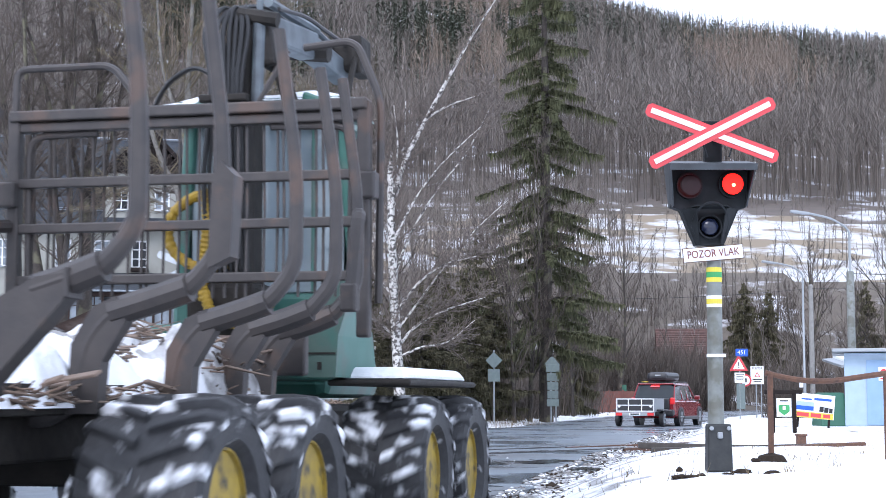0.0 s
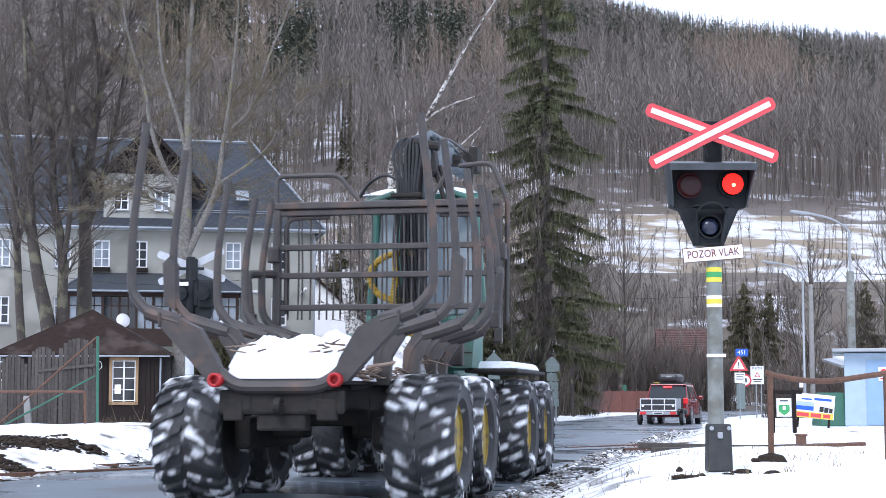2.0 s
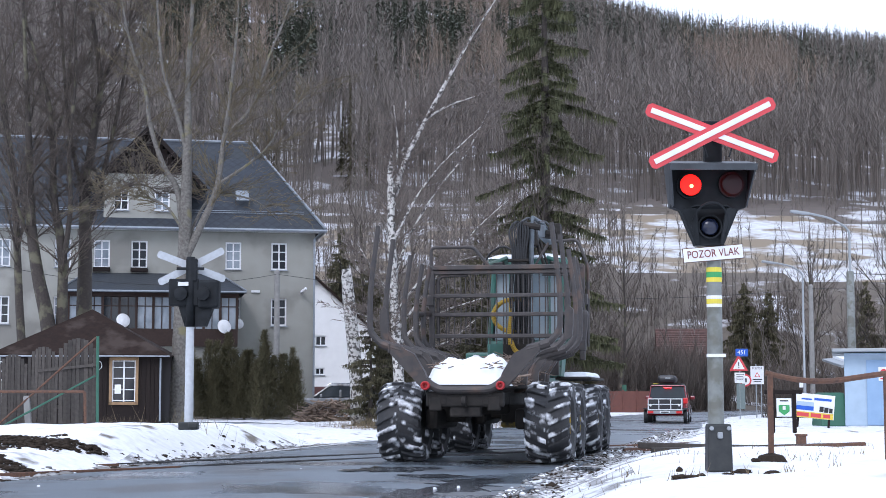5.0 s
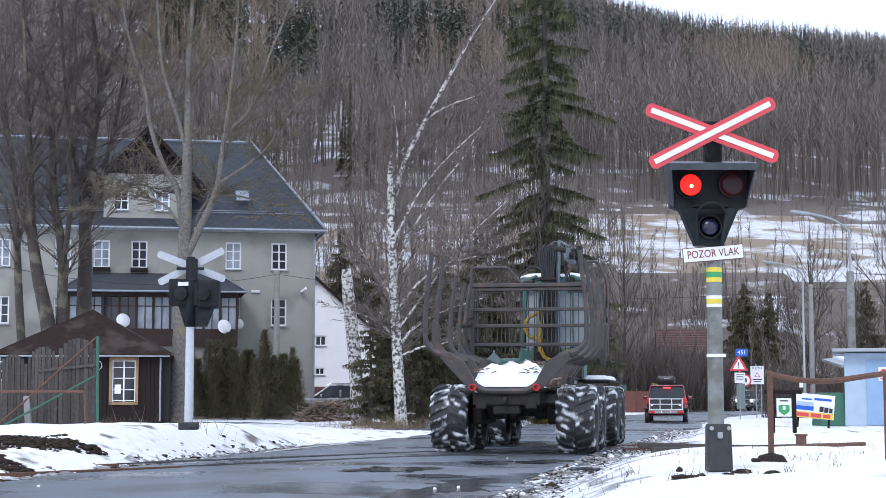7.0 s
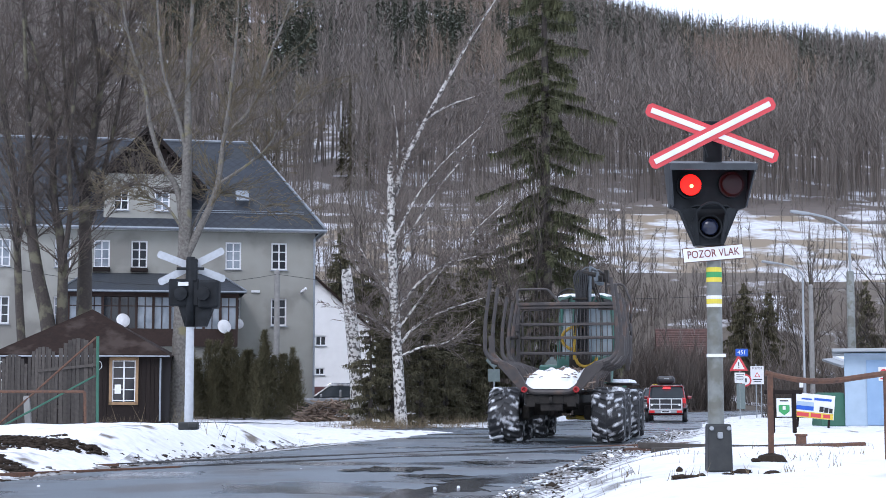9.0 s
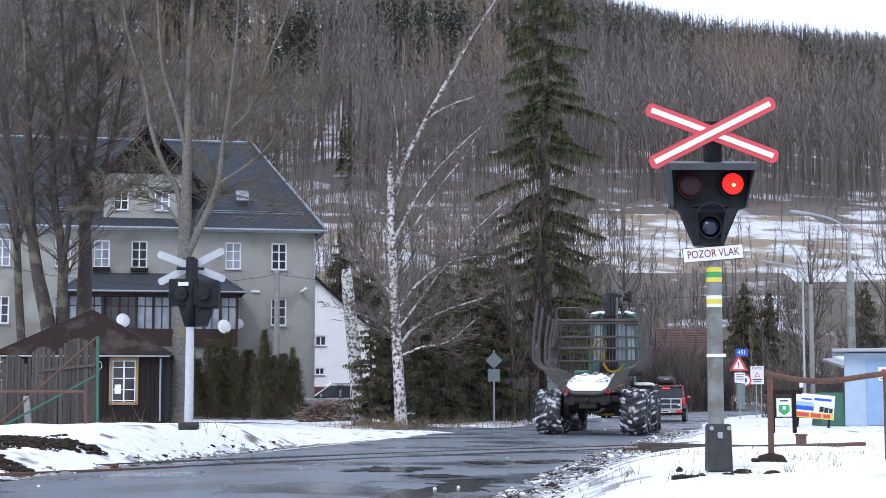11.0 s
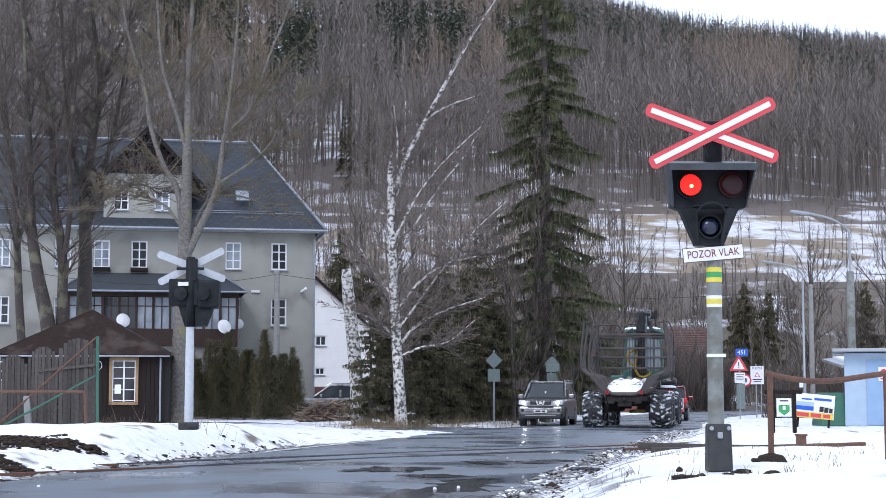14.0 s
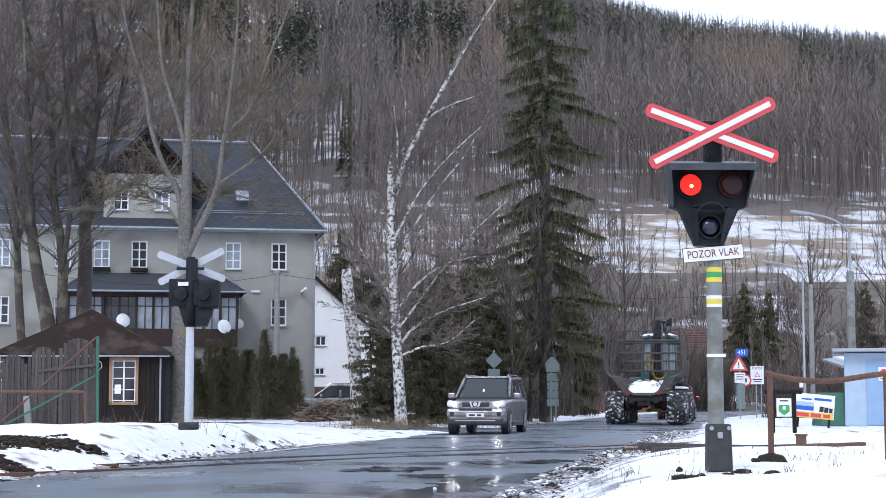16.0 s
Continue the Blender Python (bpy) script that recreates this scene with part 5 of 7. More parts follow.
for k in range(4):
    quick("panel", REDBRICK, yard, bx((-3.4 + k * 1.02, 0, 0.75), (0.98, 0.06, 1.5), bevel=0.01))
    quick("post", REDBRICK, yard, bx((-3.9 + k * 1.02, -0.03, 0.8), (0.1, 0.12, 1.6)))


# ---- poles, lamps and signs ----
def street_lamp(x, y, z, h, arm, lift, foot=0.0):
    s = thing("street_lamp", "grey steel street lamp with a curved arm", "street lamp", pose(x, y, z), group="street lamps")
    quick("mast", GALV, s, (lathe, ([(0.09, 0), (0.085, 2.0), (0.062, 2.05), (0.05, h)], 12), {}), smooth=True)
    if foot:
        quick("concrete_foot", POLE, s, (lathe, ([(0.17, 0), (0.15, foot - 0.03), (0.10, foot)], 14), {}), label="thick grey concrete lower mast", smooth=True)
    quick("arm", GALV, s, tb(bent([(0, 0, h - 0.1), (0, 0, h + lift * 0.4), (-arm * 0.4, 0, h + lift * 0.8), (-arm, 0, h + lift)], 0.8, 6), 0.045))
    quick("lantern", GALV, s, bx((-arm - 0.3, 0, h + lift + 0.02), (0.75, 0.22, 0.12), rot=(0, 8, 0), bevel=0.04))
    quick("junction_box", SIGNWHITE, s, bx((-0.2, -0.12, 1.7), (0.18, 0.12, 0.28)))
    return s


street_lamp(18.75, 86, 0.1, 7.15, 1.45, 0.9)
street_lamp(16.05, 65, 0.2, 7.1, 1.65, 1.1, foot=5.9)
util = thing("utility_pole", "grey concrete utility pole at a house front", "utility pole", pose(-8.6, 85.5, 0.05))
quick("shaft", CONCRETE, util, (lathe, ([(0.17, 0), (0.14, 7.6), (0.05, 7.7)], 12), {}))
util2 = thing("utility_pole", "slim grey utility pole by the kiosk", "utility pole", pose(20.5, 92, 0.05))
quick("shaft", CONCRETE, util2, (lathe, ([(0.16, 0), (0.12, 7.3), (0.05, 7.4)], 12), {}))
wires = thing("overhead_wires", "thin black overhead service wires", "wire")
for a, b, sag in (((-8.6, 85.4, 7.5), (-20, 70, 7.0), 0.8), ((-8.6, 85.4, 7.5), (20.5, 92, 7.2), 0.9), ((20.5, 92, 7.2), (40, 70, 7.6), 0.6), ((16.0, 65, 6.0), (40, 55, 6.4), 0.5)):
    pts = [tuple(np.array(a) * (1 - t) + np.array(b) * t - np.array([0, 0, 4 * sag * t * (1 - t)])) for t in np.linspace(0, 1, 15)]
    quick("wire", HOSE, wires, tb(pts, 0.012, n=4))


def sign_post(x, y, z, h, label, n=1):
    s = thing("road_sign", label, "road sign", pose(x, y, z))
    quick("post", GALV, s, tb([(0, 0.04, -0.1), (0, 0.04, h)], 0.035))
    return s


s = sign_post(15.75, 88, 0.0, 3.45, "warning triangle sign under a small blue route number plate")
bm = bmesh.new()
prism(bm, [(-0.47, 2.55), (0.47, 2.55), (0.47, 2.6), (0.05, 3.33), (-0.05, 3.33), (-0.47, 2.6)], 0.02, pose(-0.05, -0.02, 0))
tri = part("triangle_plate", bm, SIGNRED, s, "red-bordered triangle")
quick("triangle_face", SIGNWHITE, tri, (prism, ([(-0.31, 2.64), (0.31, 2.64), (0.0, 3.2)], 0.01, pose(-0.05, -0.031, 0)), {}))
quick("triangle_mark", TEXTBLK, tri, bx((-0.05, -0.04, 2.9), (0.05, 0.01, 0.22)), bx((-0.05, -0.04, 2.72), (0.05, 0.01, 0.06)))
bp = quick("route_plate", SIGNBLUE, s, bx((0.12, -0.03, 3.52), (0.66, 0.02, 0.40), bevel=0.01), label="blue plate reading 451")
text("451", 0.3, SIGNWHITE, bp, pose(0.12, -0.045, 3.52, 90))
wp = quick("info_plate", SIGNWHITE, s, bx((0.0, -0.02, 2.18), (0.56, 0.02, 0.55), bevel=0.01))
quick("info_bars", TEXTBLK, wp, *[bx((0.0, -0.035, 2.35 - 0.09 * k), (0.42 - 0.06 * (k % 2), 0.006, 0.03)) for k in range(4)])
quick("back_plate", SIGNBACK, s, bx((0.05, 0.02, 1.2), (0.46, 0.02, 1.35), bevel=0.01))
quick("round_plate", SIGNRED, s, (lathe, ([(0.33, 0), (0.33, 0.015)], 24, pose(0.3, 0.06, 2.05, 90)), {}))
quick("round_face", SIGNWHITE, s, (lathe, ([(0.24, 0), (0.24, 0.012)], 24, pose(0.3, 0.04, 2.05, 90)), {}))
quick("round_mark", TEXTBLK, s, bx((0.32, 0.018, 2.05), (0.1, 0.01, 0.22)))
s = sign_post(17.0, 90, 0.0, 2.95, "white notice board reading POZOR with a warning triangle")
quick("leg", GALV, s, tb([(0.28, 0.04, -0.1), (0.28, 0.04, 2.3)], 0.03))
wp = quick("board", SIGNWHITE, s, bx((0.05, -0.01, 2.35), (0.72, 0.02, 0.98), bevel=0.01))
text("POZOR", 0.16, TEXTBLK, wp, pose(0.05, -0.025, 2.72, 90))
quick("board_triangle", SIGNRED, wp, (prism, ([(-0.16, 2.25), (0.16, 2.25), (0.0, 2.52)], 0.006, pose(0.05, -0.028, 0)), {}))
quick("board_triangle_face", SIGNWHITE, wp, (prism, ([(-0.1, 2.28), (0.1, 2.28), (0.0, 2.45)], 0.004, pose(0.05, -0.033, 0)), {}))
quick("board_bars", TEXTBLK, wp, bx((0.05, -0.025, 2.12), (0.5, 0.006, 0.05)), bx((0.05, -0.025, 2.0), (0.4, 0.006, 0.04)))
s = sign_post(2.12, 69, 0.05, 3.05, "grey-green back of a diamond priority sign")
quick("diamond", SIGNBACK, s, bx((0, 0, 2.62), (0.50, 0.02, 0.50), rot=(0, 45, 0), bevel=0.01))
quick("plate", SIGNBACK, s, bx((0, 0, 2.0), (0.5, 0.02, 0.52), bevel=0.01))
s = sign_post(4.95, 76, 0.05, 2.7, "grey-green back of stacked direction signs")
quick("leg", GALV, s, tb([(0.22, 0.04, -0.1), (0.22, 0.04, 1.9)], 0.03))
for z, w, h in ((2.42, 0.62, 0.36), (2.02, 0.55, 0.36), (1.62, 0.5, 0.36), (1.22, 0.5, 0.36), (0.85, 0.55, 0.34)):
    quick("plate", SIGNBACK, s, bx((0.08, 0, z), (w, 0.02, h), bevel=0.01))
quick("arrow_plate", SIGNBACK, s, (prism, ([(-0.3, 2.6), (0.4, 2.6), (0.1, 2.95), (0.0, 2.95)], 0.02), {}))
s = sign_post(12.9, 118, 0.0, 2.0, "small green plate on a thin post")
quick("plate", TARP, s, bx((0, 0, 1.6), (0.3, 0.02, 0.9), bevel=0.01))

nb = thing("notice_board", "wooden frame with a white and green notice plate", "notice board", pose(8.2, 40, 0.32))
quick("post", BARNWOOD, nb, bx((-0.26, 0, 0.45), (0.09, 0.09, 1.0), bevel=0.01))
quick("post", BARNWOOD, nb, bx((0.26, 0, 0.45), (0.09, 0.09, 1.0), bevel=0.01))
quick("lintel", BARNWOOD, nb, bx((0, 0, 0.93), (0.9, 0.1, 0.09), bevel=0.01))
pl = quick("plate", SIGNWHITE, nb, bx((0, -0.06, 0.56), (0.36, 0.015, 0.44), bevel=0.01))
quick("shield", BLAZEG, pl, (prism, ([(-0.13, 0.62), (0.13, 0.62), (0.13, 0.47), (0.0, 0.37), (-0.13, 0.47)], 0.006, pose(0, -0.075, 0)), {}))
quick("shield_mark", SIGNWHITE, pl, bx((0, -0.08, 0.55), (0.07, 0.006, 0.09), bevel=0.01))
quick("caption_bar", TEXTBLK, pl, bx((0, -0.072, 0.72), (0.2, 0.006, 0.03)))
ban = thing("banner_sign", "tilted white advertising banner with blue and red bands", "banner", pose(10.7, 48, 0.42, 0, 5.5, 0))
face = quick("panel", SIGNWHITE, ban, bx((0, 0, 0.45), (1.14, 0.03, 0.70), bevel=0.008))
quick("picture_band", SIGNBLUE, face, bx((-0.28, -0.018, 0.38), (0.5, 0.006, 0.12)))
quick("sky_band", BLUEMETAL, face, bx((-0.28, -0.018, 0.50), (0.5, 0.005, 0.12)))
quick("truck_mark", TEXTBLK, face, bx((0.2, -0.018, 0.38), (0.12, 0.006, 0.16)), bx((0.34, -0.018, 0.37), (0.12, 0.006, 0.15)), bx((0.47, -0.018, 0.36), (0.1, 0.006, 0.14)))
quick("yellow_band", SIGNYEL, face, bx((0, -0.018, 0.19), (1.10, 0.006, 0.17)))
quick("caption_bars", SIGNRED, face, bx((-0.33, -0.023, 0.19), (0.34, 0.006, 0.11)), bx((0.05, -0.023, 0.19), (0.3, 0.006, 0.11)), bx((0.36, -0.023, 0.19), (0.2, 0.006, 0.1)))
quick("line_bars", SIGNBLUE, face, bx((-0.25, -0.018, 0.64), (0.3, 0.006, 0.045)), bx((0.22, -0.018, 0.66), (0.5, 0.006, 0.07)))
quick("leg", BARNWOOD, ban, bx((-0.45, 0.03, 0.1), (0.06, 0.04, 0.9)), bx((0.45, 0.03, 0.1), (0.06, 0.04, 0.9)))


# ---- cars ----
def loft(bm, secs):
    """A body through cross-sections (y, half width low, half width high, z low, z high) with rounded shoulders."""
    rings = []
    for y, wl, wh, z0, z1 in secs:
        c = min(0.09, (z1 - z0) * 0.3)
        half = [(wl * 0.92, z0), (wl, z0 + c), (wl * 0.35 + wh * 0.65, z1 - c), (wh - c * 0.9, z1)]
        rings.append([bm.verts.new((x, y, z)) for x, z in half] + [bm.verts.new((-x, y, z)) for x, z in half[::-1]])
    for a, b in zip(rings, rings[1:]):
        for k in range(8):
            bm.faces.new((a[k], a[(k + 1) % 8], b[(k + 1) % 8], b[k]))
    bm.faces.new(rings[0])
    bm.faces.new(rings[-1][::-1])


def road_wheel(parent, x, y, r, w, side):
    wh = quick("wheel", CARBLACK, parent, (lathe, ([(0.06, -w / 2), (0.06, w / 2)], 10, pose(0, 0, 0, 0, 90)), {}), m=pose(x, y, r))
    quick("tyre", TYREP, wh, (lathe, ([(r * 0.66, -w / 2), (r * 0.9, -w / 2), (r, -w * 0.36), (r, w * 0.36), (r * 0.9, w / 2), (r * 0.66, w / 2)], 26, pose(0, 0, 0, 0, 90)), {"close": True}))
    bm = bmesh.new()
    lathe(bm, [(r * 0.66, side * w * 0.3), (r * 0.6, side * w * 0.32), (r * 0.12, side * w * 0.36)], 20, pose(0, 0, 0, 0, 90))
    for k in range(6):
        a = k * math.pi / 3
        tube(bm, [(side * w * 0.42, 0.05 * math.cos(a), 0.05 * math.sin(a)), (side * w * 0.42, r * 0.64 * math.cos(a), r * 0.64 * math.sin(a))], 0.035, n=5)
    part("rim", bm, GALV, wh, "silver alloy rim")
    return wh


def suv(name, label, paint, L, W, H, wheel_r, nose):
    """A boxy off-road car whose origin is on the ground under its middle, its nose to +y."""
    c = thing(name, label, "car")
    h, b = W / 2, H * 0.62
    f, r = L / 2, -L / 2
    bm = bmesh.new()
    loft(bm, [(r, h * 0.90, h * 0.86, 0.42, b * 0.98), (r + 0.12, h * 0.97, h * 0.95, 0.30, b), (r + 0.9, h, h * 0.97, 0.26, b + 0.01), (0, h, h * 0.97, 0.26, b), (f - 1.35, h, h * 0.96, 0.26, b - 0.01),
              (f - 0.5, h * 0.98, h * 0.90, 0.28, b - 0.07), (f - 0.14, h * 0.94, h * 0.82, 0.30, b - 0.14), (f, h * 0.86, h * 0.76, 0.40, b - 0.24)])
    body = part("body", bm, paint, c, "", smooth=False)
    bm = bmesh.new()
    loft(bm, [(r + 0.06, h * 0.90, h * 0.78, b - 0.06, b + 0.04), (r + 0.42, h * 0.92, h * 0.76, b - 0.06, H - 0.05), (r + 1.2, h * 0.93, h * 0.78, b - 0.06, H), (0.1, h * 0.93, h * 0.78, b - 0.06, H - 0.01),
              (0.30, h * 0.93, h * 0.76, b - 0.06, H - 0.06), (f - 1.18, h * 0.90, h * 0.72, b - 0.06, b + 0.05)])
    part("glasshouse", bm, CARGLASS, c, "dark tinted glass")
    quick("roof", paint, c, bx((0, r + 1.45, H - 0.01), (W * 0.80, 2.15, 0.06), bevel=0.025),
          *[(tube, (bent([(s * h * 0.90, f - 1.20, b + 0.03), (s * h * 0.78, 0.30, H - 0.05), (s * h * 0.80, r + 0.5, H - 0.03), (s * h * 0.90, r + 0.1, b)], 0.1), 0.035), {"n": 6}) for s in (-1, 1)],
          *[bx((s * h * 0.86, y, (b + H) / 2 - 0.02), (0.05, 0.1, H - b), rot=(0, -s * 16, 0)) for s in (-1, 1) for y in (-0.25, r + 1.15)])
    quick("roof_rail", CHROME if nose else CARBLACK, c, *[tb(bent([(s * h * 0.72, r + 0.55, H + 0.0), (s * h * 0.72, r + 0.7, H + 0.07), (s * h * 0.72, 0.2, H + 0.07), (s * h * 0.72, 0.35, H + 0.0)], 0.1), 0.02, n=6) for s in (-1, 1)])
    wheels = []
    for s in (-1, 1):
        for y in (f - 0.85, r + 0.8):
            quick("wheel_arch", CARBLACK, c, (lathe, ([(wheel_r * 1.16, -0.1), (wheel_r * 1.16, 0.115), (wheel_r * 0.3, 0.116)], 22, pose(s * (h - 0.105), y, wheel_r, 0, 90)), {}))
            wheels.append((road_wheel(c, s * (h - 0.10), y, wheel_r, 0.23, s), pose(s * (h - 0.10), y, wheel_r)))
        quick("mirror", paint, c, bx((s * (h + 0.1), f - 1.55, b + 0.08), (0.22, 0.12, 0.17), bevel=0.04))
        quick("sill", CARBLACK, c, bx((s * h * 0.97, 0, 0.30), (0.1, L * 0.45, 0.14), bevel=0.03))
    return c, body, wheels


tr, tr_body, TR_WHEELS = suv("car", "dark silver-grey off-road car with lit headlamps on the wet road", CARSILVER, 4.6, 1.80, 1.70, 0.36, True)
F = 2.3
quick("bumper", CARSILVER, tr, bx((0, F - 0.12, 0.62), (1.74, 0.3, 0.26), bevel=0.08))
quick("lower_bumper", CARBLACK, tr, bx((0, F - 0.14, 0.38), (1.66, 0.34, 0.24), bevel=0.06))
quick("skid_trim", GALV, tr, bx((0, F + 0.035, 0.40), (1.2, 0.03, 0.03), bevel=0.008))
quick("air_intake", CARBLACK, tr, bx((0, F + 0.02, 0.735), (1.0, 0.06, 0.05)))
gr = quick("grille", CARBLACK, tr, bx((0, F - 0.05, 0.88), (0.80, 0.16, 0.14), bevel=0.02))
quick("grille_bar", CHROME, gr, bx((-0.12, F + 0.04, 0.88), (0.05, 0.03, 0.17), rot=(0, -20, 0)), bx((0.12, F + 0.04, 0.88), (0.05, 0.03, 0.17), rot=(0, 20, 0)))
quick("badge", CHROME, gr, (lathe, ([(0.06, 0), (0.06, 0.02)], 16, pose(0, F + 0.06, 0.88, 90)), {}))
for s in (-1, 1):
    hl = quick("headlamp", HEADGLASS, tr, bx((s * 0.66, F - 0.13, 0.88), (0.40, 0.24, 0.20), rot=(0, s * -8, -s * 14), bevel=0.06), label="clear headlamp glass")
    quick("bulb", HEAD, hl, (lathe, ([(0.06, 0), (0.04, 0.03), (0.01, 0.035)], 16, pose(s * 0.64, F - 0.005, 0.88, -90)), {}), label="shining bulb")
    quick("fog_lamp", CARGLASS, tr, (lathe, ([(0.07, 0), (0.07, 0.04)], 14, pose(s * 0.70, F + 0.0, 0.60, -90)), {}))
quick("number_plate", SIGNWHITE, tr, bx((0, F + 0.05, 0.56), (0.52, 0.02, 0.11), bevel=0.004))
quick("plate_bar", TEXTBLK, tr, bx((-0.12, F + 0.062, 0.56), (0.13, 0.004, 0.06)), bx((0.1, F + 0.062, 0.56), (0.19, 0.004, 0.06)))
quick("windscreen_label", SIGNWHITE, tr, bx((0.0, 0.86, 1.29), (0.05, 0.01, 0.1), rot=(40, 0, 0)))
quick("wiper", CARBLACK, tr, tb([(-0.5, 1.06, 1.10), (0.05, 1.0, 1.13)], 0.012), tb([(0.05, 1.06, 1.10), (0.55, 1.0, 1.13)], 0.012))

du, du_body, DU_WHEELS = suv("car", "red off-road car with a black roof box towing a small trailer", CARRED, 4.3, 1.82, 1.62, 0.34, False)
B = -2.15
quick("tailgate_panel", CARBLACK, du, bx((0, B - 0.01, 0.84), (1.34, 0.10, 0.42), bevel=0.04))
quick("rear_bumper", CARBLACK, du, bx((0, B - 0.02, 0.5), (1.7, 0.26, 0.26), bevel=0.06))
for s in (-1, 1):
    quick("tail_light", TAILRED, du, bx((s * 0.78, B + 0.03, 0.95), (0.2, 0.12, 0.26), bevel=0.04), label="red tail light")
quick("brake_light", BRAKE, du, bx((0, B + 0.32, 1.52), (0.34, 0.06, 0.04), bevel=0.01), label="lit high brake light")
quick("tailgate_letters", CHROME, du, bx((0, B - 0.045, 0.98), (0.42, 0.01, 0.05)))
quick("roof_bar", CARBLACK, du, bx((0, -0.9, 1.70), (1.3, 0.06, 0.04)), bx((0, 0.1, 1.70), (1.3, 0.06, 0.04)))
rb = quick("roof_box", CARBLACK, du, bx((-0.05, -0.5, 1.90), (0.82, 1.9, 0.34), bevel=0.13), label="black roof box")
quick("roof_box_badge", GALV, rb, bx((0.0, -1.46, 1.95), (0.22, 0.01, 0.05)))
quick("roof_stripe", SIGNYEL, du, bx((-0.55, -1.3, 1.70), (0.25, 0.1, 0.03)))
trailer = thing("trailer", "small grey metal car trailer with red lamps", "trailer")
quick("box", GALV, trailer, bx((0, -0.78, 0.80), (1.44, 0.03, 0.5), bevel=0.008), bx((0, 0.78, 0.80), (1.44, 0.03, 0.5), bevel=0.008), bx((-0.71, 0, 0.80), (0.03, 1.53, 0.5)), bx((0.71, 0, 0.80), (0.03, 1.53, 0.5)), bx((0, 0, 0.57), (1.44, 1.56, 0.04)))
quick("tailboard", CARBLACK, trailer, bx((0, -0.80, 0.80), (1.34, 0.02, 0.42)), label="dark tailboard with frame")
quick("tailboard_frame", PVC, trailer, *[bx((x, -0.82, 0.80), (0.035, 0.03, 0.48)) for x in (-0.7, -0.25, 0.25, 0.7)], *[bx((0, -0.82, z), (1.44, 0.03, 0.035)) for z in (0.58, 0.8, 1.03)])
quick("light_bar", GALV, trailer, bx((0, -0.84, 0.47), (1.5, 0.05, 0.13), bevel=0.01))
for s in (-1, 1):
    quick("lamp", TAILRED, trailer, bx((s * 0.6, -0.88, 0.47), (0.24, 0.04, 0.11), bevel=0.01))
    quick("mudguard", CARBLACK, trailer, bx((s * 0.84, 0, 0.62), (0.24, 0.8, 0.05), bevel=0.02))
    quick("reflector", SIGNWHITE, trailer, (lathe, ([(0.05, 0), (0.05, 0.02)], 12, pose(s * 0.6, -0.84, 0.76, 90)), {}))
quick("number_plate", SIGNWHITE, trailer, bx((0.0, -0.88, 0.47), (0.42, 0.02, 0.1)))
quick("plate_bar", TEXTBLK, trailer, bx((0.0, -0.894, 0.47), (0.32, 0.006, 0.05)))
quick("drawbar", GALV, trailer, tb([(0, 0.8, 0.5), (0, 1.75, 0.48)], 0.04), bx((0, 0, 0.5), (0.08, 1.6, 0.08)))
TL_WHEELS = [(road_wheel(trailer, s * 0.84, 0, 0.29, 0.16, s), pose(s * 0.84, 0, 0.29)) for s in (-1, 1)]

car3 = copy_thing(tr, pose(-13.9, 76.5, 0.1, 0, 0, 110))
tagged(car3, "grey car parked behind the hut near the house", "car")
car4 = copy_thing(tr, pose(-5.6, 86, 0.1, 0, 0, 96))
tagged(car4, "grey car parked behind the log pile", "car")


# ---- trees ----
def bare(seed, height, r0, levels=3, spread=0.6, lean=(0, 0), split=0.25, droop=0.0, kids=(3, 5), fine=0.006, kids0=(2, 4)):
    """The limbs and the twigs of a leafless tree, as rows for rods()."""
    g = random.Random(seed)
    limbs, twigs = [], []

    def grow(p, d, L, r, lvl):
        n = 7 if lvl == 0 else 5 if lvl == 1 else 4
        end = r * (0.35 if lvl == 0 else 0.3)
        for k in range(n):
            d = (d + Vector((g.gauss(0, 1), g.gauss(0, 1), g.gauss(0, 0.6))) * (0.07 if lvl == 0 else 0.16) + Vector((0, 0, 0.10 - droop * lvl * 0.16))).normalized()
            q = p + d * (L / n)
            ra, rb = r + (end - r) * k / n, r + (end - r) * (k + 1) / n
            (limbs if lvl < 2 else twigs).append((*p, max(ra, fine), *q, max(rb, fine)))
            if lvl < levels and (lvl > 0 or k >= n * split - 1):
                for _ in range(g.randint(*kids) if lvl else g.randint(*kids0)):
                    a = g.uniform(0, 2 * math.pi)
                    side = Vector((math.cos(a), math.sin(a), 0))
                    nd = (d * (1 - spread * 0.5) + (side - d * side.dot(d)) * spread * g.uniform(0.6, 1.3) + Vector((0, 0, 0.12))).normalized()
                    grow(p.lerp(q, g.random()), nd, L * g.uniform(0.30, 0.55) * (1 - 0.35 * k / n), rb * g.uniform(0.35, 0.6), lvl + 1)
            p = q

    grow(Vector((0, 0, -0.2)), Vector((lean[0], lean[1], 1)).normalized(), height, r0, 0)
    return limbs, twigs


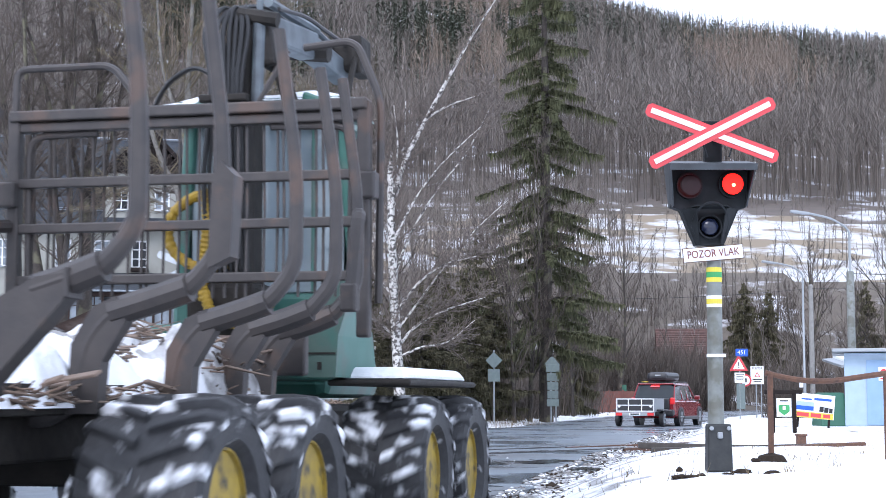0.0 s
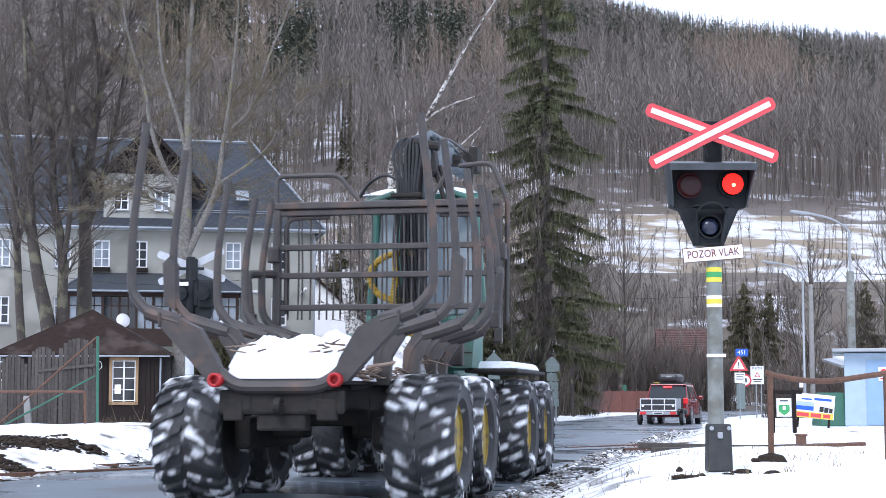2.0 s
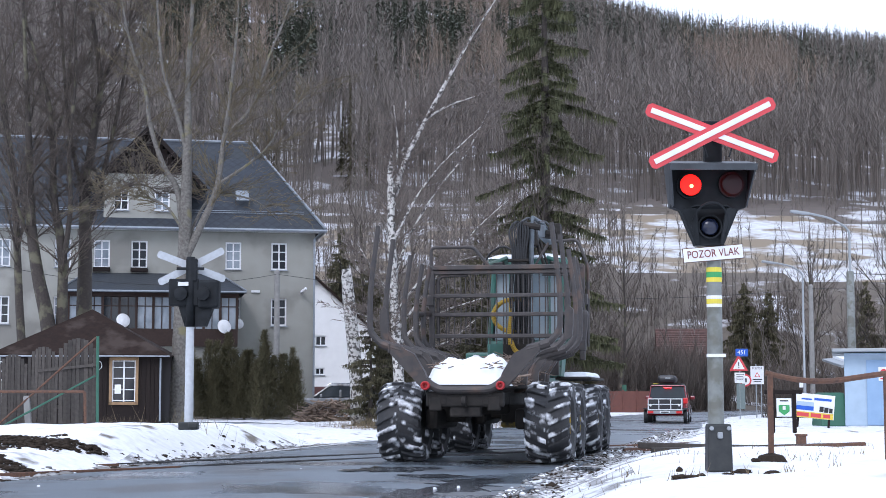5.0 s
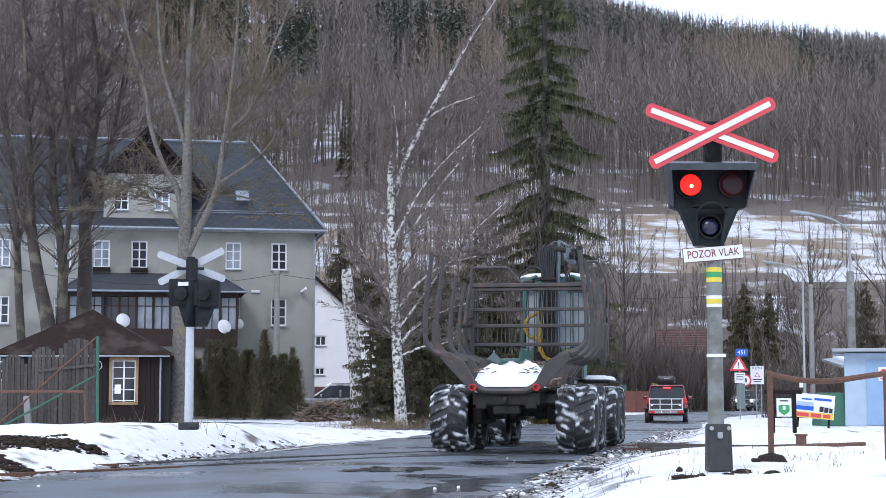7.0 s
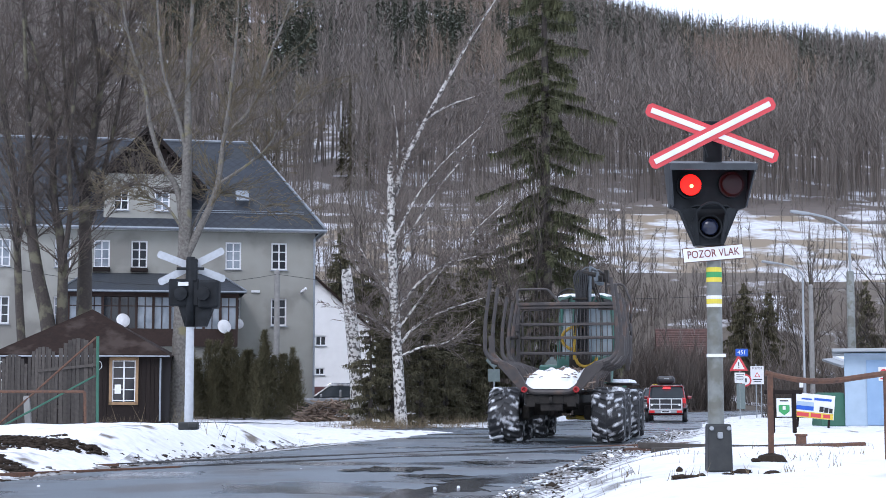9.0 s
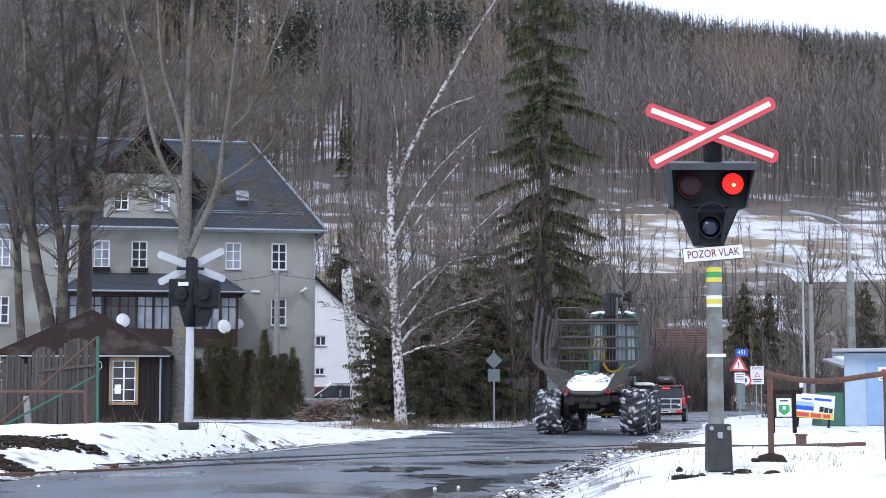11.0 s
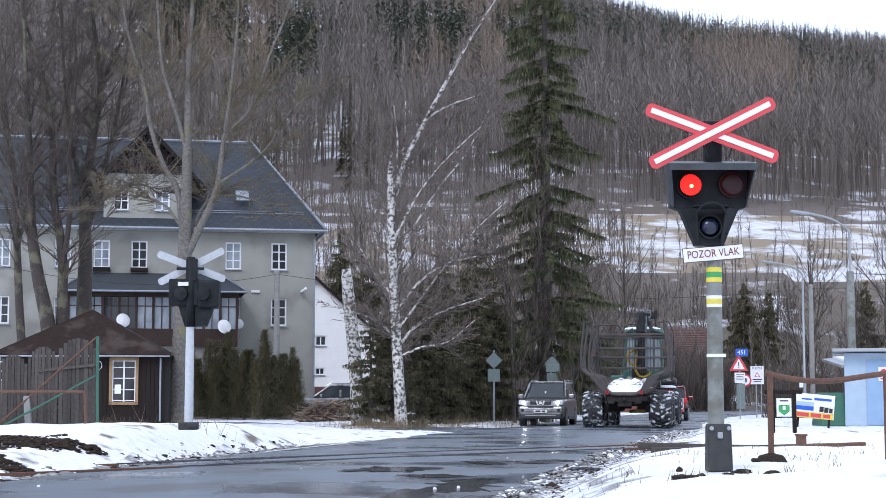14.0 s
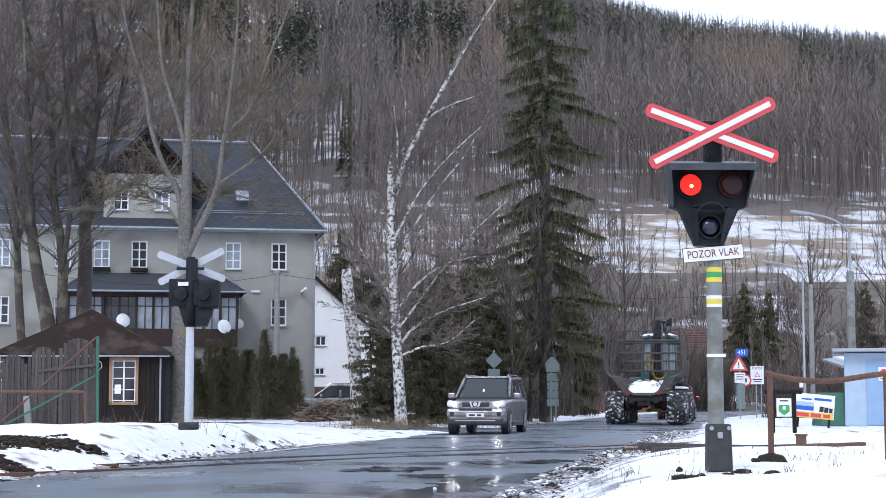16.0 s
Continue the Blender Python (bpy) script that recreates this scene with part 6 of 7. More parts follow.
def bare_tree(name, label, x, y, seed, height, r0, bark=BARK, twig=TWIG, stems=(), **k):
    """stems: lines of (x, y, z, radius) for a tree whose limbs have a shape of their own."""
    t = thing(name, label, "tree", pose(x, y, float(lie(x, y)), 0, 0, 0))
    if not stems:
        limbs, twigs = bare(seed, height, r0, **k)
    else:
        limbs, twigs = [], []
        g = random.Random(seed)
        for j, st in enumerate(stems):
            line = spline(st, 5 * len(st))
            if j:
                line[:, 3] *= k.get("thin", 1.0)
            for p, q in zip(line, line[1:]):
                limbs.append((*p, *q))
            n = len(line)
            for i in range(int(n * k.get("clear", (0.5, 0.15))[0 if j == 0 else 1]), n):
                d = Vector(line[min(i + 1, n - 1)][:3]) - Vector(line[max(i - 1, 0)][:3])
                for _ in range(g.randint(*k.get("side", (1, 2)))):
                    a = g.uniform(0, 6.283)
                    out = Vector((math.cos(a), math.sin(a) * 0.8, g.uniform(0.1, 0.8)))
                    nd = (d.normalized() * 0.5 + out).normalized()
                    L = g.uniform(*k.get("reach", (1.4, 4.0))) * (1 - 0.45 * i / n)
                    la, tw = bare(g.randint(0, 10 ** 6), L, max(0.012, min(0.05, line[i][3] * 0.32)), levels=2, spread=0.6, lean=(0, 0), split=0.1, droop=k.get("droop", 0.0), kids=k.get("kids", (0, 2)), kids0=(1, 1), fine=k.get("fine", 0.007))
                    turn = Vector((0, 0, 1)).rotation_difference(nd).to_matrix()
                    for row in la + tw:
                        p, q = turn @ Vector(row[0:3]) + Vector(line[i][:3]), turn @ Vector(row[4:7]) + Vector(line[i][:3])
                        twigs.append((*p, row[3], *q, row[7]))
    o = rods("trunk", limbs, bark, t, n=9 if stems else 7)
    o.data.shade_smooth()
    tagged(rods("crown", twigs, twig, t, n=3), kind="stuff")
    return t


bare_tree("bare_tree", "tall leafless tree with grey trunk and yellow lichen before the house", -9.88, 60, 11, 21, 0.36, bark=PALEBARK, twig=WILLOW, thin=0.80, side=(0, 2), reach=(0.8, 3.6), fine=0.0085, clear=(0.62, 0.25), kids=(0, 2), stems=(
    ((0.32, 0.00, -0.45, 0.360), (0.34, 0.00, 2.87, 0.300), (0.45, 0.00, 6.22, 0.260), (0.51, 0.00, 10.52, 0.160), (0.51, 0.00, 12.84, 0.110), (0.61, 0.00, 15.18, 0.070), (0.69, 0.00, 17.64, 0.020)),
    ((0.41, 0.00, 6.87, 0.170), (0.16, 0.10, 8.66, 0.140), (-0.37, 0.20, 9.58, 0.120), (-0.91, 0.30, 11.10, 0.100), (-1.13, 0.30, 12.49, 0.080), (-1.77, 0.30, 14.48, 0.055), (-2.20, 0.30, 16.61, 0.020)),
    ((0.51, 0.00, 10.05, 0.120), (0.16, -0.20, 11.34, 0.100), (-0.37, -0.30, 13.09, 0.080), (-0.60, -0.30, 15.18, 0.050), (-0.70, -0.30, 17.23, 0.020)),
    ((0.49, 0.00, 6.15, 0.190), (1.02, -0.10, 7.28, 0.170), (1.62, -0.20, 8.66, 0.145), (1.84, -0.20, 10.28, 0.120), (2.07, -0.20, 11.92, 0.095), (2.25, -0.20, 13.95, 0.060), (2.42, -0.20, 16.41, 0.020)),
    ((1.88, -0.20, 10.62, 0.090), (2.89, -0.10, 11.79, 0.080), (3.44, 0.00, 13.54, 0.060), (4.06, 0.10, 15.18, 0.045), (4.47, 0.10, 16.61, 0.015)),
    ((1.66, -0.20, 8.86, 0.080), (2.66, -0.40, 9.48, 0.065), (3.48, -0.50, 10.17, 0.050), (4.18, -0.50, 11.34, 0.035), (5.29, -0.50, 12.39, 0.012)),
    ((0.41, 0.20, 6.56, 0.080), (1.29, 0.50, 8.41, 0.060), (2.83, 0.60, 8.41, 0.040), (3.89, 0.60, 7.55, 0.012)),
    ((0.45, -0.30, 7.18, 0.070), (-0.25, -0.50, 8.10, 0.055), (-1.48, -0.60, 8.41, 0.040), (-2.51, -0.60, 7.96, 0.012))))
bare_tree("bare_tree", "leafless tree with twin dark trunks behind the hut", -15.3, 65, 21, 22, 0.34, thin=0.85, side=(1, 2), reach=(1.0, 4.0), clear=(0.35, 0.2), kids=(0, 2), fine=0.0085, stems=(
    ((-0.07, 0.00, 2.34, 0.340), (-0.25, 0.00, 4.01, 0.300), (-0.69, 0.00, 5.94, 0.250), (-1.01, 0.00, 8.12, 0.200), (-1.12, 0.00, 10.50, 0.150), (-1.27, 0.00, 13.23, 0.100), (-1.49, 0.00, 16.56, 0.060), (-1.58, 0.00, 19.00, 0.020)),
    ((0.19, 0.30, 2.34, 0.320), (0.24, 0.30, 4.57, 0.260), (0.19, 0.30, 6.85, 0.220), (-0.18, 0.30, 8.99, 0.180), (-0.29, 0.30, 11.52, 0.140), (-0.61, 0.30, 13.41, 0.100), (-1.36, 0.30, 15.81, 0.060), (-1.89, 0.30, 18.12, 0.020)),
    ((0.24, 0.20, 6.12, 0.130), (0.53, 0.10, 8.48, 0.120), (0.46, 0.00, 11.01, 0.100), (0.66, 0.00, 13.90, 0.070), (0.51, 0.00, 17.67, 0.020)),
    ((-0.78, 0.00, 6.79, 0.090), (-1.45, -0.30, 8.56, 0.075), (-1.89, -0.40, 11.01, 0.055), (-2.56, -0.40, 13.90, 0.020)),
    ((-0.25, 0.30, 11.01, 0.080), (0.22, 0.50, 13.23, 0.060), (0.37, 0.50, 15.67, 0.040), (0.77, 0.50, 18.12, 0.015))))
bare_tree("bare_tree", "leafless tree with dark trunk behind the hut", -14.1, 66.5, 33, 22, 0.33, thin=0.85, side=(1, 2), reach=(1.0, 4.0), clear=(0.38, 0.2), kids=(0, 2), fine=0.0085, stems=(
    ((-0.31, 0.00, 2.17, 0.360), (-0.35, 0.00, 4.76, 0.320), (-0.35, 0.00, 7.01, 0.270), (-0.40, 0.00, 9.19, 0.230), (-0.10, 0.00, 11.78, 0.170), (0.15, 0.00, 13.72, 0.130), (-0.08, 0.00, 15.58, 0.090), (-0.49, 0.00, 18.31, 0.030)),
    ((-0.35, 0.00, 7.40, 0.130), (0.26, 0.20, 10.12, 0.110), (0.83, 0.30, 12.85, 0.085), (1.17, 0.30, 15.58, 0.055), (1.33, 0.30, 18.53, 0.015)),
    ((-0.38, 0.00, 8.99, 0.120), (-0.88, -0.20, 11.03, 0.100), (-1.22, -0.30, 13.53, 0.075), (-1.45, -0.30, 16.94, 0.045), (-1.63, -0.30, 18.76, 0.015)),
    ((0.10, 0.00, 13.53, 0.080), (0.71, -0.20, 14.90, 0.060), (1.74, -0.30, 16.94, 0.035), (2.24, -0.30, 18.31, 0.012)),
    ((-0.31, 0.00, 8.31, 0.070), (0.60, -0.40, 9.10, 0.055), (1.85, -0.50, 9.62, 0.035), (2.76, -0.50, 9.22, 0.012))))
bare_tree("bare_tree", "slender leafless tree by the lane", -17.6, 70, 44, 19, 0.22, levels=3, kids=(2, 3), spread=0.5, split=0.35)
# the birch: a white trunk with a second leaning stem and fine hanging twigs
birch = bare_tree("birch", "white-barked leafless birch with a leaning second stem", -1.62, 62, 57, 9.6, 0.27, bark=BIRCH, twig=BIRCHTWIG, droop=0.22, thin=0.95, side=(0, 2), reach=(0.8, 2.7), clear=(0.55, 0.12), kids=(0, 2), fine=0.0085, stems=(
    ((0.06, 0, -0.2, 0.28), (0.0, 0, 1.2, 0.22), (-0.12, 0, 3.2, 0.195), (-0.25, 0, 5.5, 0.175), (-0.33, 0, 7.7, 0.15), (-0.36, 0, 9.6, 0.12), (-0.33, 0.02, 10.4, 0.05)),
    ((-0.3, 0, 8.6, 0.10), (0.25, 0, 10.2, 0.095), (0.95, 0.1, 11.6, 0.085), (1.9, 0.2, 13.4, 0.07), (2.8, 0.2, 15.0, 0.05), (3.7, 0.2, 16.4, 0.02)),
    ((-0.15, 0, 4.3, 0.056), (0.7, -0.2, 5.4, 0.045), (1.7, -0.3, 6.1, 0.032), (2.9, -0.4, 6.4, 0.015)),
    ((-0.1, 0, 3.0, 0.08), (0.6, 0.2, 3.8, 0.06), (1.7, 0.3, 4.4, 0.045), (3.2, 0.4, 4.9, 0.012)),
    ((-0.25, 0, 5.6, 0.060), (0.4, 0.3, 7.3, 0.048), (1.4, 0.4, 9.0, 0.036), (2.5, 0.4, 10.4, 0.026), (3.4, 0.4, 12.1, 0.012)),
    ((-0.3, 0, 6.9, 0.050), (0.6, -0.3, 8.6, 0.040), (1.7, -0.5, 10.0, 0.028), (3.4, -0.5, 11.6, 0.012)),
    ((-0.2, 0, 4.9, 0.07), (-0.9, 0.1, 5.7, 0.05), (-1.6, 0.2, 6.9, 0.02)),
    ((-0.33, 0, 8.0, 0.07), (0.1, 0.3, 9.9, 0.055), (0.2, 0.3, 12.4, 0.02)),
    ((-0.12, 0, 3.6, 0.050), (0.9, 0.1, 5.0, 0.042), (2.1, 0.2, 6.6, 0.032), (3.0, 0.2, 7.6, 0.022), (4.1, 0.2, 8.6, 0.012)),
    ((-0.1, 0, 2.6, 0.06), (0.8, -0.2, 3.0, 0.045), (1.8, -0.3, 3.2, 0.03), (2.8, -0.3, 4.0, 0.012)),
    ((-0.3, 0, 9.2, 0.05), (-0.1, 0.1, 10.6, 0.04), (-0.25, 0.1, 12.2, 0.015)),
    ((1.0, 0.1, 11.7, 0.05), (1.9, 0.0, 12.2, 0.04), (3.2, -0.1, 12.6, 0.012)),
    ((-0.1, 0, 3.3, 0.06), (-0.9, 0, 4.0, 0.04), (-1.9, 0.1, 4.4, 0.012))))
snag = thing("birch_stump", "tall broken white birch trunk", "tree trunk", pose(-3.55, 66, 0.05))
quick("trunk", BIRCH, snag, tb([(0.2, 0, -0.2), (0.12, 0, 1.5), (-0.02, 0, 3.2), (-0.22, 0, 5.0), (-0.30, 0, 5.9), (-0.32, 0.02, 6.2)], [0.30, 0.27, 0.26, 0.25, 0.22, 0.16], n=12), smooth=True)
for k, (x, y, h, s) in enumerate(((4.0, 77, 12, 0.12), (3.2, 74, 9, 0.09), (6.0, 88, 8, 0.10), (7.2, 92, 9, 0.1), (13.2, 124, 12, 0.14), (14.6, 150, 15, 0.15), (34, 150, 14, 0.16), (29, 118, 9, 0.12), (26.5, 98, 12, 0.16), (23.5, 108, 9, 0.1), (9.5, 118, 9, 0.09), (24.5, 112, 8, 0.1), (-3.6, 104, 12, 0.12), (-5.0, 126, 14, 0.14))):
    bare_tree("bare_tree", "leafless roadside tree with fine brown twigs", x, y, 70 + k, h, s, levels=3, spread=0.6, split=0.2, kids=(0, 2) if y > 95 else (1, 2), fine=0.010)


def spruce(name, label, x, y, seed, height, radius, material, low=0.06, gap=0.34, droop=0.45, dense=1.0, spray=0.03, keep=0.88, ragged=0.25, hang=1.0):
    """A conifer: straight trunk, uneven tiers of sagging boughs with curtains of hanging needle sprays."""
    g = np.random.default_rng(seed)
    t = thing(name, label, "tree", pose(x, y, float(lie(x, y))))
    quick("trunk", BARK, t, tb([(0, 0, -0.2), (0.03, 0, height * 0.5), (0, 0, height)], [0.011 * height + 0.05, 0.007 * height + 0.02, 0.01], n=9))
    limbs, tri = [], []
    z = height * low
    lop = g.uniform(0, 6.28)
    while z < height * 0.99:
        u = z / height
        R = radius * (1 - u) ** 0.72 * (0.80 + 0.30 * min(1, u * 5)) * g.uniform(0.78, 1.12)
        a0 = g.uniform(0, 6.28)
        for k in range(7 if R > 0.5 else 5):
            if g.random() > keep:
                continue
            a = a0 + k * 6.283 / 7 + g.normal(0, 0.25)
            L = max(0.15, R * g.uniform(1 - 1.6 * ragged, 1 + 0.7 * ragged) * (1 + 0.12 * math.cos(a - lop + z * 0.5)))
            dx, dy = math.cos(a), math.sin(a)
            zj = z + g.normal(0, gap * 0.5)
            sag = droop * g.uniform(0.7, 1.25)
            pts = [np.array([dx * L * q, dy * L * q, zj + L * (0.16 * q - sag * q * q + 0.34 * sag * q ** 4)]) for q in (0, 0.25, 0.5, 0.75, 1.0)]
            for p, q, r1, r2 in zip(pts, pts[1:], (0.035, 0.026, 0.018, 0.010), (0.026, 0.018, 0.010, 0.004)):
                limbs.append((*p, r1, *q, r2))
            n = max(5, int(L * 17 * dense))
            for q in np.linspace(0.16, 1.0, n):
                i = min(3, int(q * 4))
                c = pts[i] + (pts[i + 1] - pts[i]) * (q * 4 - i)
                for sd in (-1, 0, 0, 1):
                    if sd == 0:
                        w = hang * (0.16 + 0.50 * math.sin(q * 2.7)) * min(1.0, 0.35 + 0.4 * L) * g.uniform(0.3, 1.25)
                        out = np.array([g.normal(0, 0.16) + dx * 0.10, g.normal(0, 0.16) + dy * 0.10, -1.0])
                    else:
                        w = (0.12 + 0.42 * (1 - 0.8 * q)) * min(1.0, L) * g.uniform(0.4, 1.3)
                        out = np.array([dx * 0.8 - sd * dy, dy * 0.8 + sd * dx, -g.uniform(0.0, 0.55)])
                        out /= np.linalg.norm(out)
                    th = g.uniform(0, 6.283)
                    b = np.array([math.cos(th), math.sin(th), 0.25 * math.sin(th * 3)]) * spray * g.uniform(0.7, 1.4)
                    c2 = c + g.normal(0, 0.03, 3)
                    tri.append((c2 - b, c2 + b, c2 + out * w))
        z += gap * (0.7 + 0.6 * (1 - u)) * g.uniform(0.7, 1.35)
    tagged(rods("bough", limbs, BARK, t, n=3), kind="stuff")
    v = np.array(tri).reshape(-1, 3)
    tagged(raw("crown", v, np.arange(len(v)).reshape(-1, 3), material, t), kind="stuff")
    return t


spruce("spruce", "tall dark green spruce with sagging boughs", 4.85, 78, 3, 27.5, 3.6, NEEDLE, low=0.11, gap=0.46, droop=0.55, dense=2.3, spray=0.029, keep=0.76, ragged=0.42, hang=0.8)
for k, (x, y, h, r) in enumerate(((-2.75, 62.5, 4.3, 1.3), (-1.95, 64, 5.2, 1.4), (-0.9, 68, 6.2, 1.6), (0.1, 70, 6.8, 1.7), (1.1, 73, 7.6, 1.9), (2.3, 75.5, 7.0, 1.8), (-0.2, 74, 8.0, 1.9), (1.6, 79, 9.0, 2.0))):
    spruce("spruce", "dark dense young spruce in a roadside thicket", x, y, 20 + k, h, r, NEEDLE2, low=0.03, gap=0.25, droop=0.30, dense=1.7, spray=0.028, ragged=0.45, hang=0.5)
for k, (x, y, h, r) in enumerate(((-7.6, 122, 13.2, 2.9), (-5.6, 124, 11.0, 2.4), (31.0, 170, 10.5, 2.9), (34.0, 173, 9.5, 2.5), (31.0, 121, 9.5, 2.3), (7.6, 96, 8.5, 1.8))):
    spruce("spruce", "grey-green spruce among bare trees", x, y, 40 + k, h, r, NEEDLE2, low=0.08, gap=0.42, dense=1.0, spray=0.055, ragged=0.35)


def bush(name, label, x, y, seed, height, radius, material):
    """A dense upright evergreen of many small upturned sprays."""
    g = np.random.default_rng(seed)
    t = thing(name, label, "bush", pose(x, y, float(lie(x, y))))
    # several leaders of uneven height, each with its own sprays
    leaders = [(g.normal(0, radius * 0.42), g.normal(0, radius * 0.42), height * g.uniform(0.55, 0.92)) for _ in range(7)] + [(0, 0, height)]
    cs, ds, ss = [], [], []
    for lx, ly, lh in leaders:
        n = int(2000 * lh * radius / 3)
        u = g.random(n) ** 0.85
        a = g.uniform(0, 6.283, n)
        lump = 1 + 0.35 * np.sin(a * 3 + u * 9 + lx * 5) + 0.3 * np.sin(a * 5 - u * 21 + seed)
        rad = radius * 0.62 * np.clip(1 - u, 0.03, 1) ** 0.6 * lump * g.random(n) ** 0.45
        cs.append(np.stack([lx * (1 - 0.3 * u) + rad * np.cos(a), ly * (1 - 0.3 * u) + rad * np.sin(a), 0.05 + u * lh], 1))
        ds.append(np.stack([np.cos(a) * 0.8, np.sin(a) * 0.8, 0.75 + 0 * a], 1) + g.normal(0, 0.45, (n, 3)))
        ss.append(np.stack([-np.sin(a), np.cos(a), g.normal(0, 0.6, n)], 1) * g.uniform(0.009, 0.024, (n, 1)))
    c, d, s = np.concatenate(cs), np.concatenate(ds), np.concatenate(ss)
    d /= np.linalg.norm(d, axis=1, keepdims=True)
    v = np.stack([c - s, c + s, c + d * g.uniform(0.06, 0.26, (len(c), 1))], 1).reshape(-1, 3)
    quick("stem", BARK, t, tb([(0, 0, -0.2), (0, 0, height * 0.8)], [0.06, 0.02], n=6))
    tagged(raw("foliage", v, np.arange(len(v)).reshape(-1, 3), material, t), kind="stuff")
    return t


for k, (x, y, h, r) in enumerate(((-11.6, 82, 3.8, 1.25), (-10.7, 82.5, 4.2, 1.35), (-9.8, 82, 3.3, 1.0), (-8.75, 81.2, 4.3, 1.15), (-7.4, 81.5, 3.4, 0.85), (-12.3, 81, 3.2, 1.1))):
    bush("thuja_bush", "dark olive-green thuja bush in a hedge by the house", x, y, 60 + k, h, r, THUJA)

# ---- woods on the hill, scrub in the valley ----
def wood(name, label, xs, ys, hs, material, twigs, seed, fir=False, wide=0.16, bare_to=0.35, fat=0.16):
    """Many far trees in one mesh: thin stems with brush-like rising twigs, or dark pointed firs."""
    g = np.random.default_rng(seed)
    n = len(xs)
    base = np.stack([xs, ys, lie(xs, ys) - 0.3], 1)
    tris = []
    top = base + np.stack([g.normal(0, 0.5, n), g.normal(0, 0.5, n), hs], 1)
    r = hs * (0.0075 if not fir else 0.006)
    for k in range(2):
        a = k * 1.57 + 0.4
        s = np.stack([np.cos(a) * r, np.sin(a) * r, 0 * r], 1)
        tris.append(np.stack([base - s, base + s, top], 1))
    for _ in range(twigs):
        a = g.uniform(0, 6.283, n)
        if fir:
            u = g.uniform(0.10, 0.97, n)[:, None]
            L = hs * wide * (1.02 - u[:, 0]) * g.uniform(0.6, 1.2, n) * 1.5
            d = np.stack([np.cos(a) * L, np.sin(a) * L, -0.45 * L], 1)
            w = np.stack([-np.sin(a), np.cos(a), 0 * a], 1) * (fat * L + 0.6 * fat)[:, None]
        else:
            u = (bare_to + (0.98 - bare_to) * g.random(n) ** 0.8)[:, None]
            round_off = np.sin(np.clip((u[:, 0] - bare_to + 0.08) / (1.08 - bare_to), 0, 1) * 3.14) ** 0.6 + 0.15
            L = hs * g.uniform(0.08, 0.26, n) * round_off
            out = g.uniform(0.25, 0.9, n)
            d = np.stack([np.cos(a) * L * out, np.sin(a) * L * out, L * g.uniform(0.45, 1.05, n)], 1)
            w = np.stack([-np.sin(a), np.cos(a), 0 * a], 1) * (0.0022 * hs + 0.006 + 0.000045 * ys)[:, None]
        p = base + (top - base) * u
        tris.append(np.stack([p - w, p + w, p + d], 1))
    v = np.concatenate(tris).reshape(-1, 3)
    o = raw(name, v, np.arange(len(v)).reshape(-1, 3), material)
    return tagged(o, label, "woods", kind="stuff")


def scatter(n, y0, y1, seed, half=0.36, power=1.0):
    g = np.random.default_rng(seed)
    y = y0 + (y1 - y0) * g.random(n) ** power
    x = g.uniform(-1, 1, n) * (half * y + 20)
    return x, y, g


def stand(x, y):
    """Above 0.5 where firs stand close together on the slope; bearings as x over y."""
    b = x / y
    s = np.zeros(len(x))
    for a, d, ra, rd in ((0.0, 500, 0.060, 62), (0.055, 540, 0.035, 50), (0.105, 590, 0.045, 52), (0.16, 660, 0.04, 50), (-0.09, 440, 0.022, 70), (-0.15, 560, 0.05, 130), (0.20, 850, 0.09, 120), (0.13, 860, 0.06, 90), (-0.02, 860, 0.08, 90), (0.24, 560, 0.03, 60)):
        s = np.maximum(s, np.exp(-((b - a) / ra) ** 2 - ((y - d) / rd) ** 2))
    return s + 0.30 * np.sin(b * 130 + np.sin(y * 0.05) * 2) * np.sin(y * 0.06 + b * 40)


x, y, g = scatter(13500, 296, 985, 1, 0.30, 0.85)
s = stand(x, y) + g.normal(0, 0.10, len(x))
ok = ~((np.abs(x + 0.068 * y) < 3.5) & (y < 335)) & (s < 0.55)
beech = (np.sin(x / y * 38 + 0.6) + 0.6 * np.sin(y * 0.021 + x / y * 15) > 0.25) & (y > 380)
h = g.uniform(15, 23, len(x))
wood("bare_woods", "grey-brown leafless woods covering the hillside", x[ok & ~beech], y[ok & ~beech], h[ok & ~beech], WOODS, 36, 2)
wood("beech_woods", "lighter brown leafless beech woods on the hillside", x[ok & beech], y[ok & beech], h[ok & beech], WOODS2, 36, 4, bare_to=0.28)
x, y, g = scatter(1500, 294, 352, 7, 0.30)
ok = ~((np.abs(x + 0.068 * y) < 3.5) & (y < 335)) & (stand(x, y) < 0.6)
wood("edge_woods", "dark leafless stems at the lower edge of the woods", x[ok], y[ok], g.uniform(13, 20, ok.sum()), WOODS, 40, 8, bare_to=0.42)
x, y, g = scatter(9500, 400, 985, 5, 0.30, 0.85)
ok = (stand(x, y) + g.normal(0, 0.10, len(x)) > 0.5) | (g.random(len(x)) < 0.035)
wood("fir_woods", "dark firs among the bare woods", x[ok], y[ok], g.uniform(16, 27, ok.sum()), FIRS, 64, 6, fir=True, wide=0.13)
g = np.random.default_rng(9)
x, y = g.uniform(-420, 420, 1500), g.uniform(930, 975, 1500)
wood("ridge_firs", "row of dark treetops along the ridge", x, y, g.uniform(5, 15, 1500) * g.uniform(0.6, 1.0, 1500), FIRS, 30, 10, fir=True)
x, y, g = scatter(110, 300, 400, 13, 0.30)
ok = (x < -12) & (x > -90)
